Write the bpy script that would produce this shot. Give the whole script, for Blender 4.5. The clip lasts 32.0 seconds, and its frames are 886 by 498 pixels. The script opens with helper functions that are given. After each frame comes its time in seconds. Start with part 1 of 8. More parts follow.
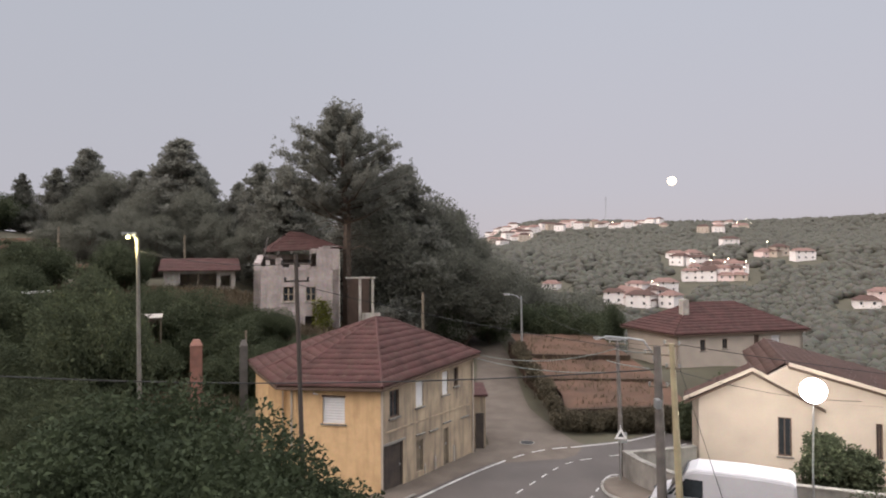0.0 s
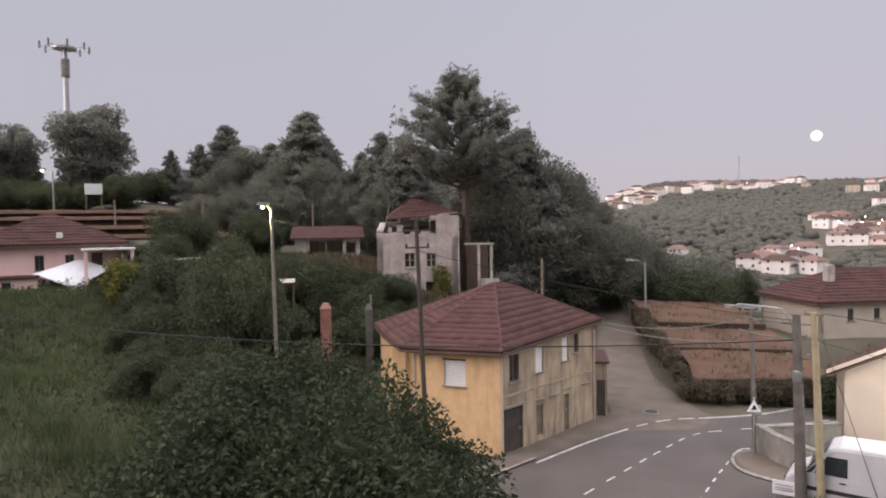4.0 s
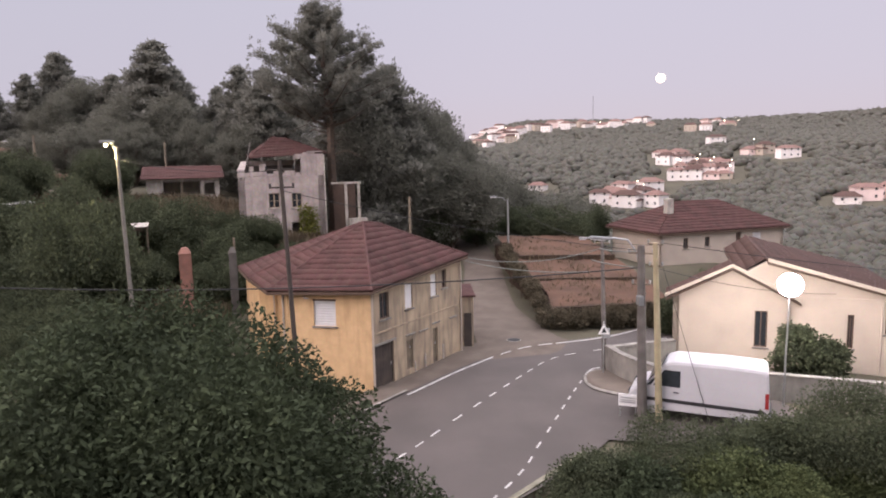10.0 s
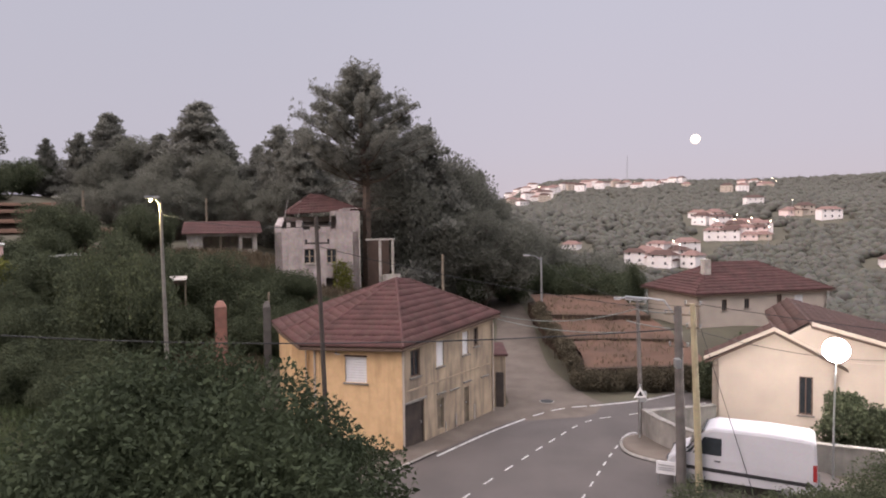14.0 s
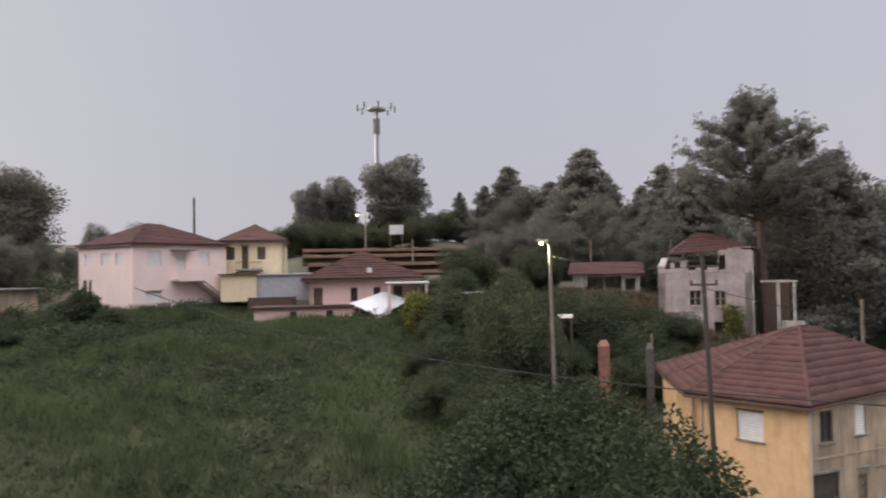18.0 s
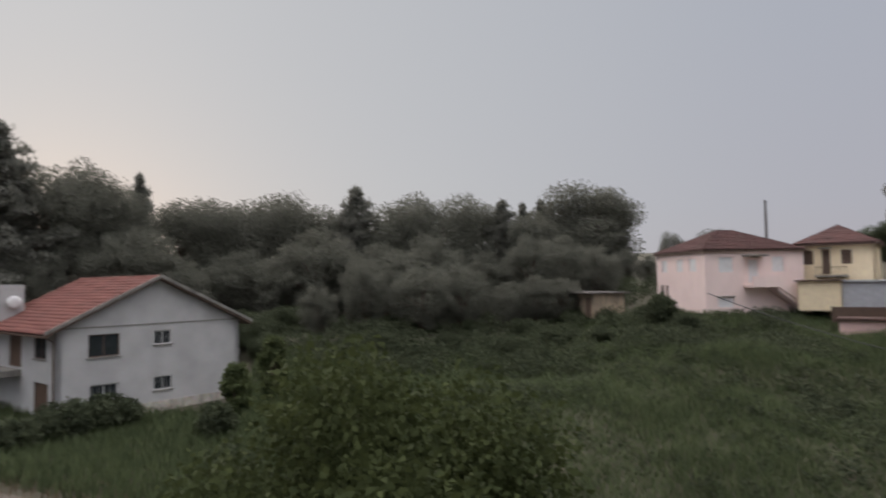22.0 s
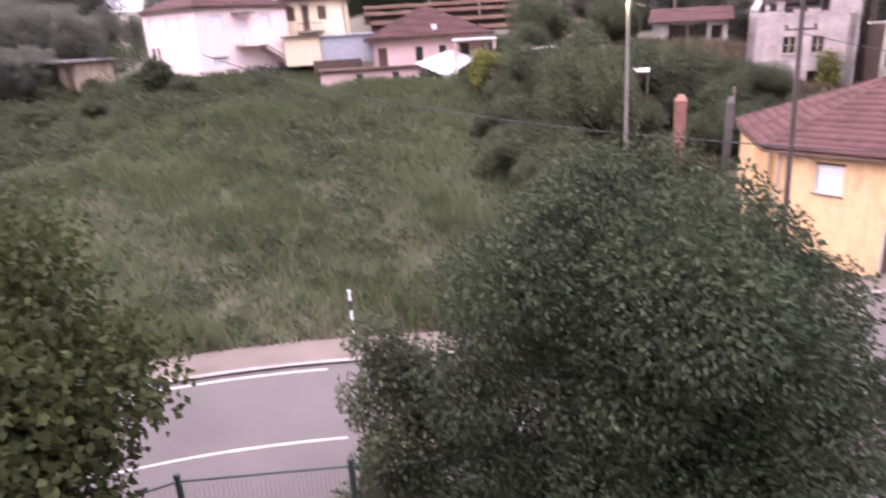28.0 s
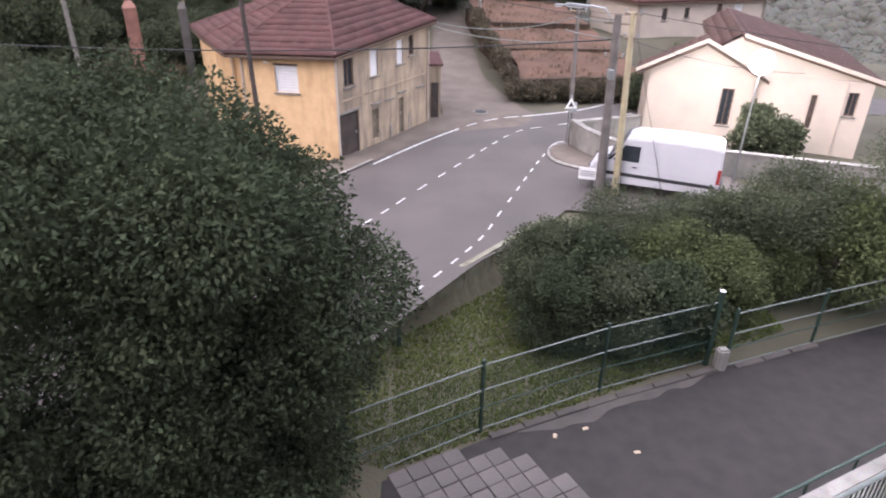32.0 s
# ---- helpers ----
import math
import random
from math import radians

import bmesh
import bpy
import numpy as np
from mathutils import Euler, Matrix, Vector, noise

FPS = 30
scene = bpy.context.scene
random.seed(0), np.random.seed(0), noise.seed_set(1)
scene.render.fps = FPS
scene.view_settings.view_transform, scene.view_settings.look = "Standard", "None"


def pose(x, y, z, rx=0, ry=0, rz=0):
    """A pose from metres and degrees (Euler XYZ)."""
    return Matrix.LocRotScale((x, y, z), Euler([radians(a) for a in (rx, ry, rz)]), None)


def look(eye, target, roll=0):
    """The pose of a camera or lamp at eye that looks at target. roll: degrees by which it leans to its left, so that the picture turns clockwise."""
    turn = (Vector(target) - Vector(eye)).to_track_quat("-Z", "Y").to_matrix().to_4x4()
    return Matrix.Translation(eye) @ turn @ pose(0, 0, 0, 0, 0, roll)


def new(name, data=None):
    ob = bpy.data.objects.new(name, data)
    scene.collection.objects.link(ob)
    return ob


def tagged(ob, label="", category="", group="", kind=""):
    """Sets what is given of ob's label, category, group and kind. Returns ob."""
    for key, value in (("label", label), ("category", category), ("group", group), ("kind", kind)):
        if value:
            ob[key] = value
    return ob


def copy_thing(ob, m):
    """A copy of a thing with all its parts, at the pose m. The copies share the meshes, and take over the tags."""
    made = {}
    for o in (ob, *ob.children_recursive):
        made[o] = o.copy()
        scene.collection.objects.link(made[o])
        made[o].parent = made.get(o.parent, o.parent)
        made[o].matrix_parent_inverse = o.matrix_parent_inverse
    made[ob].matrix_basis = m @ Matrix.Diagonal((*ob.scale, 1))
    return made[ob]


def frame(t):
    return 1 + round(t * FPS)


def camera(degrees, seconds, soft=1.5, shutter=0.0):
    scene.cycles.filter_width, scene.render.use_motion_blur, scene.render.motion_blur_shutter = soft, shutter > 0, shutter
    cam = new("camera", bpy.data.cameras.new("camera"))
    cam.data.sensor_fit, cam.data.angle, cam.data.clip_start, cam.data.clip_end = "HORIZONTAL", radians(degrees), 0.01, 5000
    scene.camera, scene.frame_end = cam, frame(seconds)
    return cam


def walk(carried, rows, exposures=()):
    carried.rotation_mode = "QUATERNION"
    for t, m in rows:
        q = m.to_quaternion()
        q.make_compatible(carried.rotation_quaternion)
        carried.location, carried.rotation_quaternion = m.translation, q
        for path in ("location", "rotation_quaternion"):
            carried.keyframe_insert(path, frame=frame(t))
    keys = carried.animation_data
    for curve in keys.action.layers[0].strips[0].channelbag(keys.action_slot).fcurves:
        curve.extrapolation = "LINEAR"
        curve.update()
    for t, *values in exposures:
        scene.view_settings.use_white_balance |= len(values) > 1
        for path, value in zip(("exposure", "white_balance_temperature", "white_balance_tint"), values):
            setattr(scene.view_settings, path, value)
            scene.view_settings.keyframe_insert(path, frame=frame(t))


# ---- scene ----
# ---- camera: one standing point on an upper floor, turning ----
EYE = (0.0, 0.0, 10.2)
cam = camera(68.3, 32.0, soft=1.9, shutter=0.5)
TURNS = [  # seconds, then the turn in degrees (Euler XYZ)
    (0.0, 90.84, 0.29, -0.98),
    (0.5, 90.93, 0.40, 0.90),
    (1.0, 90.95, 0.67, 3.95),
    (1.5, 91.12, 0.87, 8.55),
    (2.0, 90.96, 0.95, 10.80),
    (2.5, 89.67, 0.81, 10.93),
    (4.5, 87.89, 0.88, 7.75),
    (5.0, 87.87, 0.65, 5.54),
    (5.5, 87.81, 0.35, 3.68),
    (6.0, 87.77, 0.03, 1.79),
    (6.5, 87.16, 0.30, -0.11),
    (7.0, 86.27, 0.42, -1.45),
    (7.5, 85.43, 0.72, -2.30),
    (8.0, 84.42, 1.25, -2.55),
    (8.5, 84.06, 1.21, -2.50),
    (9.0, 82.62, 1.16, -2.49),
    (9.5, 82.38, 1.16, -2.50),
    (10.0, 82.38, 1.27, -2.21),
    (10.5, 81.45, 0.91, 0.25),
    (11.0, 81.34, 0.78, 0.55),
    (11.5, 82.87, 0.81, 0.68),
    (12.0, 84.23, 0.72, 0.55),
    (12.5, 85.51, 0.88, 0.45),
    (13.0, 86.04, 0.80, 0.25),
    (13.5, 86.57, 0.77, 0.26),
    (15.5, 90.46, 0.34, 6.42),
    (16.0, 90.95, 0.33, 10.02),
    (16.5, 91.19, 0.45, 16.12),
    (17.0, 91.26, 0.54, 22.57),
    (17.5, 91.44, 0.98, 28.34),
    (18.0, 91.52, 1.03, 33.38),
    (18.5, 91.41, 0.82, 38.16),
    (19.0, 91.49, 1.17, 41.69),
    (19.5, 91.51, 0.96, 44.78),
    (20.0, 91.03, 0.78, 50.77),
    (20.5, 91.07, 0.89, 56.88),
    (21.0, 91.38, 0.99, 64.85),
    (21.5, 91.56, 1.16, 71.51),
    (22.0, 92.88, 0.92, 80.65),
    (22.5, 94.64, 0.74, 86.14),
    (23.0, 95.15, 0.82, 93.37),
    (23.5, 95.03, 1.08, 95.33),
    (24.0, 94.18, 1.31, 95.49),
    (24.5, 89.03, 1.92, 91.80),
    (26.5, 81.89, 5.57, 63.88),
    (27.0, 79.67, 3.87, 54.96),
    (27.5, 75.73, 3.09, 46.32),
    (28.0, 70.95, 3.2, 39.05),
    (28.5, 66.39, 1.08, 32.07),
    (29.0, 62.67, 0.65, 27.66),
    (29.5, 60.70, -0.44, 23.26),
    (30.0, 60.20, -3.13, 17.25),
    (30.5, 60.63, -2.95, 10.91),
    (31.0, 61.50, -2.51, 5.00),
    (31.5, 62.15, -1.34, -0.77),
    (32.0, 62.47, -0.87, -4.63),
]
EXPOSURE = [
    (0.0, 0.6, 6500, 11), (2.0, 0.65, 6500, 12), (5.0, 0.6, 6500, 16), (7.0, 0.65, 6400, 16), (9.0, 0.72, 6450, 21), (11.0, 0.85, 6450, 20), (13.0, 0.72, 6500, 20), (16.0, 0.65, 6500, 14),
    (19.0, 0.6, 6450, 12), (22.0, 0.35, 6400, 10), (23.0, 0.3, 6450, 10), (24.5, 0.35, 6450, 10), (26.5, 1.15, 6150, 30), (27.0, 1.55, 6150, 34), (28.0, 1.95, 6150, 38), (29.0, 1.72, 6200, 31), (30.0, 1.52, 6050, 29), (31.0, 1.28, 6000, 22), (32.0, 1.32, 5900, 20),

]
walk(cam, [(t, pose(*EYE, rx, ry, rz)) for t, rx, ry, rz in TURNS], EXPOSURE)

# ---- world: clear sky at dusk, the glow where the sun went down ----
GLOW = 248.0  # compass turn of the glow, degrees clockwise from +y
world = bpy.data.worlds.new("dusk_sky")
scene.world = world
world.use_nodes = True
wn, wl = world.node_tree.nodes, world.node_tree.links
wn.clear()
w_out, w_bg = wn.new("ShaderNodeOutputWorld"), wn.new("ShaderNodeBackground")
w_sky = wn.new("ShaderNodeTexSky")
w_sky.sky_type, w_sky.sun_disc = "NISHITA", False
w_sky.sun_elevation, w_sky.sun_rotation = radians(3.0), radians(GLOW)
w_sky.air_density, w_sky.dust_density = 1.0, 2.0
w_co, w_sep = wn.new("ShaderNodeTexCoord"), wn.new("ShaderNodeSeparateXYZ")
wl.new(w_co.outputs["Generated"], w_sep.inputs[0])
w_el = wn.new("ShaderNodeValToRGB")  # colour by height over the horizon
for k, (p, c) in enumerate(((0.0, (0.365, 0.335, 0.355)), (0.10, (0.352, 0.342, 0.38)), (0.42, (0.335, 0.352, 0.40)), (1.0, (2.65, 2.56, 2.62)))):
    e = w_el.color_ramp.elements[k] if k < 2 else w_el.color_ramp.elements.new(p)
    e.position, e.color = p, (*c, 1)
wl.new(w_sep.outputs["Z"], w_el.inputs[0])
w_dot = wn.new("ShaderNodeVectorMath")
w_dot.operation = "DOT_PRODUCT"
w_dot.inputs[1].default_value = (math.sin(radians(GLOW)), math.cos(radians(GLOW)), 0.12)
wl.new(w_co.outputs["Generated"], w_dot.inputs[0])
w_map = wn.new("ShaderNodeMapRange")
w_map.interpolation_type = "SMOOTHSTEP"
w_map.inputs["From Min"].default_value, w_map.inputs["From Max"].default_value = 0.4, 1.0
wl.new(w_dot.outputs["Value"], w_map.inputs["Value"])
w_glow = wn.new("ShaderNodeMix")
w_glow.data_type = "RGBA"
w_glow.inputs[7].default_value = (0.45, 0.45, 0.455, 1)
wl.new(w_map.outputs[0], w_glow.inputs[0])
wl.new(w_el.outputs[0], w_glow.inputs[6])
w_dim = wn.new("ShaderNodeVectorMath")  # the dull quarter of the sky between moonrise and afterglow
w_dim.operation = "DOT_PRODUCT"
w_dim.inputs[1].default_value = (math.sin(radians(-52)) * 0.94, math.cos(radians(-52)) * 0.94, 0.34)
wl.new(w_co.outputs["Generated"], w_dim.inputs[0])
w_dm = wn.new("ShaderNodeMapRange")
w_dm.interpolation_type = "SMOOTHSTEP"
w_dm.inputs["From Min"].default_value, w_dm.inputs["From Max"].default_value = 0.45, 1.0
w_dm.inputs["To Max"].default_value = 0.34
wl.new(w_dim.outputs["Value"], w_dm.inputs["Value"])
w_dull = wn.new("ShaderNodeMix")
w_dull.data_type = "RGBA"
w_dull.inputs[7].default_value = (0.262, 0.277, 0.312, 1)
wl.new(w_dm.outputs[0], w_dull.inputs[0])
wl.new(w_glow.outputs[2], w_dull.inputs[6])
w_mix = wn.new("ShaderNodeMix")
w_mix.data_type = "RGBA"
w_mix.inputs[0].default_value = 0.006
wl.new(w_dull.outputs[2], w_mix.inputs[6])
wl.new(w_sky.outputs[0], w_mix.inputs[7])
wl.new(w_mix.outputs[2], w_bg.inputs[0])
w_bg.inputs[1].default_value = 1.0
wl.new(w_bg.outputs[0], w_out.inputs[0])
sun_data = bpy.data.lights.new("sun", "SUN")
sun_data.energy, sun_data.angle, sun_data.color = 2.1, radians(50), (1.0, 0.86, 0.80)
sun = new("sun", sun_data)
sun.matrix_world = look((0, 0, 60), (-60 * math.sin(radians(GLOW)), -60 * math.cos(radians(GLOW)), 60 - 22))

# ---- materials ----
def tint(c, f):
    return tuple(min(1.0, v * f) for v in c)


def surface(name, col, col2=None, rough=0.8, scale=3.0, fine=40.0, bump=0.15, metal=0.0, spread=0.0, streaks=0.0, streak_col=(0.06, 0.055, 0.05)):
    """Two-scale procedural surface: broad stains, fine grain, bump; spread varies whole objects; streaks run down walls."""
    m = bpy.data.materials.new(name)
    m.use_nodes = True
    n, l = m.node_tree.nodes, m.node_tree.links
    b = n["Principled BSDF"]
    b.inputs["Roughness"].default_value, b.inputs["Metallic"].default_value = rough, metal
    co = n.new("ShaderNodeTexCoord")
    a, f = n.new("ShaderNodeTexNoise"), n.new("ShaderNodeTexNoise")
    a.inputs["Scale"].default_value, a.inputs["Detail"].default_value = scale, 5
    f.inputs["Scale"].default_value, f.inputs["Detail"].default_value = fine, 3
    l.new(co.outputs["Object"], a.inputs["Vector"])
    l.new(co.outputs["Object"], f.inputs["Vector"])
    r = n.new("ShaderNodeValToRGB")
    r.color_ramp.elements[0].position, r.color_ramp.elements[1].position = 0.32, 0.68
    r.color_ramp.elements[0].color = (*(col2 or tint(col, 0.72)), 1)
    r.color_ramp.elements[1].color = (*col, 1)
    l.new(a.outputs["Fac"], r.inputs[0])
    g = n.new("ShaderNodeMix")
    g.data_type, g.blend_type = "RGBA", "OVERLAY"
    g.inputs[0].default_value = 0.35
    l.new(r.outputs[0], g.inputs[6])
    l.new(f.outputs["Color"], g.inputs[7])
    hs = n.new("ShaderNodeHueSaturation")
    hs.inputs["Saturation"].default_value = 0.95
    l.new(g.outputs[2], hs.inputs["Color"])
    last = hs.outputs[0]
    if streaks:
        mp, st, sr, sx = n.new("ShaderNodeMapping"), n.new("ShaderNodeTexNoise"), n.new("ShaderNodeValToRGB"), n.new("ShaderNodeMix")
        mp.inputs["Scale"].default_value = (2.2, 2.2, 0.35)
        st.inputs["Scale"].default_value, st.inputs["Detail"].default_value = 1.4, 6
        l.new(co.outputs["Object"], mp.inputs[0])
        l.new(mp.outputs[0], st.inputs["Vector"])
        sr.color_ramp.elements[0].position, sr.color_ramp.elements[1].position = 0.48, 0.72
        sr.color_ramp.elements[0].color, sr.color_ramp.elements[1].color = (0, 0, 0, 1), (streaks, streaks, streaks, 1)
        l.new(st.outputs["Fac"], sr.inputs[0])
        sx.data_type = "RGBA"
        sx.inputs[7].default_value = (*streak_col, 1)
        l.new(sr.outputs[0], sx.inputs[0])
        l.new(last, sx.inputs[6])
        last = sx.outputs[2]
    if spread:
        oi, mr, h2 = n.new("ShaderNodeObjectInfo"), n.new("ShaderNodeMapRange"), n.new("ShaderNodeHueSaturation")
        mr.inputs["To Min"].default_value, mr.inputs["To Max"].default_value = 1 - spread, 1 + spread
        l.new(oi.outputs["Random"], mr.inputs["Value"])
        l.new(mr.outputs[0], h2.inputs["Value"])
        l.new(last, h2.inputs["Color"])
        last = h2.outputs[0]
    l.new(last, b.inputs["Base Color"])
    if bump:
        bp = n.new("ShaderNodeBump")
        bp.inputs["Strength"].default_value, bp.inputs["Distance"].default_value = bump, 0.02
        l.new(f.outputs["Fac"], bp.inputs["Height"])
        l.new(bp.outputs[0], b.inputs["Normal"])
    return m


def leafy(name, col, col2, through_light=0.25):
    """Foliage: colour varies from leaf to leaf; a little light passes through."""
    m = bpy.data.materials.new(name)
    m.use_nodes = True
    n, l = m.node_tree.nodes, m.node_tree.links
    b = n["Principled BSDF"]
    geo, no, r = n.new("ShaderNodeNewGeometry"), n.new("ShaderNodeTexNoise"), n.new("ShaderNodeValToRGB")
    co = n.new("ShaderNodeTexCoord")
    no.inputs["Scale"].default_value = 1.5
    l.new(co.outputs["Object"], no.inputs["Vector"])
    ad = n.new("ShaderNodeMath")
    ad.operation = "MULTIPLY_ADD"
    ad.inputs[1].default_value = 0.25
    l.new(geo.outputs["Random Per Island"], ad.inputs[0])
    l.new(no.outputs["Fac"], ad.inputs[2])
    sh = n.new("ShaderNodeMath")
    sh.operation = "SUBTRACT"
    sh.inputs[1].default_value = 0.125
    l.new(ad.outputs[0], sh.inputs[0])
    r.color_ramp.elements[0].position, r.color_ramp.elements[1].position = 0.3, 0.72
    r.color_ramp.elements[0].color, r.color_ramp.elements[1].color = (*col, 1), (*col2, 1)
    l.new(sh.outputs[0], r.inputs[0])
    l.new(r.outputs[0], b.inputs["Base Color"])
    b.inputs["Roughness"].default_value = 0.8
    b.inputs["Specular IOR Level"].default_value = 0.08
    tr, mx = n.new("ShaderNodeBsdfTranslucent"), n.new("ShaderNodeMixShader")
    mx.inputs[0].default_value = through_light
    l.new(r.outputs[0], tr.inputs[0])
    l.new(b.outputs[0], mx.inputs[1])
    l.new(tr.outputs[0], mx.inputs[2])
    l.new(mx.outputs[0], n["Material Output"].inputs[0])
    return m


def glowing(name, col, power):
    m = bpy.data.materials.new(name)
    m.use_nodes = True
    b = m.node_tree.nodes["Principled BSDF"]
    b.inputs["Base Color"].default_value = (*col, 1)
    b.inputs["Emission Color"].default_value, b.inputs["Emission Strength"].default_value = (*col, 1), power
    return m


def glazing(name):
    m = surface(name, (0.03, 0.035, 0.04), rough=0.08, bump=0.0)
    m.node_tree.nodes["Principled BSDF"].inputs["Specular IOR Level"].default_value = 0.8
    return m


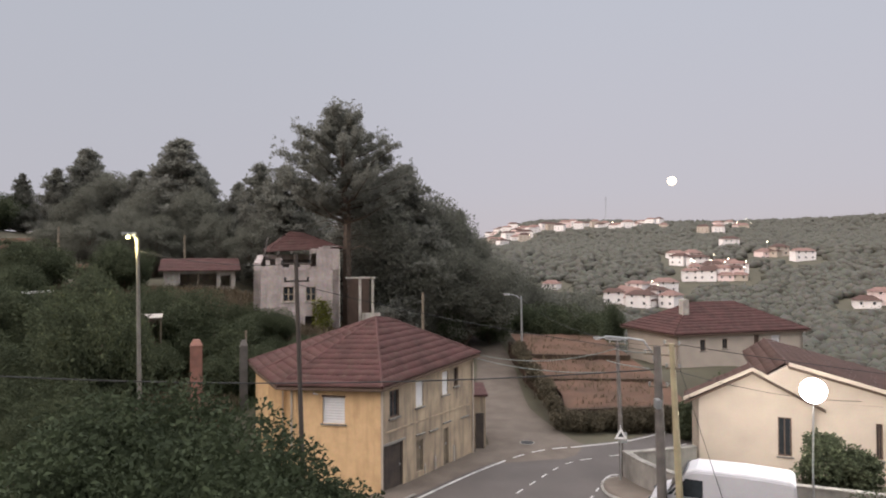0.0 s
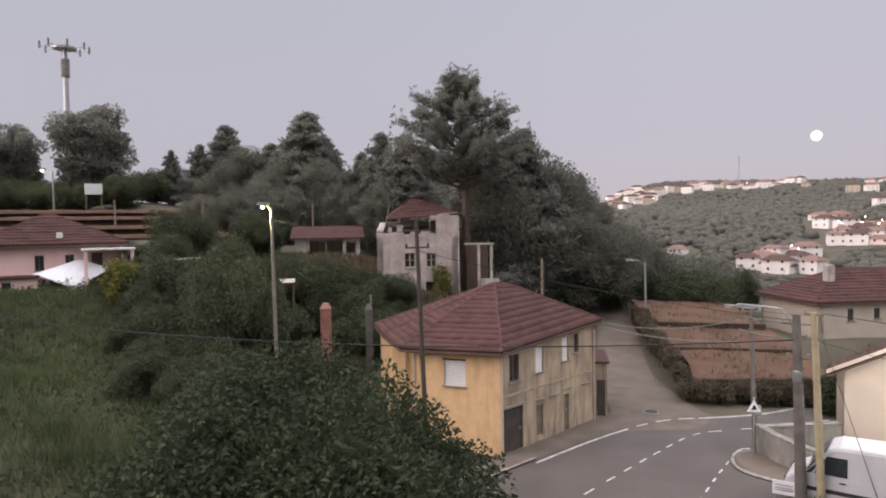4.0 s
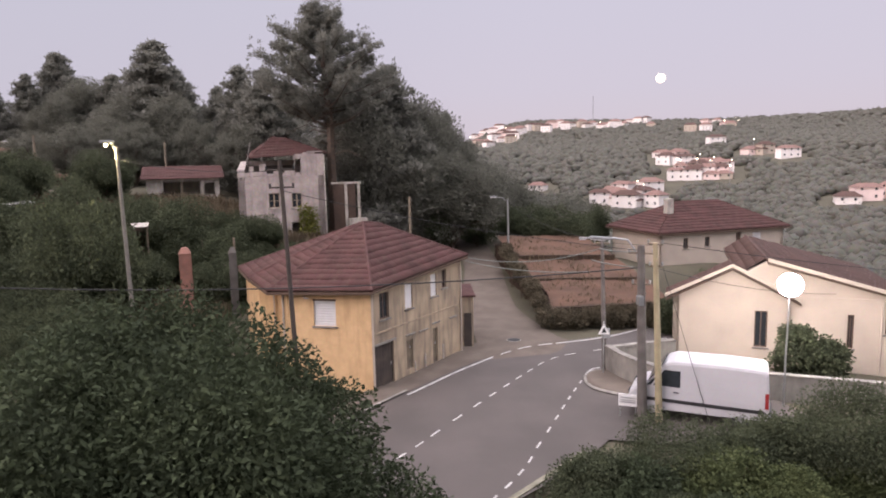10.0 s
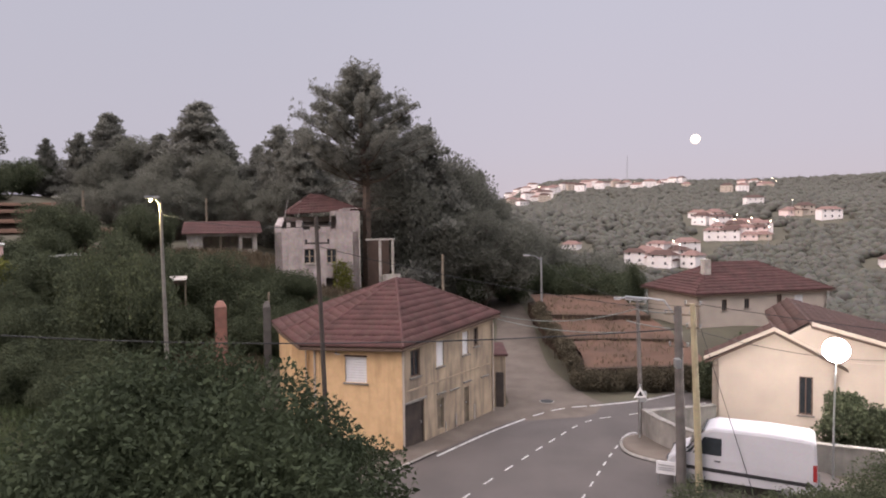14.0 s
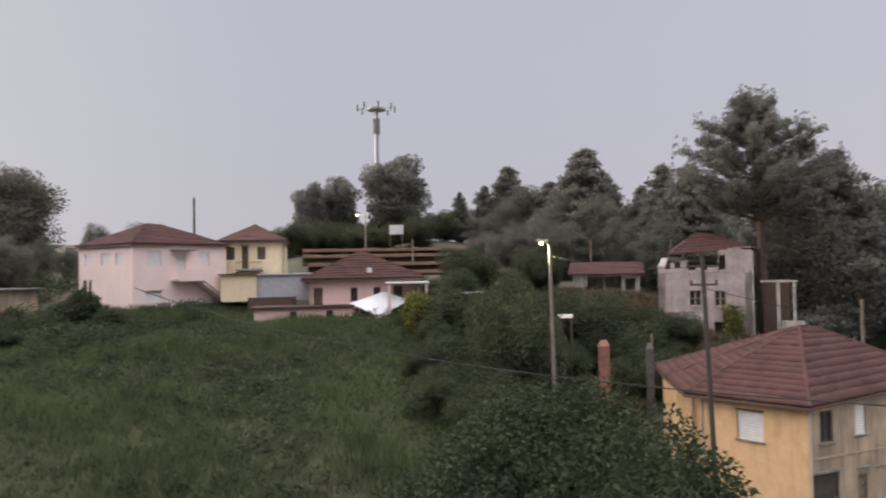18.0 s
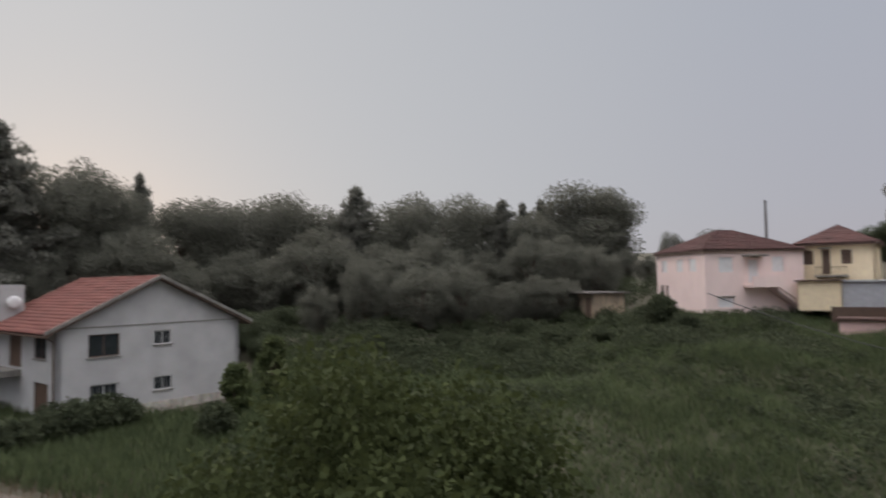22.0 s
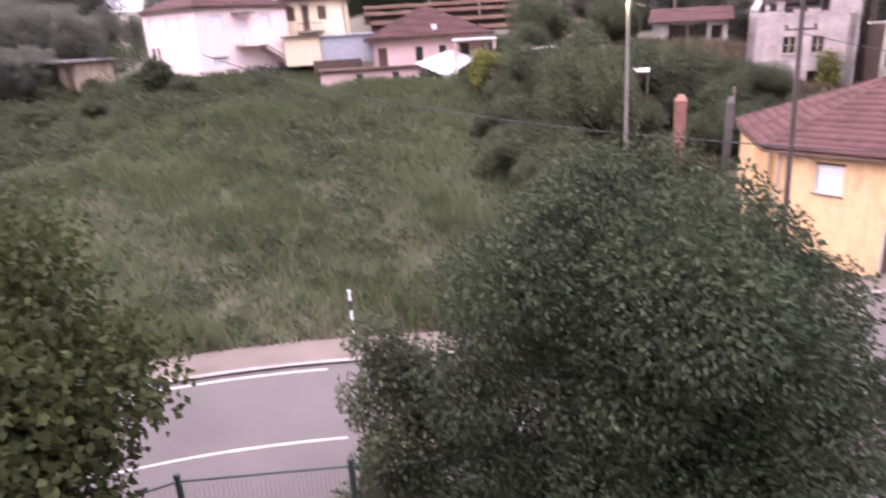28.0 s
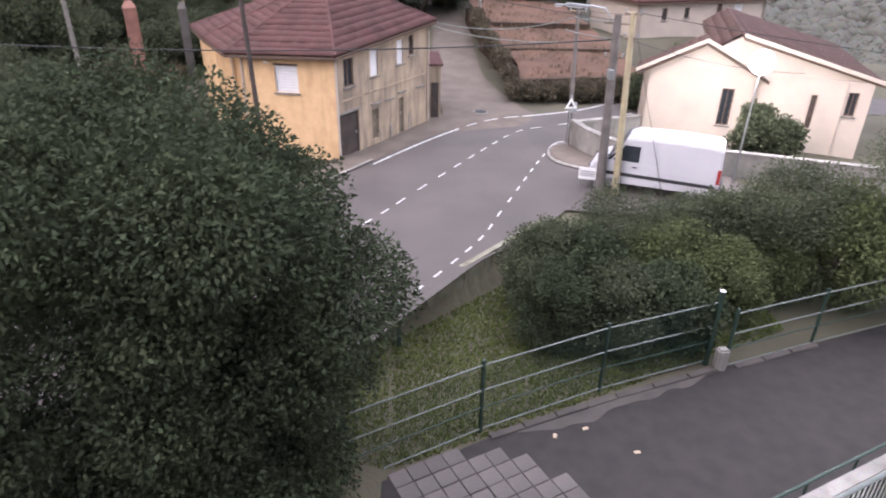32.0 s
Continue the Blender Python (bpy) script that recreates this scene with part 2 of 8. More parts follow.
M = {
    "yellow": surface("yellow_plaster", (0.661, 0.437, 0.218), (0.578, 0.372, 0.183), streaks=0.35, streak_col=(0.30, 0.17, 0.08), bump=0.25),
    "grey_plaster": surface("weathered_plaster", (0.420, 0.324, 0.216), (0.240, 0.186, 0.132), scale=0.8, streaks=0.7, streak_col=(0.10, 0.09, 0.075), bump=0.4),
    "white": surface("white_plaster", (0.43, 0.425, 0.42), (0.35, 0.345, 0.34), scale=0.8, streaks=0.12, streak_col=(0.42, 0.40, 0.37), bump=0.2),
    "pink": surface("pink_plaster", (0.74, 0.50, 0.46), (0.66, 0.44, 0.40), scale=0.8, streaks=0.2, streak_col=(0.5, 0.36, 0.33)),
    "palepink": surface("pale_pink_plaster", (0.78, 0.62, 0.58), (0.72, 0.57, 0.53), scale=0.8, streaks=0.2, streak_col=(0.6, 0.48, 0.45)),
    "cream": surface("cream_plaster", (0.45, 0.38, 0.31), (0.39, 0.33, 0.27), scale=0.8, streaks=0.2, streak_col=(0.45, 0.38, 0.30)),
    # village walls brighter than other plaster, the western glow put into their white
    "far_white": surface("glow_lit_far_wall", (0.80, 0.75, 0.72), (0.72, 0.67, 0.64), scale=0.3, fine=3, bump=0.0),
    "yellow2": surface("pale_yellow_plaster", (0.78, 0.65, 0.43), (0.70, 0.57, 0.38), streaks=0.15, streak_col=(0.5, 0.4, 0.25)),
    "stone": surface("bare_stone", (0.483, 0.437, 0.380), (0.276, 0.253, 0.218), scale=1.6, fine=9, bump=0.9, streaks=0.5),
    "concrete": surface("concrete", (0.25, 0.235, 0.21), (0.15, 0.142, 0.125), scale=1.4, bump=0.4, streaks=0.5),
    "mossy": surface("mossy_concrete", (0.22, 0.205, 0.15), (0.10, 0.10, 0.065), scale=1.5, bump=0.5, streaks=0.8, streak_col=(0.07, 0.06, 0.035)),
    "tile_old": surface("old_clay_tile", (0.087, 0.042, 0.039), (0.060, 0.032, 0.029), scale=1.1, fine=18, rough=0.85, bump=0.4, streaks=0.3, streak_col=(0.10, 0.075, 0.06)),
    "tile_red": surface("red_clay_tile", (0.185, 0.072, 0.058), (0.13, 0.055, 0.046), scale=1.0, fine=18, rough=0.8, bump=0.3),
    "tile_brown": surface("brown_clay_tile", (0.094, 0.056, 0.046), (0.068, 0.043, 0.036), scale=1.0, fine=18, rough=0.85, bump=0.3),
    "tile_red_dull": surface("dull_red_tile", (0.105, 0.045, 0.038), (0.072, 0.034, 0.030), scale=1.1, fine=18, rough=0.9, bump=0.4),
    "asphalt": surface("asphalt", (0.070, 0.058, 0.052), (0.050, 0.042, 0.037), scale=0.35, fine=60, rough=0.75, bump=0.3),
    "yard": surface("yard_tarmac", (0.034, 0.027, 0.024), (0.020, 0.017, 0.015), scale=2.2, fine=40, rough=0.85, bump=0.4),
    "paint": surface("road_paint", (0.47, 0.46, 0.44), (0.27, 0.26, 0.25), scale=2.5, rough=0.6, bump=0.1),
    "sand": surface("sandy_verge", (0.118, 0.094, 0.074), (0.080, 0.063, 0.049), scale=0.8, fine=25, rough=0.95, bump=0.5),
    "soil": surface("dry_terrace_soil", (0.114, 0.065, 0.044), (0.075, 0.047, 0.034), scale=0.5, fine=30, rough=0.95, bump=0.3),
    "grassy": surface("grassy_ground", (0.072, 0.066, 0.038), (0.054, 0.047, 0.029), scale=0.25, fine=9, rough=0.95, bump=0.8),
    "wood_dark": surface("tarred_wood", (0.06, 0.045, 0.035), (0.035, 0.028, 0.024), scale=2.0, fine=30, bump=0.4),
    "wood_pole": surface("weathered_pole_wood", (0.20, 0.16, 0.11), (0.11, 0.09, 0.065), scale=2.0, fine=30, bump=0.4),
    # pole wood tinted yellow throughout, in place of lamp light on its top
    "wood_lamplit": surface("lamplit_pole_wood", (0.34, 0.29, 0.17), (0.24, 0.20, 0.12), scale=2.0, fine=30, bump=0.4),
    "pole_light": surface("stained_concrete_pole", (0.20, 0.185, 0.16), (0.13, 0.12, 0.10), scale=2.0, fine=30, bump=0.3, streaks=0.4),
    "pole_grey": surface("grey_weathered_pole", (0.115, 0.10, 0.09), (0.07, 0.062, 0.056), scale=2.0, fine=30, bump=0.4),
    "brick": surface("terracotta_render", (0.28, 0.125, 0.095), (0.19, 0.085, 0.062), scale=2.5, fine=22, bump=0.5, streaks=0.3),
    "frame": surface("brown_window_wood", (0.10, 0.06, 0.04), rough=0.6),
    "white_paint": surface("white_painted", (0.66, 0.655, 0.65), (0.58, 0.575, 0.57), rough=0.5, bump=0.05),
    "metal": surface("galvanised_steel", (0.42, 0.43, 0.43), (0.32, 0.33, 0.33), rough=0.45, metal=0.8, bump=0.1),
    "green_metal": surface("green_coated_steel", (0.018, 0.040, 0.028), (0.012, 0.028, 0.019), rough=0.5, bump=0.05),
    "pale_metal": surface("worn_pale_steel", (0.14, 0.157, 0.144), (0.09, 0.104, 0.094), rough=0.45, bump=0.05),
    "black": surface("black_rubber", (0.02, 0.02, 0.021), rough=0.8, bump=0.1),
    "van": surface("white_car_paint", (0.44, 0.435, 0.45), (0.40, 0.395, 0.41), rough=0.28, scale=0.8, bump=0.0),
    "red_lens": surface("red_lens", (0.28, 0.02, 0.02), rough=0.2, bump=0.0),
    "glass": glazing("dark_glass"),
    "bark": surface("bark", (0.11, 0.075, 0.05), (0.055, 0.04, 0.03), scale=4, fine=24, bump=0.9),
    "canvas": surface("white_canvas", (0.85, 0.86, 0.88), (0.78, 0.79, 0.82), rough=0.7),
    "blue": surface("blue_grey_sheet", (0.42, 0.43, 0.455), (0.34, 0.35, 0.37), rough=0.5),
    "leaf_near": leafy("laurel_leaves", (0.034, 0.044, 0.026), (0.056, 0.071, 0.038)),
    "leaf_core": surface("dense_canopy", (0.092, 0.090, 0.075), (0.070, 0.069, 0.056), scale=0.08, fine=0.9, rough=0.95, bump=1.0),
    "leaf_fig": leafy("fig_leaves", (0.036, 0.046, 0.019), (0.062, 0.075, 0.028), 0.35),
    "leaf_bush": leafy("bush_leaves", (0.050, 0.060, 0.037), (0.090, 0.104, 0.060), 0.35),
    # woodland leaves and needles greyed and lightened: distance haze put into their colour
    "leaf_hazed": leafy("hazed_woodland_leaves", (0.120, 0.122, 0.102), (0.175, 0.176, 0.142), 0.55),
    "needle": leafy("hazed_pine_needles", (0.150, 0.150, 0.133), (0.219, 0.220, 0.185), 0.55),
    "leaf_hedge": leafy("dusty_hedge_leaves", (0.072, 0.062, 0.043), (0.120, 0.103, 0.070), 0.3),
    "leaf_yellow": leafy("clipped_shrub_leaves", (0.09, 0.10, 0.03), (0.19, 0.19, 0.055)),
    "earth": surface("dark_earth_bank", (0.066, 0.044, 0.031), (0.042, 0.031, 0.022), scale=1.5, fine=14, rough=0.95, bump=0.8, spread=0.2),
    "paver": surface("concrete_paver", (0.080, 0.069, 0.063), (0.057, 0.049, 0.045), scale=1.2, fine=30, bump=0.4, spread=0.18),
    "yard_soil": surface("trodden_earth", (0.066, 0.056, 0.048), (0.040, 0.035, 0.030), scale=1.2, fine=30, rough=0.95, bump=0.5),
    # far roofs lightened, the haze over the hillside painted into the tile colour
    "tile_far": surface("hazed_far_tile", (0.22, 0.135, 0.112), (0.16, 0.10, 0.086), scale=0.3, fine=4, rough=0.9),
    "ruin": surface("bare_ruin_plaster", (0.43, 0.36, 0.335), (0.28, 0.235, 0.215), scale=1.3, fine=9, bump=0.8, streaks=0.5, streak_col=(0.14, 0.12, 0.11)),
    "leaf_olive": leafy("olive_leaves", (0.058, 0.074, 0.034), (0.112, 0.132, 0.058)),
    "lawn": leafy("lawn_blades", (0.078, 0.100, 0.028), (0.135, 0.165, 0.048), 0.35),
    "far_lamp": glowing("far_lamp", (1.0, 0.85, 0.6), 8),
    "blade": leafy("meadow_blades", (0.058, 0.076, 0.037), (0.098, 0.120, 0.058), 0.4),
    "dry": leafy("dry_grass", (0.095, 0.076, 0.052), (0.170, 0.135, 0.090), 0.3),
}

for name in ("tile_old", "tile_brown", "tile_red", "tile_far", "soil", "earth", "leaf_core"):  # chalky, hardly any gloss
    M[name].node_tree.nodes["Principled BSDF"].inputs["Specular IOR Level"].default_value = 0.12

# ---- building helpers ----
rng = np.random.default_rng(7)


def array_mesh(name, verts, faces, material=None, smooth=False):
    """A mesh from an (n,3) array and an (m,k) array of corners."""
    verts, faces = np.asarray(verts, np.float32), np.asarray(faces, np.int32)
    me = bpy.data.meshes.new(name)
    me.vertices.add(len(verts))
    me.vertices.foreach_set("co", verts.ravel())
    k = faces.shape[1]
    me.loops.add(faces.size)
    me.loops.foreach_set("vertex_index", faces.ravel())
    me.polygons.add(len(faces))
    me.polygons.foreach_set("loop_start", np.arange(0, faces.size, k, dtype=np.int32))
    me.polygons.foreach_set("loop_total", np.full(len(faces), k, np.int32))
    me.update(calc_edges=True)
    me.validate()
    if smooth:
        me.polygons.foreach_set("use_smooth", np.ones(len(faces), bool))
    if material:
        me.materials.append(material)
    return me


def part(name, bm, material=None, parent=None, label="", at=None, smooth=False):
    """Links a bmesh (or a mesh) as one object under a thing or a part."""
    if isinstance(bm, bmesh.types.BMesh):
        me = bpy.data.meshes.new(name)
        bm.normal_update()
        bm.to_mesh(me)
        bm.free()
        me.materials.append(material)
    else:
        me = bm
        if not me.materials:
            me.materials.append(material)
    if smooth:
        me.polygons.foreach_set("use_smooth", np.ones(len(me.polygons), bool))
    ob = new(name, me)
    if parent:
        ob.parent = parent
    if at is not None:
        ob.matrix_basis = at
    if label:
        tagged(ob, label)
    return ob


def thing(name, at, label, category, group="", kind=""):
    ob = new(name)
    ob.empty_display_size = 0.3
    ob.matrix_basis = at
    return tagged(ob, label, category, group, kind)


def box(x0, x1, y0, y1, z0, z1, bevel=0.0, bm=None):
    own = bm is None
    bm = bm or bmesh.new()
    made = bmesh.ops.create_cube(bm, size=1.0)["verts"]
    for v in made:
        v.co = Vector((x0 + (v.co.x + 0.5) * (x1 - x0), y0 + (v.co.y + 0.5) * (y1 - y0), z0 + (v.co.z + 0.5) * (z1 - z0)))
    if bevel and own:
        bmesh.ops.bevel(bm, geom=bm.edges[:], offset=bevel, segments=2, affect="EDGES", clamp_overlap=True)
    return bm


def tube(points, radii, sides=8, bm=None, cap=True):
    """A tapered tube along points."""
    bm = bm or bmesh.new()
    points = [Vector(p) for p in points]
    if not hasattr(radii, "__len__"):
        radii = [radii] * len(points)
    rings = []
    for i, p in enumerate(points):
        d = (points[min(i + 1, len(points) - 1)] - points[max(i - 1, 0)]).normalized()
        side = d.cross(Vector((0, 0, 1)) if abs(d.z) < 0.95 else Vector((1, 0, 0))).normalized()
        up = side.cross(d)
        rings.append([bm.verts.new(p + radii[i] * (math.cos(a) * side + math.sin(a) * up)) for a in (2 * math.pi * k / sides for k in range(sides))])
    for a, b in zip(rings, rings[1:]):
        for k in range(sides):
            bm.faces.new((a[k], a[(k + 1) % sides], b[(k + 1) % sides], b[k]))
    if cap:
        bm.faces.new(rings[0][::-1])
        bm.faces.new(rings[-1])
    return bm


def wall_panel(p0, p1, z0, z1, openings=(), thick=0.3, top0=None, top1=None):
    """A wall from p0 to p1 (outside on the right-hand side when walking p0 to p1), with openings (s0, s1, za, zb) cut through."""
    p0, p1 = Vector((*p0, 0)), Vector((*p1, 0))
    d = p1 - p0
    L = d.length
    d.normalize()
    inward = Vector((-d.y, d.x, 0)) * thick
    t0, t1 = z1 if top0 is None else top0, z1 if top1 is None else top1
    xs = sorted({0.0, L, *[v for o in openings for v in o[:2]]})
    zs = sorted({z0, z1, *[v for o in openings for v in o[2:4]]})
    bm = bmesh.new()
    vs = {}

    def vert(i, j, k):
        if (i, j, k) not in vs:
            z = zs[j]
            if j == len(zs) - 1:
                z = t0 + (t1 - t0) * xs[i] / L
            vs[i, j, k] = bm.verts.new(p0 + d * xs[i] + inward * k + Vector((0, 0, z)))
        return vs[i, j, k]

    def solid(i, j):
        if not (0 <= i < len(xs) - 1 and 0 <= j < len(zs) - 1):
            return False
        cx, cz = (xs[i] + xs[i + 1]) / 2, (zs[j] + zs[j + 1]) / 2
        return not any(o[0] < cx < o[1] and o[2] < cz < o[3] for o in openings)

    for i in range(len(xs) - 1):
        for j in range(len(zs) - 1):
            if not solid(i, j):
                continue
            bm.faces.new((vert(i, j, 0), vert(i + 1, j, 0), vert(i + 1, j + 1, 0), vert(i, j + 1, 0)))
            bm.faces.new((vert(i, j, 1), vert(i, j + 1, 1), vert(i + 1, j + 1, 1), vert(i + 1, j, 1)))
            if not solid(i - 1, j):
                bm.faces.new((vert(i, j, 0), vert(i, j + 1, 0), vert(i, j + 1, 1), vert(i, j, 1)))
            if not solid(i + 1, j):
                bm.faces.new((vert(i + 1, j, 0), vert(i + 1, j, 1), vert(i + 1, j + 1, 1), vert(i + 1, j + 1, 0)))
            if not solid(i, j - 1):
                bm.faces.new((vert(i, j, 0), vert(i, j, 1), vert(i + 1, j, 1), vert(i + 1, j, 0)))
            if not solid(i, j + 1):
                bm.faces.new((vert(i, j + 1, 0), vert(i + 1, j + 1, 0), vert(i + 1, j + 1, 1), vert(i, j + 1, 1)))
    return bm


def wall_frame(p0, p1):
    """Matrix of a wall's own axes: x along it, y into the house, z up."""
    a = math.atan2(p1[1] - p0[1], p1[0] - p0[0])
    return Matrix.Translation((p0[0], p0[1], 0)) @ Matrix.Rotation(a, 4, "Z")


def window(house, p0, p1, o, material, kind="glass", sill=True, bars=0, label=""):
    """A window in the opening o: frame, panes or a closed shutter, and a sill."""
    m = wall_frame(p0, p1)
    s0, s1, za, zb = o
    w = part("window", ring_frame(s0, s1, za, zb, 0.06, 0.07, 0.13), material, house, label, m)
    if kind == "shutter":
        bm = bmesh.new()
        n = max(4, int((zb - za) / 0.12))
        prev = None
        for k in range(2 * n + 1):
            z = za + 0.05 + (zb - za - 0.1) * k / (2 * n)
            y = 0.075 if k % 2 else 0.092
            row = [bm.verts.new(p) for p in ((s0 + 0.05, y, z), (s1 - 0.05, y, z), (s1 - 0.05, 0.11, z), (s0 + 0.05, 0.11, z))]
            if prev:
                for i in range(4):
                    bm.faces.new((prev[i], prev[(i + 1) % 4], row[(i + 1) % 4], row[i]))
            prev = row
        part("shutter", bm, M["white_paint"], w, "closed white roller shutter")
    else:
        mid = (s0 + s1) / 2
        for a, b in ((s0 + 0.05, mid - 0.025), (mid + 0.025, s1 - 0.05)):
            part("pane", box(a, b, 0.10, 0.11, za + 0.05, zb - 0.05), M["glass"], w)
        part("mullion", box(mid - 0.025, mid + 0.025, 0.08, 0.12, za + 0.05, zb - 0.05), material, w)
    for k in range(bars):
        x = s0 + (s1 - s0) * (k + 0.5) / bars
        part("bar", box(x - 0.012, x + 0.012, 0.0, 0.024, za + 0.01, zb - 0.01), M["metal"], w)
    if sill:
        part("sill", box(s0 - 0.08, s1 + 0.08, -0.07, 0.06, za - 0.07, za - 0.004), M["concrete"], w)
    return w


def ring_frame(s0, s1, za, zb, width, y0, y1):
    bm = bmesh.new()
    box(s0, s0 + width, y0, y1, za, zb, bm=bm)
    box(s1 - width, s1, y0, y1, za, zb, bm=bm)
    box(s0 + width, s1 - width, y0, y1, za, za + width, bm=bm)
    box(s0 + width, s1 - width, y0, y1, zb - width, zb, bm=bm)
    return bm


def door(house, p0, p1, o, material, planks=4, label=""):
    m = wall_frame(p0, p1)
    s0, s1, za, zb = o
    d = part("door", ring_frame(s0, s1, za, zb, 0.07, 0.06, 0.14), material, house, label, m)
    w = (s1 - s0 - 0.14) / planks
    for k in range(planks):
        part("plank", box(s0 + 0.07 + w * k + 0.004, s0 + 0.07 + w * (k + 1) - 0.004, 0.09, 0.12, za + 0.02, zb - 0.07), material, d)
    part("handle", box(s1 - 0.16, s1 - 0.13, 0.05, 0.09, za + 1.0, za + 1.12), M["metal"], d)
    return d


def tiled(planes, pitch=0.24, course=0.38, thick=0.018):
    """Roof tiles laid in courses on planes given as (eave start, eave end, top end, top start)."""
    verts, faces = [], []
    for p0, p1, q1, q0 in planes:
        p0, p1, q0, q1 = map(Vector, (p0, p1, q0, q1))
        e = (p1 - p0).normalized()
        up = (q0 + q1) / 2 - (p0 + p1) / 2
        up -= e * up.dot(e)
        n = e.cross(up).normalized()
        if n.z < 0:
            n = -n
        rows = max(2, int(up.length / course))
        for r in range(rows):
            b0, b1 = r / rows, (r + 1) / rows
            l0, r0, l1, r1 = p0.lerp(q0, b0), p1.lerp(q1, b0), p0.lerp(q0, b1), p1.lerp(q1, b1)
            xl, xr = min((l0 - p0).dot(e), (l1 - p0).dot(e)), max((r0 - p0).dot(e), (r1 - p0).dot(e))
            k = int(max(2, (xr - xl) / pitch * 3))
            base = len(verts)
            for i in range(k + 1):
                x = xl + (xr - xl) * i / k
                h = 0.03 * abs(math.sin(math.pi * x / pitch)) + 0.010 * math.sin(7.3 * x + 11 * r) + 0.012 * math.sin(1.1 * x + 2.3 * r)
                xa, xb, xc, xd = (l0 - p0).dot(e), (r0 - p0).dot(e), (l1 - p0).dot(e), (r1 - p0).dot(e)
                lo = l0.lerp(r0, min(max((x - xa) / max(xb - xa, 1e-6), 0), 1))
                hi = l1.lerp(r1, min(max((x - xc) / max(xd - xc, 1e-6), 0), 1))
                verts += [lo + n * (h + thick), hi + n * (h + 0.01), lo - n * 0.01]
            for i in range(k):
                a = base + 3 * i
                faces += [(a, a + 3, a + 4, a + 1), (a + 2, a + 5, a + 3, a)]
    return verts, faces


def ridge_line(house, points, material, radius=0.075):
    bm = tube(points, radius, 8)
    return part("ridge_tiles", bm, material, house)


def roof(house, planes, material, ridges=(), label="", soffit=True):
    v, f = tiled(planes)
    r = tagged(part("roof", array_mesh("roof", v, f, material), material, house, label), kind="stuff")
    if soffit:
        bm = bmesh.new()
        for q in planes:
            pts = []
            for p in q:
                p = Vector(p) - Vector((0, 0, 0.09))
                if not pts or (p - pts[-1]).length > 1e-4:
                    pts.append(p)
            if (pts[0] - pts[-1]).length < 1e-4:
                pts.pop()
            a = [bm.verts.new(p) for p in pts]
            b = [bm.verts.new(p - Vector((0, 0, 0.10))) for p in pts]
            bm.faces.new(a)
            bm.faces.new(b[::-1])
            for i in range(len(a)):
                j = (i + 1) % len(a)
                bm.faces.new((a[i], b[i], b[j], a[j]))
        part("roof_deck", bm, M["frame"], house)
    for k in ridges:
        ridge_line(house, k, material)
    return r


# ---- foliage ----
def leaf_cloud(centres, radii, count, size, stretch=1.6, droop=0.3, seed=1, shell=0.55, flat=1.0):
    """Leaves as bent two-triangle blades, scattered through many clumps, denser near each clump's skin."""
    g = np.random.default_rng(seed)
    centres, radii = np.asarray(centres, float), np.asarray(radii, float)
    w = radii ** 2
    pick = g.choice(len(centres), count, p=w / w.sum())
    d = g.normal(size=(count, 3))
    d /= np.linalg.norm(d, axis=1)[:, None]
    rad = radii[pick] * (shell + (1.26 - shell) * g.random(count) ** 0.75)
    pos = centres[pick] + d * rad[:, None] * np.array([1, 1, flat])
    out = d * 0.8 + g.normal(size=(count, 3)) * 0.7
    out[:, 2] -= droop
    out /= np.linalg.norm(out, axis=1)[:, None]
    side = np.cross(out, g.normal(size=(count, 3)))
    side /= np.linalg.norm(side, axis=1)[:, None] + 1e-9
    L = size * stretch * (0.6 + 0.8 * g.random(count))[:, None]
    wd = size * 0.5 * (0.6 + 0.8 * g.random(count))[:, None]
    bend = np.cross(out, side) * (0.25 * L)
    v = np.empty((count, 4, 3))
    v[:, 0], v[:, 1], v[:, 2], v[:, 3] = pos, pos + out * L * 0.5 + side * wd + bend, pos + out * L, pos + out * L * 0.5 - side * wd + bend
    i = np.arange(count)[:, None] * 4
    return v.reshape(-1, 3), i + np.array([[0, 1, 2, 3]])


def limbs(points_sets, sides=7):
    bm = bmesh.new()
    for pts, r in points_sets:
        tube(pts, r, sides, bm)
    return bm


def spot_xy(az, D):
    """A place by its compass turn and distance from the camera."""
    return D * math.sin(radians(az)), D * math.cos(radians(az))

# ---- the lie of the land ----
KNOTS = [  # x, y, height of the ground
    (0, 0, -0.6), (8, 3, -1), (4, 10, -1), (10, 12, -1), (1, 14.2, -1.15), (6, 15, -1.1), (-5, 2, 0.6), (-9, 2, 1.1), (15, 14, -1.0),
    (-2, 22, 0), (4, 29, 0), (9, 32.5, 0), (-8, 14.5, 0.55), (-15, 6.2, 1.0), (-27, -15, 2.7), (-42, -36, 3.2),
    (-5, 33, 0.1), (-13.6, 30, 1.6), (-10, 37, 2.2), (-10, 50, 5.0), (-20, 56, 7.7), (-25, 24, 3.4),
]
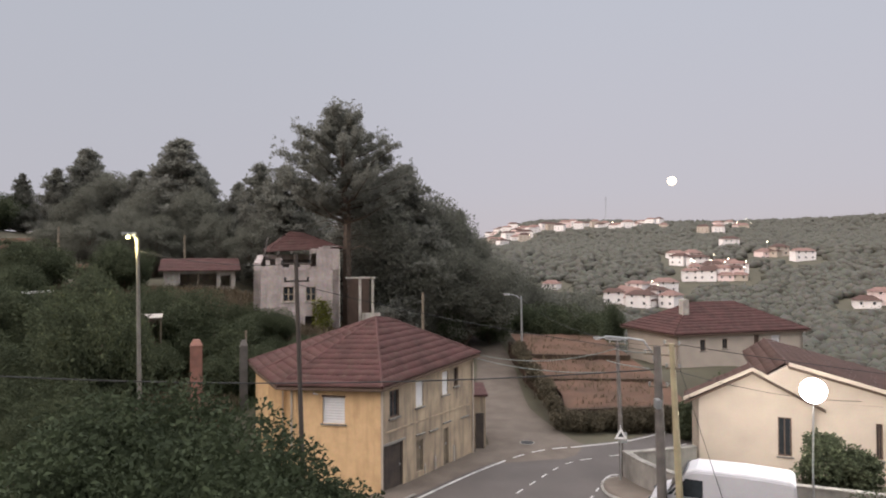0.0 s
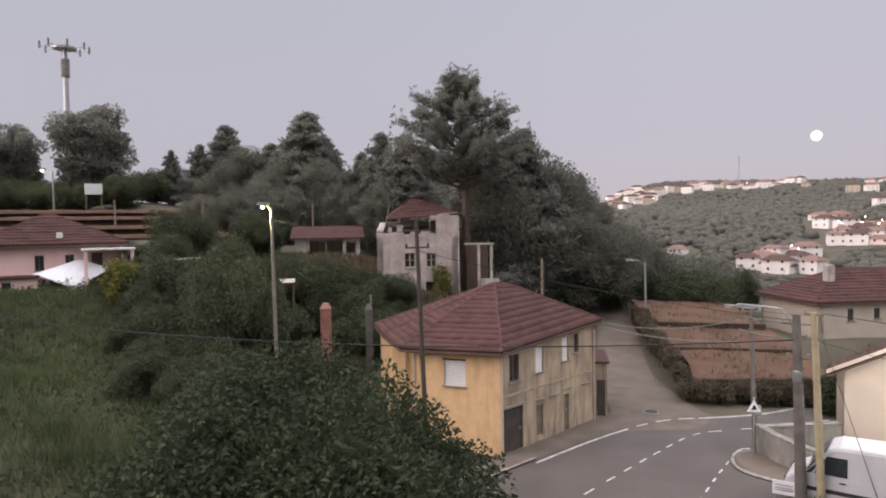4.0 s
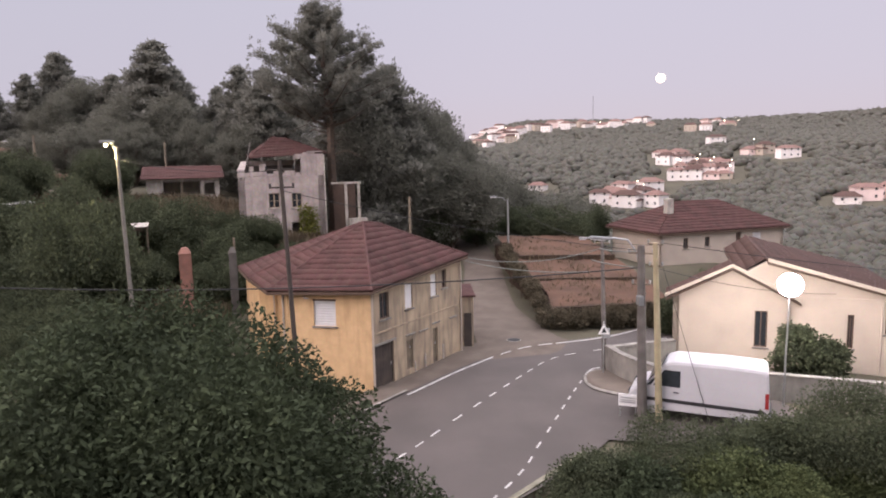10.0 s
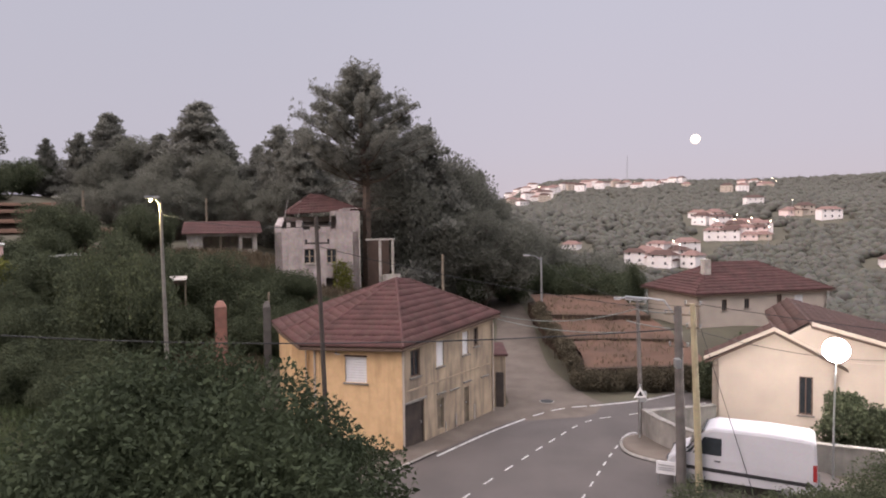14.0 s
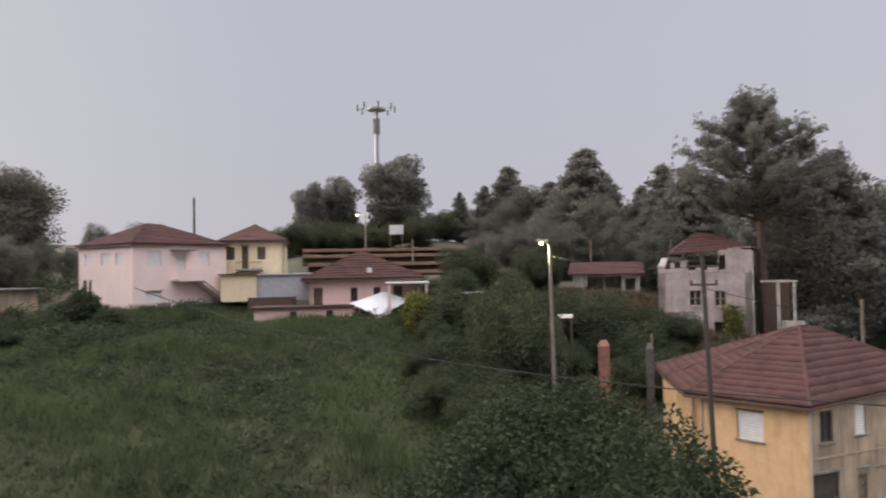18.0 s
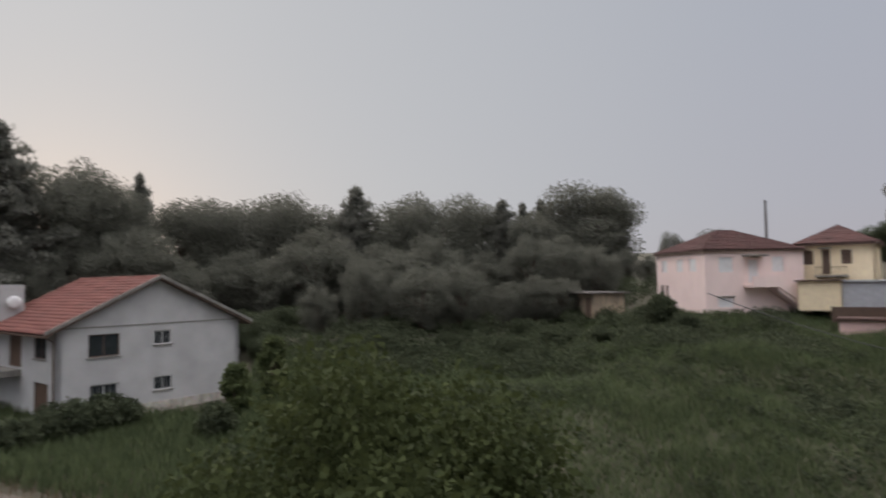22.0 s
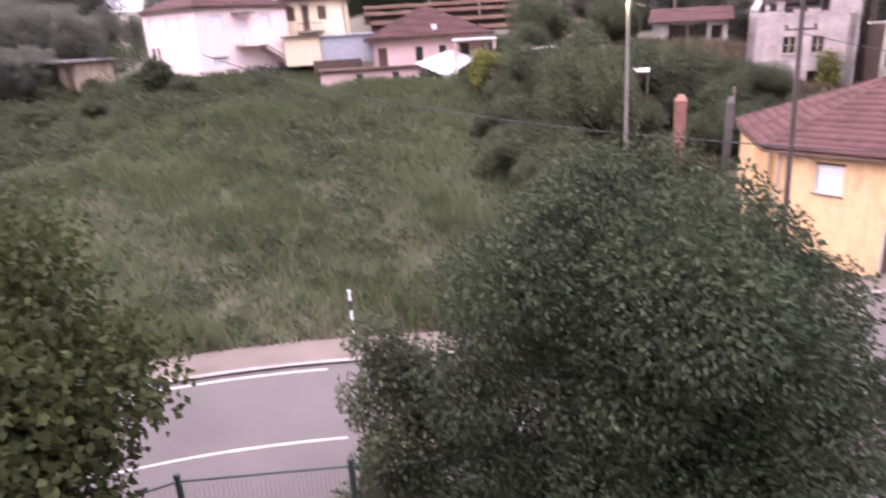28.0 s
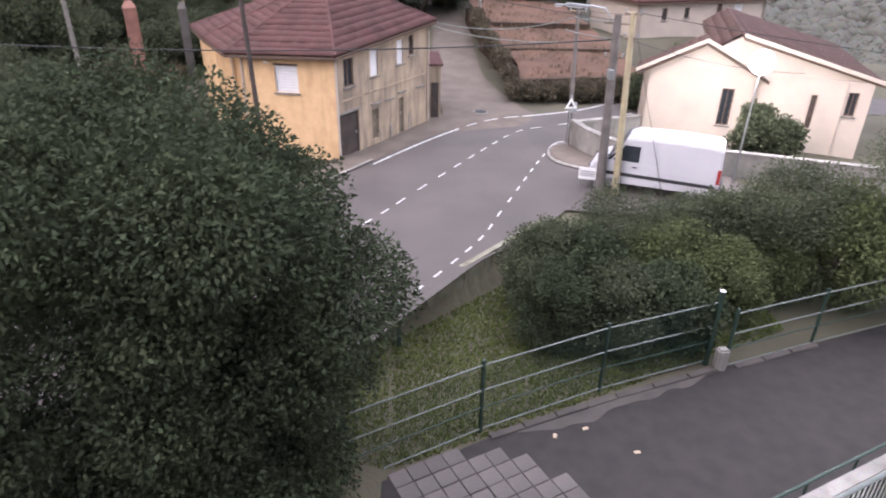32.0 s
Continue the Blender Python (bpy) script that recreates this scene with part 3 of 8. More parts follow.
KNOTS2 = [
    (-36, 26, 5.6), (-48, 30, 7.2), (-36, 40, 6.3), (-40, 8, 3.4), (-41, -11, 2.8), (-58, 2, 6), (-62, 34, 9), (-66, 62, 13),
    (10, 40, 0.3), (10, 54, 1.6), (0.5, 52, 2.6), (1, 43, 0.9), (22, 50, 1.5), (16, 33, 0.1), (11, 25, 0), (28, 38, -1), (42, 58, -6), (20, 82, -7), (34, 22, -1.2),
    (0, -20, -0.6), (22, -18, -1), (-18, -38, 2.6), (-70, -30, 8), (-30, 80, 12), (-40.6, 52, 9.9), (-49, 56, 12), (-35, 56, 9.8), (-40, 63, 12), (-46, 68, 13.5), (-24, 60, 8.5),
]
KN = np.array(KNOTS + KNOTS2, float)
FAR_R = np.array([0, 110, 180, 260, 310, 370, 430, 560, 700, 900, 1150, 1600, 2500, 4200])
FAR_RIGHT = np.array([-8, -14, -18, -9.5, -4, 5, 13, 20, 28, 45, 70, 40, -60, -200])
FAR_LEFT = np.array([12, 15, 16, 15, 15, 15, 16, 17, 18, 20, 22, 15, -60, -200])


def base_height(x, y):
    x, y = np.atleast_1d(np.asarray(x, float)), np.atleast_1d(np.asarray(y, float))
    d2 = (x[..., None] - KN[:, 0]) ** 2 + (y[..., None] - KN[:, 1]) ** 2
    w = 1.0 / (d2 + 6.0) ** 1.6
    near = (w * KN[:, 2]).sum(-1) / w.sum(-1)
    r, az = np.hypot(x, y), np.degrees(np.arctan2(x, y))
    k = np.clip((az - 1) / 9, 0, 1) * np.clip((130 - az) / 30, 0, 1)
    k = k * k * (3 - 2 * k)
    far = np.interp(r, FAR_R, FAR_RIGHT) * k + np.interp(r, FAR_R, FAR_LEFT) * (1 - k)
    far = far + 0.004 * r * np.sin(np.radians(az) * 9 + r * 0.006) * np.clip((r - 150) / 300, 0, 1)
    t = np.clip((r - 70) / 70, 0, 1)
    t = t * t * (3 - 2 * t)
    return near * (1 - t) + far * t


def bezier_line(points, n):
    """A smooth line through points (x, y, z...), n steps between each."""
    p = np.array(points, float)
    p = np.vstack([2 * p[0] - p[1], p, 2 * p[-1] - p[-2]])
    out = []
    for i in range(1, len(p) - 2):
        for t in np.arange(n) / n:
            out.append(0.5 * (2 * p[i] + (p[i + 1] - p[i - 1]) * t + (2 * p[i - 1] - 5 * p[i] + 4 * p[i + 1] - p[i + 2]) * t * t + (3 * p[i] - p[i - 1] - 3 * p[i + 1] + p[i + 2]) * t ** 3))
    out.append(p[-2])
    return np.array(out)


# main road: x, y, z of the middle, half width to the left and right edge line
ROAD = bezier_line([(-70, -72, 3.6, 4.0, 3.6), (-43.2, -40.8, 3.2, 4.2, 3.8), (-33.8, -30.0, 3.0, 4.2, 3.7), (-22.4, -16.0, 2.6, 4.1, 3.6), (-17.4, -5.2, 1.9, 3.8, 3.6), (-13.2, 5.5, 1.0, 3.6, 3.5), (-6.6, 13.3, 0.45, 3.6, 3.9),
                    (-1.07, 21.4, 0, 3.5, 4.15), (1.15, 24.7, 0, 3.35, 3.75), (4.45, 29.5, 0, 2.95, 2.85), (6.57, 32.25, 0, 2.4, 2.42), (8.5, 33.25, 0, 2.05, 2.5), (12, 34.5, 0, 2.05, 2.6), (20, 40.0, -0.6, 2.6, 3.0), (34, 47, -2.5, 2.9, 3.3), (60, 52, -6, 2.9, 3.3)], 12)
# side lane up the hill beside the yellow house
LANE = bezier_line([(6.0, 33.0, 0.0), (5.3, 37.5, 0.05), (4.7, 43, 0.35), (4.9, 49, 0.85), (5.2, 55, 1.5), (4.6, 62, 2.8), (3, 70, 4.5)], 8)


def beside(line):
    d = np.gradient(line[:, :2], axis=0)
    d /= np.linalg.norm(d, axis=1)[:, None]
    return np.stack([-d[:, 1], d[:, 0]], 1)  # to the left


ROAD_SIDE, LANE_SIDE = beside(ROAD), beside(LANE)


def height(x, y):
    """Ground height with the road and the lane cut in."""
    x, y = np.atleast_1d(np.asarray(x, float)), np.atleast_1d(np.asarray(y, float))
    z = base_height(x, y)
    for line, half in ((ROAD, 5.0), (LANE, 2.6)):
        d2 = (x[..., None] - line[:, 0]) ** 2 + (y[..., None] - line[:, 1]) ** 2
        i = d2.argmin(-1)
        d = np.sqrt(np.take_along_axis(d2, i[..., None], -1)[..., 0])
        t = np.clip((d - half) / 3.5, 0, 1)
        t = t * t * (3 - 2 * t)
        z = (line[i, 2] - 0.07) * (1 - t) + z * t
    # level yard and lawn in front of the house with the camera, below the road
    low = np.clip((x + 1.6) / 1.5, 0, 1) * np.clip((16.5 + 0.8 * np.minimum(x, 4.5) + 0.3 * np.maximum(x - 4.5, 0) - y) / 0.2, 0, 1) * np.clip((21 - x) / 3, 0, 1) * np.clip((y + 3) / 3, 0, 1)
    z = z * (1 - low) - 1.12 * low
    return z


def gz(x, y):
    return float(height(x, y)[0])


radii = np.concatenate([np.linspace(0.5, 60, 150), 60 * (4200 / 60) ** (np.arange(1, 91) / 90)])
angles = np.radians(np.arange(0, 360, 1.0))
RR, AA = np.meshgrid(radii, angles, indexing="ij")
GX, GY = RR * np.sin(AA), RR * np.cos(AA)
GZ = np.concatenate([height(GX[i:i + 30].ravel(), GY[i:i + 30].ravel()) for i in range(0, len(radii), 30)])
rough = np.array([noise.noise((a * 0.35, b * 0.35, 0.0)) for a, b in zip(GX.ravel(), GY.ravel())])
near_road = np.minimum(((GX.ravel()[:, None] - ROAD[None, ::2, 0]) ** 2 + (GY.ravel()[:, None] - ROAD[None, ::2, 1]) ** 2).min(1), ((GX.ravel()[:, None] - LANE[None, :, 0]) ** 2 + (GY.ravel()[:, None] - LANE[None, :, 1]) ** 2).min(1))
GZ = GZ + rough * 0.12 * np.clip((np.sqrt(near_road) - 6) / 4, 0, 1) * (np.hypot(GX.ravel() - 5, GY.ravel() - 10) > 9)
n_r, n_a = RR.shape
ii, jj = np.meshgrid(np.arange(n_r - 1), np.arange(n_a), indexing="ij")
a = ii * n_a + jj
b = ii * n_a + (jj + 1) % n_a
quads = np.stack([a, a + n_a, b + n_a, b], -1).reshape(-1, 4)[:, ::-1]
ground_mat = M["grassy"]
ground = tagged(new("ground", array_mesh("ground", np.stack([GX.ravel(), GY.ravel(), GZ], 1), quads, ground_mat, smooth=True)), "rough green meadow ground rising to wooded hills", "ground", kind="structure")


def strip(line, side, left, right, lift, name, material, label="", kind="structure", category="road", cross=5, crown=0.04):
    """A surface along a line from left to right offsets (positive to the left)."""
    n = len(line)
    left, right = np.broadcast_to(left, n), np.broadcast_to(right, n)
    v = []
    for k in range(cross):
        f = k / (cross - 1)
        o = left * (1 - f) + right * f
        z = line[:, 2] + lift + crown * (1 - (2 * f - 1) ** 2)
        v.append(np.stack([line[:, 0] + side[:, 0] * o, line[:, 1] + side[:, 1] * o, z], 1))
    v = np.concatenate(v)
    f = [(k * n + i, (k + 1) * n + i, (k + 1) * n + i + 1, k * n + i + 1) for k in range(cross - 1) for i in range(n - 1)]
    ob = new(name, array_mesh(name, v, f, material, smooth=True))
    return tagged(ob, label, category, kind=kind)


strip(ROAD, ROAD_SIDE, ROAD[:, 3] + 0.35, -ROAD[:, 4] - 0.30, 0.0, "road", M["asphalt"], "grey two-lane asphalt road curving downhill")
lane_w = np.interp(np.arange(len(LANE)), [0, 6, 16, 48], [3.4, 2.4, 1.7, 1.3])
strip(LANE, LANE_SIDE, lane_w, -lane_w, -0.01, "lane", M["sand"], "pale dusty lane climbing beside the yellow house", crown=0.05)
# verges and footpath: the far side of the road
sel = ROAD[:, 1] < 26.5
strip(ROAD[sel], ROAD_SIDE[sel], ROAD[sel, 3] + 1.9, ROAD[sel, 3] + 0.35, 0.05, "pavement", M["sand"], "sandy footpath along the meadow edge", category="pavement", crown=0.02)
line_a = np.stack([ROAD[:, 0] + ROAD_SIDE[:, 0] * (ROAD[:, 3] + 0.35), ROAD[:, 1] + ROAD_SIDE[:, 1] * (ROAD[:, 3] + 0.35), ROAD[:, 2]], 1)[sel]
strip(line_a, beside(line_a), 0.10, -0.06, 0.075, "kerb", M["concrete"], "low worn concrete kerb along the road", category="kerb", cross=3, crown=0.01)


sel = (ROAD[:, 1] > 15) & (ROAD[:, 1] < 27) & (ROAD[:, 0] < 8)
strip(ROAD[sel], ROAD_SIDE[sel], -ROAD[sel, 4] - 0.25, -np.interp(ROAD[sel, 1], [15, 18, 21.3, 24.5, 27], [4.5, 4.6, 4.85, 5.7, 6.0]), 0.0, "verge", M["asphalt"], "tarmac verge at the inside of the bend", category="verge", crown=0.0)
sel = (ROAD[:, 1] > 26.0) & (ROAD[:, 1] < 33.2) & (ROAD[:, 0] < 8.5)
strip(ROAD[sel], ROAD_SIDE[sel], ROAD[sel, 3] + 2.6, ROAD[sel, 3] + 0.30, 0.015, "verge", M["sand"], "dusty trodden verge along the ochre house", category="verge", crown=0.0)


def marking(parent, offsets, t0, t1, width=0.07, lift=0.012):
    """One painted line piece between two places (0..1 steps along the road)."""
    u = np.linspace(t0, t1, max(3, int((t1 - t0) * 2) + 2))
    x, y, z, o, sx, sy = [np.interp(u, np.arange(len(ROAD)), c) for c in (ROAD[:, 0], ROAD[:, 1], ROAD[:, 2], offsets, ROAD_SIDE[:, 0], ROAD_SIDE[:, 1])]
    span = ROAD[:, 3] + ROAD[:, 4] + 0.65
    f = (np.interp(u, np.arange(len(ROAD)), ROAD[:, 3]) + 0.35 - o) / np.interp(u, np.arange(len(ROAD)), span)
    z = z + 0.04 * (1 - (2 * f - 1) ** 2) + lift
    v = np.concatenate([np.stack([x + sx * (o + w), y + sy * (o + w), z], 1) for w in (width / 2, -width / 2)])
    n = len(u)
    v = np.concatenate([v, v - [0, 0, lift + 0.008]])
    fs = [(i, n + i, n + i + 1, i + 1) for i in range(n - 1)] + [(i, i + 1, 2 * n + i + 1, 2 * n + i) for i in range(n - 1)] + [(n + i, 3 * n + i, 3 * n + i + 1, n + i + 1) for i in range(n - 1)]
    return part("line", array_mesh("line", v, fs, M["paint"]), M["paint"], parent)


lines = tagged(thing("road_marking", Matrix(), "worn white road lines, solid and dashed", "road marking"), kind="structure")


def along(x, y):
    """Step along the road nearest to a place."""
    i = int(((ROAD[:, 0] - x) ** 2 + (ROAD[:, 1] - y) ** 2).argmin())
    d = ROAD[min(i + 1, len(ROAD) - 1), :2] - ROAD[max(i - 1, 0), :2]
    return i + 2 * float(np.dot(np.array([x, y]) - ROAD[i, :2], d) / np.dot(d, d))


def step_length(i):
    i = int(min(max(i, 0), len(ROAD) - 2))
    return float(np.linalg.norm(ROAD[i + 1, :2] - ROAD[i, :2]))


zero, left_edge, right_edge = np.zeros(len(ROAD)), ROAD[:, 3], -ROAD[:, 4]
marking(lines, left_edge, 2, along(-13.4, 10.4))
marking(lines, left_edge, along(-4.3, 22.6), along(-2.9, 24.4))
marking(lines, left_edge, along(-0.5, 27.6), along(3.75, 32.8), lift=0.05)
for c in ((4.39, 33.1), (5.25, 34.1), (6.33, 34.8)):
    marking(lines, left_edge, along(*c), along(*c) + 0.6 / step_length(along(*c)), lift=0.06)
marking(lines, left_edge, along(7.36, 35.2), along(20, 41), lift=0.05)
marking(lines, zero, 2, along(-10.4, 8.4))
u = along(-9.6, 9.4)
while u < along(17, 38):
    L = 0.62 / step_length(u)
    marking(lines, zero, u, u + L)
    u += L * 2.2
u = along(-6, 9)
while u < along(5.6, 31.1):
    L = 0.50 / step_length(u)
    marking(lines, right_edge, u, u + L, 0.075)
    u += L * 2.35
marking(lines, right_edge, along(5.7, 31.2), along(7.8, 33.0), 0.13)
marking(lines, right_edge, 2, along(-9, 2))

# ---- moon ----
d = Vector((math.sin(radians(20.35)) * math.cos(radians(6.3)), math.cos(radians(20.35)) * math.cos(radians(6.3)), math.sin(radians(6.3))))
bm = bmesh.new()
bmesh.ops.create_uvsphere(bm, u_segments=32, v_segments=16, radius=17)
moon = part("moon", bm, glowing("moonlit", (1.0, 0.82, 0.60), 1.25), smooth=True)
moon.location = Vector(EYE) + d * 2600
tagged(moon, "bright full moon low over the hills", "moon")

# ---- houses ----
def walls(house, pts, z0, z1, mats, openings, thick=0.3, tops=None, label_walls=""):
    """Walls round a footprint (walked so that the outside is on the right)."""
    n = len(pts)
    for k in range(n):
        a, b = pts[k], pts[(k + 1) % n]
        t0, t1 = (tops[k], tops[(k + 1) % n]) if tops else (z1, z1)
        part("wall", wall_panel(a, b, z0, min(t0, t1), [o[:4] for o in openings.get(k, ())], thick, t0, t1), mats[k], house)


def hip_planes(c, z, top0, top1, zt, over=0.4):
    """Four planes from a footprint of four corners to a ridge."""
    m = Vector((sum(p[0] for p in c) / 4, sum(p[1] for p in c) / 4))
    e = []
    for p in c:
        d = Vector(p) - m
        q = Vector(p) + d.normalized() * over * 1.35
        e.append((q.x, q.y, z - 0.02))
    t0, t1 = (*top0, zt), (*top1, zt)
    return e, [(e[0], e[1], t0, t0), (e[1], e[2], t1, t0), (e[2], e[3], t1, t1), (e[3], e[0], t0, t1)]


def auto_hip(c, z, zt, over=0.5, half=None):
    """A true hipped roof over a rectangle: the ridge lies midway along its longer side."""
    c = [Vector(p).to_2d() for p in c]
    if (c[1] - c[0]).length > (c[2] - c[1]).length:
        c = c[1:] + c[:1]
    m = sum(c, Vector((0, 0))) / 4
    u = c[2] - c[1]
    if half is None:
        half = max(0.25, (u.length - (c[1] - c[0]).length) / 2)
    u.normalize()
    return hip_planes(c, z, tuple(m - u * half), tuple(m + u * half), zt, over)


# yellow house at the bend: ochre end wall, bare weathered wall along the road
C, R, RB, LB = (-2.25, 28.45), (2.15, 34.55), (-3.6, 38.9), (-9.1, 33.9)
LF, LN, LW = (-6.36, 29.455), (-5.9, 30.58), (-7.74, 31.03)  # front corner, inner corner of the set-back bay, its outer corner
yh = thing("yellow_house", Matrix(), "two-storey ochre house with weathered grey side and clay roof", "house")
pts = [LF, C, R, RB, LB, LW, LN]
road_open = [(0.61, 1.28, 3.15, 4.37), (2.52, 3.12, 3.26, 4.47), (4.67, 5.20, 3.46, 4.60), (5.69, 6.09, 3.74, 4.68), (0.13, 1.55, -0.1, 2.0), (2.54, 3.05, 0.27, 1.72), (4.76, 5.20, -0.05, 1.81)]
front_open = [(1.53, 2.58, 2.95, 4.12)]
wall_mats = [M["yellow"], M["grey_plaster"], M["grey_plaster"], M["grey_plaster"], M["yellow"], M["yellow"], M["yellow"]]
walls(yh, pts, -0.4, 4.8, wall_mats, {0: front_open, 1: road_open}, tops=[4.62, 4.70, 5.2, 5.2, 4.95, 4.95, 4.9])
window(yh, LF, C, front_open[0], M["white_paint"], "shutter", label="window with closed white shutter")
window(yh, C, R, road_open[0], M["frame"], "glass", label="small dark window")
window(yh, C, R, road_open[1], M["white_paint"], "shutter")
window(yh, C, R, road_open[2], M["white_paint"], "shutter")
window(yh, C, R, road_open[3], M["frame"], "glass")
door(yh, C, R, road_open[4], M["wood_dark"], 6, "dark wooden garage door")
door(yh, C, R, road_open[5], M["wood_pole"], 3, "weathered plank door")
door(yh, C, R, road_open[6], M["wood_pole"], 3, "weathered plank door")
m = wall_frame(C, R)
for s in (0.02, 7.4):
    part("downpipe", tube([(s, -0.06, 0.0), (s, -0.06, 4.7)], 0.05, 8), M["cream"], yh, at=m)
for s0, s1, z in ((3.55, 4.3, 1.9), (4.7, 5.4, 2.05), (6.3, 7.0, 2.0), (2.5, 3.2, 1.95)):
    part("ledge", box(s0, s1, -0.08, 0.02, z, z + 0.06, 0.01), M["concrete"], yh, at=m)
part("string_course", box(0.1, 7.4, -0.03, 0.01, 2.55, 2.63, 0.008), M["grey_plaster"], yh, at=m)
apex, apex2 = (-2.85, 33.1, 7.25), (-2.2, 34.1, 7.1)
eF, eC, eR, eB, eL, eW = (-6.95, 29.2, 4.60), (-2.15, 28.0, 4.70), (2.55, 34.6, 5.22), (-3.6, 39.4, 5.2), (-9.5, 34.0, 4.98), (-8.2, 30.9, 4.95)
roof(yh, [(eF, eC, apex, apex), (eC, eR, apex2, apex), (eR, eB, apex2, apex2), (eB, eL, apex, apex2), (eL, eW, apex, apex), (eW, eF, apex, apex)], M["tile_old"],
     [[apex, apex2], [eC, apex], [eR, apex2], [eB, apex2], [eL, apex], [eW, apex], [eF, apex]], "hipped roof of dark weathered clay tiles")
part("lean_to", box(2.2, 2.85, 35.2, 38.5, -0.1, 2.8, 0.03), M["grey_plaster"], yh)
part("lean_to_roof", box(2.1, 2.98, 35.05, 38.6, 2.8, 2.9, 0.02), M["tile_old"], yh, "old tiled lean-to roof")
part("lean_to_door", box(2.32, 2.74, 35.14, 35.2, 0.0, 1.9, 0.01), M["wood_dark"], yh)
part("garage_lintel", box(0.05, 1.7, -0.05, 0.02, 2.0, 2.1, 0.01), M["concrete"], yh, at=m)
part("front_downpipe", tube([(-6.30, 29.38, 0.2), (-6.30, 29.38, 4.55)], 0.05, 8), M["cream"], yh)
part("bay_downpipe", tube([(-7.0, 30.76, 0.8), (-7.0, 30.76, 4.8)], 0.04, 8), M["cream"], yh)
part("shutter_box", box(1.5, 2.61, -0.03, 0.05, 4.12, 4.2, 0.01), M["frame"], yh, at=wall_frame(LF, C))
part("bracket", tube([(1.15, -0.02, 4.33), (1.2, -0.25, 4.28), (1.42, -0.28, 4.27)], 0.025, 6), M["metal"], yh, "rusty iron bracket", at=wall_frame(LF, C))
for s0, s1, z1 in ((3.15, 3.22, 0.55), (4.0, 4.08, 0.7), (5.6, 5.68, 0.8)):
    part("buttress_strip", box(s0, s1, -0.05, 0.02, -0.2, z1, 0.01), M["stone"], yh, at=m)


def open_set(house, p0, p1, items):
    """Windows and doors from (kind, s0, s1, za, zb)."""
    for kind, *o in items:
        if kind == "door":
            door(house, p0, p1, o, M["frame"], 3)
        elif kind == "barred":
            window(house, p0, p1, o, M["white_paint"], "glass", bars=5)
        else:
            window(house, p0, p1, o, M["white_paint"] if kind == "shutter" else M["frame"], kind, sill=kind != "shutter")


def simple_house(name, pts, z0, z1, mats, items, label, tops=None):
    """Walls round a footprint with fitted openings: items {wall: [(kind, s0, s1, za, zb)]}."""
    h = thing(name, Matrix(), label, "house")
    walls(h, pts, z0, z1, mats, {k: [o[1:] for o in v if o[0] != "blind"] for k, v in items.items()}, tops=tops)
    for k, v in items.items():
        open_set(h, pts[k], pts[(k + 1) % len(pts)], [o for o in v if o[0] != "gap"])
    return h


def gable_roof(house, a, b, c, d, ze, zr, material, over=0.45, label="", verge=0.45):
    """Two planes over the footprint a b c d; the gables stand on a-b and c-d."""
    a, b, c, d = (Vector(p).to_2d() for p in (a, b, c, d))
    u, v = (b - a).normalized(), (d - a).normalized()
    m0, m1 = (a + b) / 2 - v * verge, (c + d) / 2 + v * verge
    k = (zr - ze) / ((b - a).length / 2)
    A, B, C2, D2 = a - u * over - v * verge, b + u * over - v * verge, c + u * over + v * verge, d - u * over + v * verge
    zl = ze - k * over
    r0, r1 = (*m0, zr), (*m1, zr)
    roof(house, [((*D2, zl), (*A, zl), r0, r1), ((*B, zl), (*C2, zl), r1, r0)], material, [[r0, r1]], label)


def gable_end(house, a, b, z, zr, material, thick=0.3):
    a, b = Vector((*a, z)), Vector((*b, z))
    m = (a + b) / 2
    m.z = zr
    d = (b - a).normalized()
    n = Vector((-d.y, d.x, 0)) * thick
    bm = bmesh.new()
    f = [bm.verts.new(p) for p in (a, b, m)]
    g = [bm.verts.new(p + n) for p in (a, b, m)]
    bm.faces.new(f)
    bm.faces.new(g[::-1])
    for i in range(3):
        j = (i + 1) % 3
        bm.faces.new((f[i], g[i], g[j], f[j]))
    part("gable", bm, material, house)


# white house beyond the meadow
A, B = (-37.76, -14.65), (-45.16, -6.35)
u = (Vector(B) - Vector(A)).normalized()
v = Vector((-u.y, u.x))  # away from the gable, towards the wood
back = 10.4
D3, C3 = tuple(Vector(A) + v * back), tuple(Vector(B) + v * back)
L = (Vector(B) - Vector(A)).length
far = lambda s0, s1, a, b: (back - s1, back - s0, a, b)
wh = simple_house("white_house", [A, B, C3, D3], 2.2, 8.1, [M["white"]] * 4, {
    0: [("glass", 1.63, 3.34, 6.33, 7.58), ("barred", 5.35, 6.43, 6.75, 7.58), ("barred", 1.7, 3.3, 3.9, 4.8), ("barred", 5.35, 6.5, 4.05, 4.85)],
    3: [("glass", *far(1.3, 3.1, 6.3, 7.5)), ("door", *far(1.0, 3.0, 2.9, 5.0)), ("door", *far(4.9, 6.9, 5.65, 7.75))],
}, "white two-storey house with red tiled gable roof")
gable_end(wh, A, B, 8.1, 10.72, M["white"])
gable_end(wh, C3, D3, 8.1, 10.72, M["white"])
gable_roof(wh, A, B, C3, D3, 8.12, 10.82, M["tile_red"], 0.7, "red clay tile roof with pale verge")
m = wall_frame(A, B)
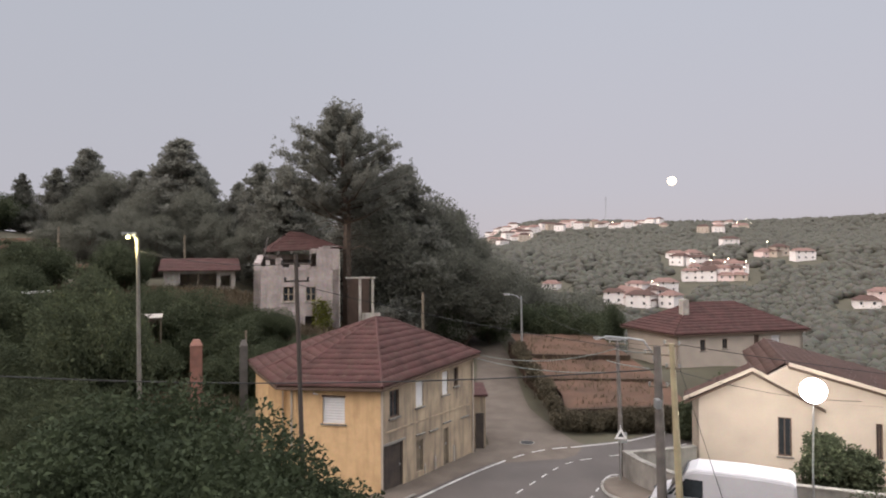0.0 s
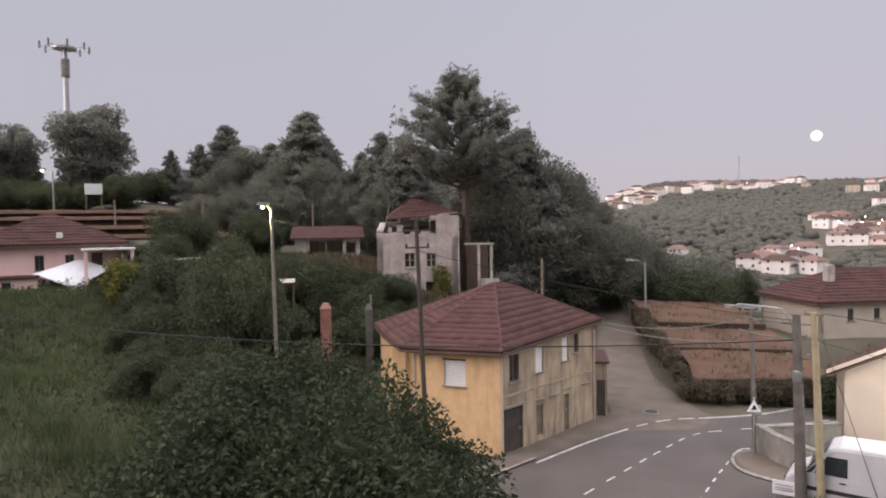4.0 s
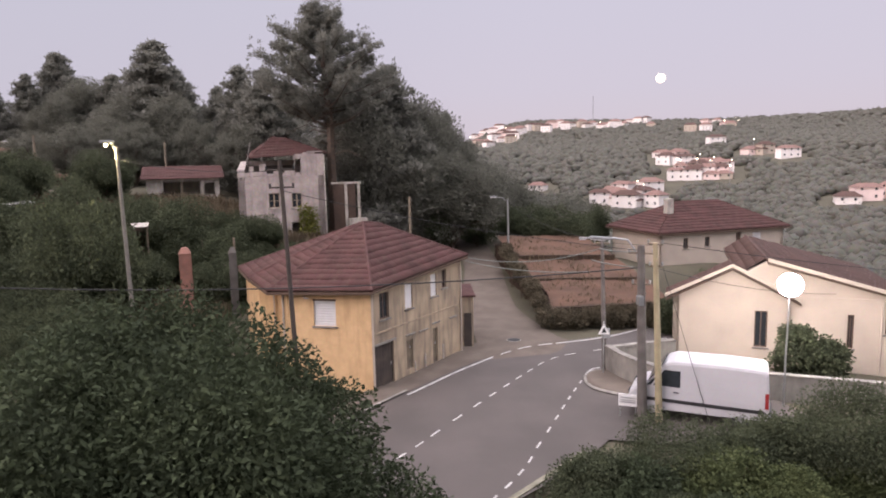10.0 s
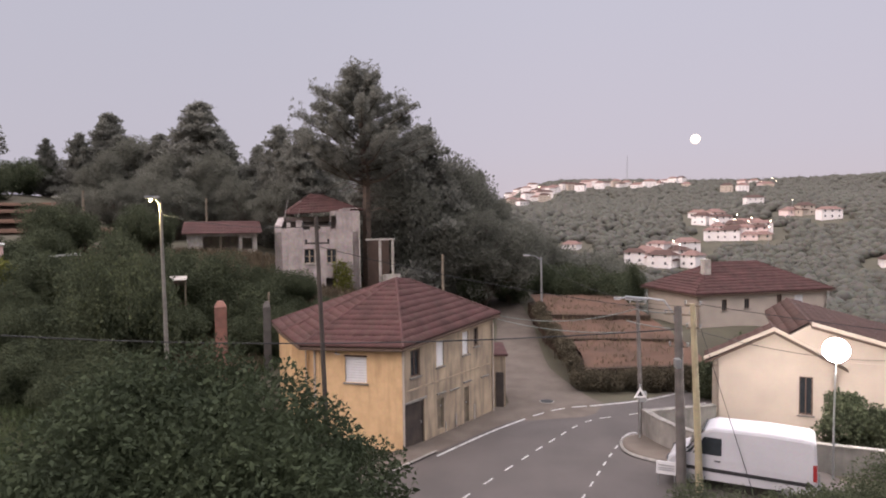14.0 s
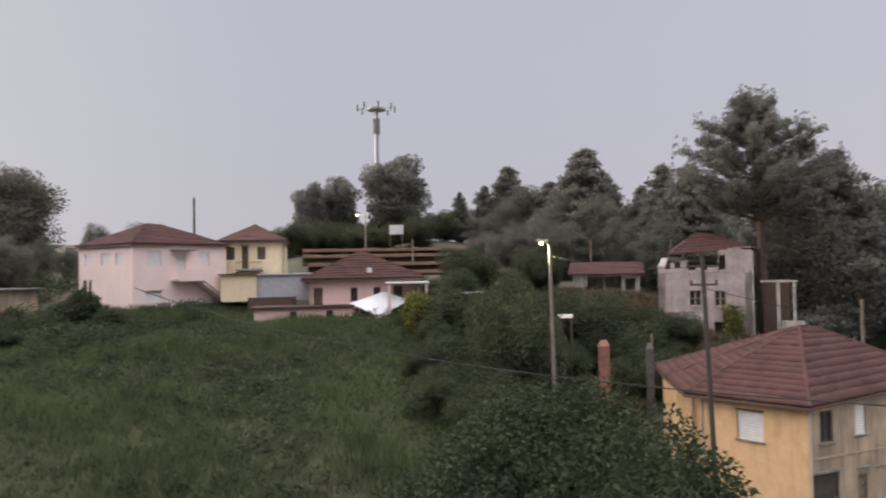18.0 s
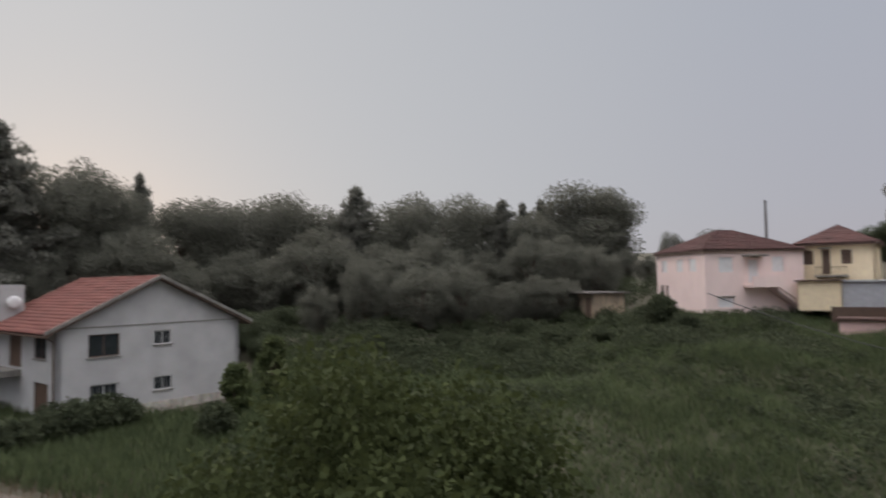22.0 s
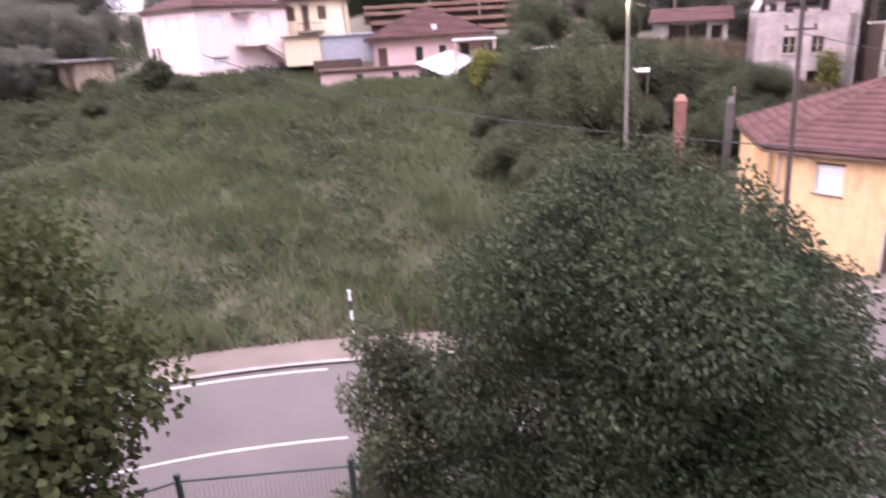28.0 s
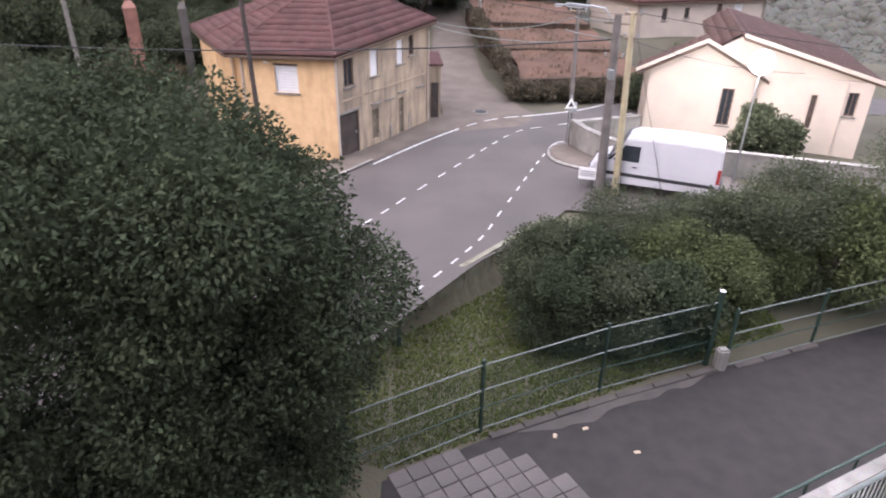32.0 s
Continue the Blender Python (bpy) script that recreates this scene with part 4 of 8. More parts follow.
for a, b in (((-0.75, 7.72), (L / 2, 10.72)), ((L / 2, 10.72), (L + 0.75, 7.72))):
    bm = bmesh.new()
    q = [bm.verts.new((x, y, z + dz)) for y in (-0.50, -0.44) for (x, z), dz in ((a, 0), (b, 0), (b, 0.2), (a, 0.2))]
    for fc in ((0, 1, 2, 3), (7, 6, 5, 4), (0, 4, 5, 1), (1, 5, 6, 2), (2, 6, 7, 3), (3, 7, 4, 0)):
        bm.faces.new([q[i] for i in fc])
    part("barge_board", bm, M["concrete"], wh, "grey barge board", at=m)
part("string_course", box(0.0, L, -0.03, 0.0, 7.96, 8.03), M["concrete"], wh, at=m)
part("plinth", box(-0.04, L + 0.04, -0.05, 0.0, 2.2, 3.4), M["stone"], wh, at=m)
m = wall_frame(D3, A)
part("chimney", box(0.0, 1.7, 0.0, 1.4, 7.9, 10.45, 0.04), M["white"], wh, "broad white chimney", at=m)
part("downpipe", tube([(back - 0.12, -0.08, 2.7), (back - 0.12, -0.08, 7.3), (back - 0.6, -0.55, 7.75)], 0.05, 8), M["frame"], wh, at=m)
part("balcony_slab", box(0.1, 5.6, -1.2, 0, 5.2, 5.55, 0.02), M["concrete"], wh, at=m)
for k in range(15):
    part("baluster", box(0.2 + k * 0.37, 0.23 + k * 0.37, -1.16, -1.12, 5.55, 6.35), M["frame"], wh, at=m)
part("handrail", box(0.15, 5.5, -1.18, -1.1, 6.35, 6.41, 0.01), M["frame"], wh, at=m)
bm = bmesh.new()
bmesh.ops.create_uvsphere(bm, u_segments=14, v_segments=7, radius=0.42)
for q in bm.verts:
    q.co.x = q.co.x * 0.25
part("satellite_dish", bm, M["white_paint"], wh, at=m @ Matrix.Translation((1.95, 0.75, 9.35)), smooth=True)
part("mast", tube([(1.7, 0.75, 9.2), (1.95, 0.75, 9.3)], 0.03, 6), M["metal"], wh, at=m)
yw = thing("yard_wall", Matrix(), "low grey wall beside the white house", "wall")
part("wall", wall_panel((-41.0, -24.5), (-36.6, -17.2), 2.2, 4.0, [], 0.25), M["concrete"], yw)
# house among the trees up the slope
hx, hy = spot_xy(-123.2, 60)
hs = thing("hillside_house", pose(hx, hy, -2.0, 0, 0, 52), "dark timber house with low brown roof among trees", "house")
part("wall", box(-3.2, 3.2, -2.6, 2.6, 5.0, 14.2, 0.03), M["frame"], hs)
v, f = tiled([((-3.7, -3.4, 13.9), (3.7, -3.4, 13.9), (3.7, 0.0, 15.2), (-3.7, 0.0, 15.2)), ((3.7, 3.4, 13.9), (-3.7, 3.4, 13.9), (-3.7, 0.0, 15.2), (3.7, 0.0, 15.2))])
tagged(part("roof", array_mesh("roof", v, f, M["tile_brown"]), None, hs), kind="stuff")
part("fascia", box(-3.7, 3.7, -3.46, -3.4, 13.75, 13.95), M["white_paint"], hs)
v, f = tiled([((-3.4, -6.4, 11.2), (2.0, -6.4, 11.2), (2.0, -2.6, 12.6), (-3.4, -2.6, 12.6))])
tagged(part("porch_roof", array_mesh("porch_roof", v, f, M["tile_brown"]), None, hs), kind="stuff")
for x_ in (-3.2, 1.7):
    part("porch_post", box(x_, x_ + 0.25, -6.2, -5.95, 5.0, 11.2), M["concrete"], hs)

# pale pink two-storey house above the meadow
P0, P1, P2, P3 = (-54.2, 28.2), (-46.2, 28.0), (-46.0, 36.3), (-54.0, 36.5)
ph = simple_house("pale_pink_house", [P0, P1, P2, P3], 6.4, 12.36, [M["palepink"]] * 4, {
    0: [("glass", 0.65, 1.2, 8.4, 9.6), ("glass", 1.55, 2.0, 8.4, 9.6), ("shutter", 0.9, 1.9, 10.7, 11.7), ("shutter", 3.5, 4.6, 10.7, 11.7), ("shutter", 5.6, 6.7, 10.7, 11.7)],
    1: [("shutter", 1.15, 2.3, 10.6, 11.75), ("shutter", 5.6, 6.6, 10.6, 11.75), ("shutter", 3.6, 4.4, 9.75, 11.55), ("shutter", 1.0, 2.3, 7.9, 8.65), ("glass", 3.1, 4.1, 6.75, 7.0), ("shutter", 0.9, 2.0, 6.75, 7.0), ("shutter", 6.4, 7.4, 6.75, 7.0)],
}, "pale pink two-storey house with outside stair and tiled roof")
e, planes = auto_hip([P0, P1, P2, P3], 12.38, 14.1, 0.25, 0.8)
roof(ph, planes, M["tile_old"], [[planes[1][3], planes[1][2]]], "low hipped roof of brown tiles")
m = wall_frame(P1, P2)
part("canopy", box(3.1, 4.8, -0.8, 0, 11.78, 11.9, 0.02), M["concrete"], ph, at=m)
part("ledge", box(0.9, 2.4, -0.08, 0, 8.68, 8.76, 0.01), M["concrete"], ph, at=m)
part("landing", box(3.15, 5.3, -1.1, 0, 9.4, 9.6, 0.02), M["palepink"], ph, at=m)
n = 15
bm = bmesh.new()
for k in range(n):
    z = 9.6 - (k + 1) * 2.6 / n
    box(5.3 + k * 0.26, 5.3 + (k + 1) * 0.26, -1.1, 0, z - 0.35, z, bm=bm)
part("stair", bm, M["palepink"], ph, "straight outside stair", at=m)
bm = bmesh.new()
vs = [bm.verts.new(p) for p in ((3.15, -1.2, 9.4), (5.3, -1.2, 9.4), (9.2, -1.2, 6.8), (9.2, -1.2, 7.5), (5.3, -1.2, 10.25), (3.15, -1.2, 10.25))]
f = bm.faces.new(vs)
r = bmesh.ops.extrude_face_region(bm, geom=[f])
for q in [g for g in r["geom"] if isinstance(g, bmesh.types.BMVert)]:
    q.co.y += 0.12
part("parapet", bm, M["palepink"], ph, "sloping stair parapet", at=m)

# yellow house behind it
Y0, Y1 = (-47.0, 36.5), (-43.2, 40.3)
yv = Vector((-(Y1[1] - Y0[1]), Y1[0] - Y0[0])).normalized() * 7
Y2, Y3 = (Y1[0] + yv.x, Y1[1] + yv.y), (Y0[0] + yv.x, Y0[1] + yv.y)
y2 = simple_house("pale_yellow_house", [Y0, Y1, Y2, Y3], 7.0, 12.7, [M["yellow2"]] * 4, {
    0: [("door", 0.45, 1.15, 11.1, 12.2), ("door", 3.05, 3.75, 11.1, 12.2), ("door", 1.75, 2.3, 10.3, 12.25)],
}, "pale yellow two-storey house with brown shutters")
e, planes = auto_hip([Y0, Y1, Y2, Y3], 12.75, 14.3, 0.35)
roof(y2, planes, M["tile_red_dull"], [[planes[1][3], planes[1][2]]], "low hipped roof of dull red tiles")
m = wall_frame(Y0, Y1)
part("balcony_slab", box(1.3, 3.5, -0.9, 0, 10.1, 10.25, 0.02), M["concrete"], y2, at=m)
for k in range(10):
    part("baluster", box(1.36 + k * 0.23, 1.39 + k * 0.23, -0.86, -0.83, 10.25, 10.85), M["frame"], y2, at=m)
part("handrail", box(1.32, 3.48, -0.88, -0.81, 10.85, 10.9, 0.01), M["frame"], y2, at=m)
part("hood", box(1.6, 2.5, -0.5, 0, 12.3, 12.38, 0.02), M["concrete"], y2, at=m)
annex = thing("annex", Matrix(), "low cream and blue-grey garden building with flat roof", "building")
part("wall", box(0.4, 3.2, -3.4, -0.4, 7.6, 9.8, 0.03), M["yellow2"], annex, "dull cream wall", at=m)
part("wall", box(3.2, 9.8, -3.0, -0.6, 7.6, 9.7, 0.03), M["blue"], annex, "blue-grey sheet wall", at=m)
# slab coloured dark to draw the shade line along the cream wall's top
part("roof", box(0.2, 3.3, -3.65, -0.3, 9.8, 9.9, 0.02), M["frame"], annex, "flat roof edge darkened as the shade line over the wall", at=m)
part("sheet_roof", box(3.3, 10.0, -3.2, -0.4, 9.72, 9.84, 0.02), M["blue"], annex, "pale sheet roof", at=m)
tarp = thing("garden_screen", Matrix(), "dark garden screen beside the pink outbuilding", "screen")
part("cloth", box(2.6, 6.4, -4.3, -4.22, 6.6, 7.95, 0.02), M["frame"], tarp, at=m)
for s_ in (2.6, 4.5, 6.3):
    part("post", box(s_, s_ + 0.08, -4.22, -4.14, 6.2, 8.0, 0.01), M["wood_dark"], tarp, at=m)

# pink bungalow with its low wall and sun sail
Q0, Q1 = (-36.7, 36.7), (-30.5, 42.5)
qv = Vector((-(Q1[1] - Q0[1]), Q1[0] - Q0[0])).normalized() * 6.5
Q2, Q3 = (Q1[0] + qv.x, Q1[1] + qv.y), (Q0[0] + qv.x, Q0[1] + qv.y)
bu = simple_house("pink_bungalow", [Q0, Q1, Q2, Q3], 5.6, 9.35, [M["pink"]] * 4, {
    0: [("door", 0.35, 1.05, 6.6, 8.7), ("glass", 3.2, 3.75, 7.6, 8.65), ("glass", 5.0, 5.55, 7.6, 8.65), ("door", 6.6, 7.3, 6.6, 8.7)],
}, "pink bungalow with hipped brown tile roof")
e, planes = auto_hip([Q0, Q1, Q2, Q3], 9.4, 11.55, 0.6, 0.3)
roof(bu, planes, M["tile_old"], [[planes[1][3], planes[1][2]]], "hipped roof of faded brown tiles")
m = wall_frame(Q0, Q1)
part("porch_roof", box(5.9, 9.2, -1.8, 0, 8.9, 9.05, 0.03), M["white_paint"], bu, at=m)
for s in (6.0, 8.9):
    part("porch_post", box(s, s + 0.2, -1.7, -1.5, 5.8, 8.9, 0.02), M["pink"], bu, at=m)
part("satellite_dish", box(4.5, 4.9, -0.2, -0.1, 9.8, 10.2, 0.04), M["white_paint"], bu, at=m)
outb = thing("outbuilding", Matrix(), "low pink outbuilding with brown tile edge", "building")
part("wall", wall_panel((-38.6, 32.9), (-33.4, 38.0), 5.0, 7.2, [(2.6, 3.1, 6.4, 7.0), (5.3, 5.8, 6.3, 7.0)], 0.3), M["pink"], outb)
part("side_wall", wall_panel((-40.5, 34.7), (-38.6, 32.9), 5.0, 7.2, [], 0.3), M["pink"], outb)
mo = wall_frame((-38.6, 32.9), (-33.4, 38.0))
part("roof", box(-0.2, 7.4, -0.25, 2.4, 7.2, 7.38, 0.03), M["tile_brown"], outb, at=mo)
for s0, s1 in ((2.6, 3.1), (5.3, 5.8)):
    part("pane", box(s0, s1, 0.1, 0.12, 6.35, 7.0), M["glass"], outb, at=mo)
gw = thing("garden_wall", Matrix(), "pink rendered garden wall with white base", "wall")
part("wall", wall_panel((-33.4, 38.0), (-28.9, 41.8), 4.2, 6.4, [], 0.25), M["pink"], gw)
part("pier", box(4.9, 6.2, -0.1, 0.3, 4.2, 7.6, 0.03), M["pink"], gw, at=wall_frame((-33.4, 38.0), (-28.9, 41.8)))
# the sail: a sagging four-cornered cloth on posts
sail = thing("sun_sail", Matrix(), "white sun sail stretched between posts", "awning")
cor = [np.array(p) for p in ((-34.1, 38.3, 7.45), (-32.5, 40.8, 8.35), (-30.3, 41.3, 7.65), (-31.7, 39.4, 6.15))]
k = 14
v = []
for i in range(k + 1):
    for j in range(k + 1):
        a, b = i / k, j / k
        p = cor[0] * (1 - a) * (1 - b) + cor[1] * a * (1 - b) + cor[2] * a * b + cor[3] * (1 - a) * b
        c = (cor[0] + cor[2]) / 2
        p = p + (c + [0, 0, 0.25] - p) * 0.16 * (1 - (2 * a - 1) ** 2 * (2 * b - 1) ** 2) * (abs(2 * a - 1) + abs(2 * b - 1)) * 0.5
        v.append(p)
f = [(i * (k + 1) + j, (i + 1) * (k + 1) + j, (i + 1) * (k + 1) + j + 1, i * (k + 1) + j + 1) for i in range(k) for j in range(k)]
v = np.array(v)
off = len(v)
v = np.concatenate([v, v - [0, 0, 0.02]])
f = f + [tuple(off + q for q in t[::-1]) for t in f]
part("cloth", array_mesh("cloth", v, f, M["canvas"], smooth=True), None, sail)
for p in cor:
    part("post", tube([(p[0], p[1], gz(p[0], p[1]) - 0.2), tuple(p)], 0.04, 6), M["metal"], sail)
shed2 = thing("flat_shed", Matrix(), "low grey shed with pale flat roof", "shed")
part("wall", box(-29.8, -26.6, 43.2, 45.6, 5.6, 8.0, 0.03), M["concrete"], shed2)
part("roof", box(-30.2, -26.3, 42.9, 45.9, 8.0, 8.18, 0.02), M["white_paint"], shed2)
shack = thing("tin_shack", Matrix(), "long low shack with grey roof in the scrub", "shed")
part("wall", box(-58.5, -51.0, 20.8, 23.6, 7.0, 9.0, 0.03), M["grey_plaster"], shack)
for k in range(6):  # lapped roof sheets
    part("roof_sheet", box(-60.4 + k * 1.62, -58.74 + k * 1.62, 20.2, 24.0, 9.0 + 0.02 * (k % 2), 9.12 + 0.02 * (k % 2), 0.02), M["pole_grey"], shack)
for s in (-57.2, -54.9, -52.3):
    part("door", box(s, s + 1.0, 20.72, 20.79, 7.1, 8.7, 0.01), M["frame"], shack)
for s in (-60.2, -58.6):
    part("post", box(s, s + 0.12, 20.3, 20.42, 6.6, 9.0, 0.01), M["wood_pole"], shack)
part("end_panel", box(-60.6, -59.0, 20.05, 20.15, 8.5, 9.3, 0.02), M["white_paint"], shack, "leaning white sheet")

# half-ruined stone house under the pine
r0, r1 = (-13.1, 48.25), (-7.0, 49.5)
rv = Vector((-(r1[1] - r0[1]), r1[0] - r0[0])).normalized() * 5.5
r2, r3 = (r1[0] + rv.x, r1[1] + rv.y), (r0[0] + rv.x, r0[1] + rv.y)
ru = thing("ruined_house", Matrix(), "ruined grey stone house with broken upper wall and sagging roof", "house")
fo = [(2.10, 2.88, 7.08, 8.16), (3.76, 4.50, 7.06, 8.13), (3.70, 4.44, 5.0, 5.95), (0.7, 1.2, 5.0, 6.0)]
part("wall", wall_panel(r0, r1, 4.2, 9.4, fo, 0.5), M["ruin"], ru, "front wall")
m = wall_frame(r0, r1)
# the upper storey: a broken corner, jagged piers, a sound part to the right of them
for k, (s0, s1, za, zb) in enumerate(((0.0, 0.45, 9.4, 9.95), (0.45, 0.85, 9.4, 9.7), (0.85, 1.15, 9.4, 10.15), (1.15, 1.55, 9.4, 9.75), (1.55, 2.05, 9.4, 10.3), (2.55, 2.95, 9.4, 9.8), (2.95, 3.35, 9.4, 9.62), (3.35, 4.05, 9.4, 9.9), (2.05, 2.55, 9.4, 9.6), (4.05, 4.12, 9.4, 10.95), (4.52, 6.22, 9.4, 11.0), (4.12, 4.52, 9.4, 9.64), (4.12, 4.52, 10.62, 11.0), (4.7, 5.6, 11.0, 11.12), (5.0, 6.22, 11.12, 11.2))):
    part("wall_stub", box(s0 + 0.002, s1 - 0.002, 0.01 + 0.01 * (k % 3), 0.49, za + 0.002, zb, 0.03), M["ruin"], ru, at=m)
for a, b, zt0, zt1 in ((r1, r2, 11.0, 10.6), (r2, r3, 10.6, 10.6), (r3, r0, 10.6, 9.9)):
    part("wall", wall_panel(a, b, 4.2, min(zt0, zt1), [(1.5, 2.3, 7.2, 8.4)], 0.5, zt0, zt1), M["ruin"], ru)
for o in fo[:2]:
    mid = (o[0] + o[1]) / 2
    w = part("window", ring_frame(*o, 0.05, 0.10, 0.16), M["grey_plaster"], ru, "dark window with worn grey frame", at=m)
    part("mullion", box(mid - 0.05, mid + 0.05, 0.10, 0.15, o[2] + 0.07, o[3] - 0.07), M["grey_plaster"], w)
    part("rail", box(o[0] + 0.07, o[1] - 0.07, 0.10, 0.14, o[2] + 0.5, o[2] + 0.54), M["grey_plaster"], w)
    for a, b in ((o[0] + 0.07, mid - 0.05), (mid + 0.05, o[1] - 0.07)):
        part("pane", box(a, b, 0.13, 0.14, o[2] + 0.07, o[3] - 0.07), M["glass"], w)
    part("sill", box(o[0] - 0.1, o[1] + 0.1, -0.06, 0.05, o[2] - 0.1, o[2] - 0.004), M["stone"], ru, at=m)
for o in fo[2:]:
    part("opening_back", box(o[0], o[1], 0.42, 0.46, o[2], o[3]), M["wood_dark"], ru, "dark boarded opening", at=m)
part("partition", box(0.6, 4.0, 2.2, 2.4, 6.0, 10.2, 0.02), M["wood_dark"], ru, "dark inner wall behind the broken storey", at=m)
q = [tuple(m @ Vector(c)) for c in ((0.9, 0.9, 10.75), (6.6, 0.2, 11.05), (6.6, 5.9, 11.0), (0.4, 5.9, 11.0), (2.6, 3.0, 12.4), (3.6, 3.0, 12.3))]
v, f = tiled([(q[0], q[1], q[5], q[4]), (q[1], q[2], q[5], q[5]), (q[2], q[3], q[4], q[5]), (q[3], q[0], q[4], q[4])])
tagged(part("roof", array_mesh("roof", v, f, M["tile_old"]), None, ru, "sagging hipped roof of old brown tiles"), kind="stuff")
for s_ in (0.7, 1.7, 2.7, 3.7):
    part("rafter", tube([(s_, 0.25, 10.3 + 0.1 * s_), (s_ + 0.2, 2.6, 11.9)], 0.06, 5), M["wood_dark"], ru, at=m)
part("corner_pipe", tube([(6.24, -0.06, 4.6), (6.24, -0.06, 10.9)], 0.05, 6), M["stone"], ru, "pale rain pipe", at=m)
part("ivy", array_mesh("ivy", *leaf_cloud(np.array([[4.95 + 0.35 * math.sin(k * 2.1), -0.12, 4.8 + k * 0.19] for k in range(12)]), [0.34] * 12, 1500, 0.12, 1.5, 0.4, 71), M["leaf_yellow"]), None, ru, at=m)
po = thing("stone_porch", Matrix(), "open porch with pale pillar beside the ruin", "porch")
mp = wall_frame((-6.3, 49.6), (-4.2, 50.0))
for s in (0.75, 1.72):
    part("pillar", box(s, s + 0.2, 0, 0.22, 4.4, 8.7, 0.03), M["stone"], po, at=mp)
part("lintel", box(-0.25, 2.0, -0.05, 0.25, 8.7, 8.84, 0.02), M["stone"], po, at=mp)
part("back_wall", box(0.0, 1.7, 1.5, 1.7, 4.4, 8.7, 0.03), M["frame"], po, "dark inner wall", at=mp)
part("parapet", box(1.0, 2.4, -0.02, 0.18, 4.4, 6.1, 0.03), M["stone"], po, at=mp)

hu_ = thing("lean_to", pose(-17.85, 41.3, gz(-17.85, 41.3), 0, 0, 20), "small lean-to with pale sheet roof in the scrub", "shed")
zz = 6.7 - gz(-17.85, 41.3)
part("roof", box(-0.9, 0.9, -0.7, 0.7, zz, zz + 0.05, 0.01), M["stone"], hu_, at=pose(0, 0, 0, 6, 0, 0))
for x_ in (-0.8, 0.8):
    for y_ in (-0.6, 0.6):
        part("post", box(x_ - 0.05, x_ + 0.05, y_ - 0.05, y_ + 0.05, -0.3, zz + 0.02), M["wood_pole"], hu_)
part("back_panel", box(-0.8, 0.8, 0.62, 0.66, 0.0, zz - 0.1), M["frame"], hu_)
# long stone shed up the slope
sh = thing("stone_shed", Matrix(), "long low stone shed with open front", "shed")
s0, s1 = (-21.9, 53.7), (-16.6, 55.5)
part("wall", wall_panel(s0, s1, 6.6, 9.3, [(1.25, 4.1, 8.0, 9.05), (4.4, 5.25, 7.9, 8.9)], 0.4), M["stone"], sh)
m = wall_frame(s0, s1)
part("back_wall", box(0, 5.6, 3.2, 3.6, 6.6, 10.0, 0.03), M["stone"], sh, at=m)
for x0 in (0.0, 5.2):
    part("side_wall", box(x0, x0 + 0.4, 0.4, 3.2, 6.6, 9.5, 0.03), M["stone"], sh, at=m)
part("post", box(2.55, 2.75, 0.1, 0.3, 8.0, 9.05, 0.02), M["wood_pole"], sh, at=m)
v, f = tiled([((-0.4, -0.4, 9.3), (6.0, -0.4, 9.3), (6.0, 3.9, 10.3), (-0.4, 3.9, 10.3))])
tagged(part("roof", array_mesh("roof", v, f, M["tile_old"]), None, sh, "single-pitch roof of old tiles", at=m), kind="stuff")

# cream house behind the van: a low front gable and the broader house it is built against
g0, g1 = (12.6, 31.6), (22.0, 27.9)
gu = (Vector(g1) - Vector(g0)).normalized()
gn = Vector((-gu.y, gu.x))
on = lambda s, d: tuple(Vector(g0) + gu * s + gn * d)
Lg = (Vector(g1) - Vector(g0)).length
gh = simple_house("cream_house", [g0, on(5.3, 0), on(5.3, 1.5), on(0, 1.5)], -0.6, 3.5, [M["cream"]] * 4, {0: [("glass", 3.72, 4.3, 0.95, 2.75)]}, "cream rendered house with wide low gable")
gable_end(gh, g0, on(5.3, 0), 3.5, 4.85, M["cream"])
gable_roof(gh, g0, on(5.3, 0), on(5.3, 1.5), on(0, 1.5), 3.5, 4.9, M["tile_brown"], 0.35, "low-pitched roof with pale verge", 0.3)
gable_end(gh, on(5.3, 1.5), on(0, 1.5), 3.5, 4.85, M["cream"])
walls(gh, [on(5.3, 0.15), g1, on(Lg, 9), on(3.2, 9), on(3.2, 1.6), on(5.3, 1.6)], -0.6, 3.5, [M["cream"]] * 6, {0: [(2.35, 2.62, 1.15, 2.75), (3.85, 4.3, 1.9, 3.0)]})
window(gh, on(5.3, 0.15), g1, (2.35, 2.62, 1.15, 2.75), M["frame"], "glass")
window(gh, on(5.3, 0.15), g1, (3.85, 4.3, 1.9, 3.0), M["frame"], "glass")
bm = bmesh.new()
q = [bm.verts.new((*on(a, d), z)) for d in (0.18, 0.45) for a, z in ((3.2, 3.4), (Lg - 0.02, 3.4), (Lg - 0.02, 3.55), (4.2, 5.12), (3.2, 4.5))]
for fc in ((0, 1, 2, 3, 4), (9, 8, 7, 6, 5), *[(k, k + 5, (k + 1) % 5 + 5, (k + 1) % 5) for k in range(5)]):
    bm.faces.new([q[k] for k in fc])
part("gable", bm, M["cream"], gh)
top = [(*on(4.2, d), 5.2) for d in (-0.05, 10.5)]
roof(gh, [((*on(Lg + 0.4, -0.05), 3.5), (*on(Lg + 0.4, 10.5), 3.5), top[1], top[0]), ((*on(3.0, 10.5), 4.35), (*on(3.0, 0.5), 4.35), (*on(4.2, 0.5), 5.2), top[1])], M["tile_brown"], [top], "broad low roof of brown tiles")
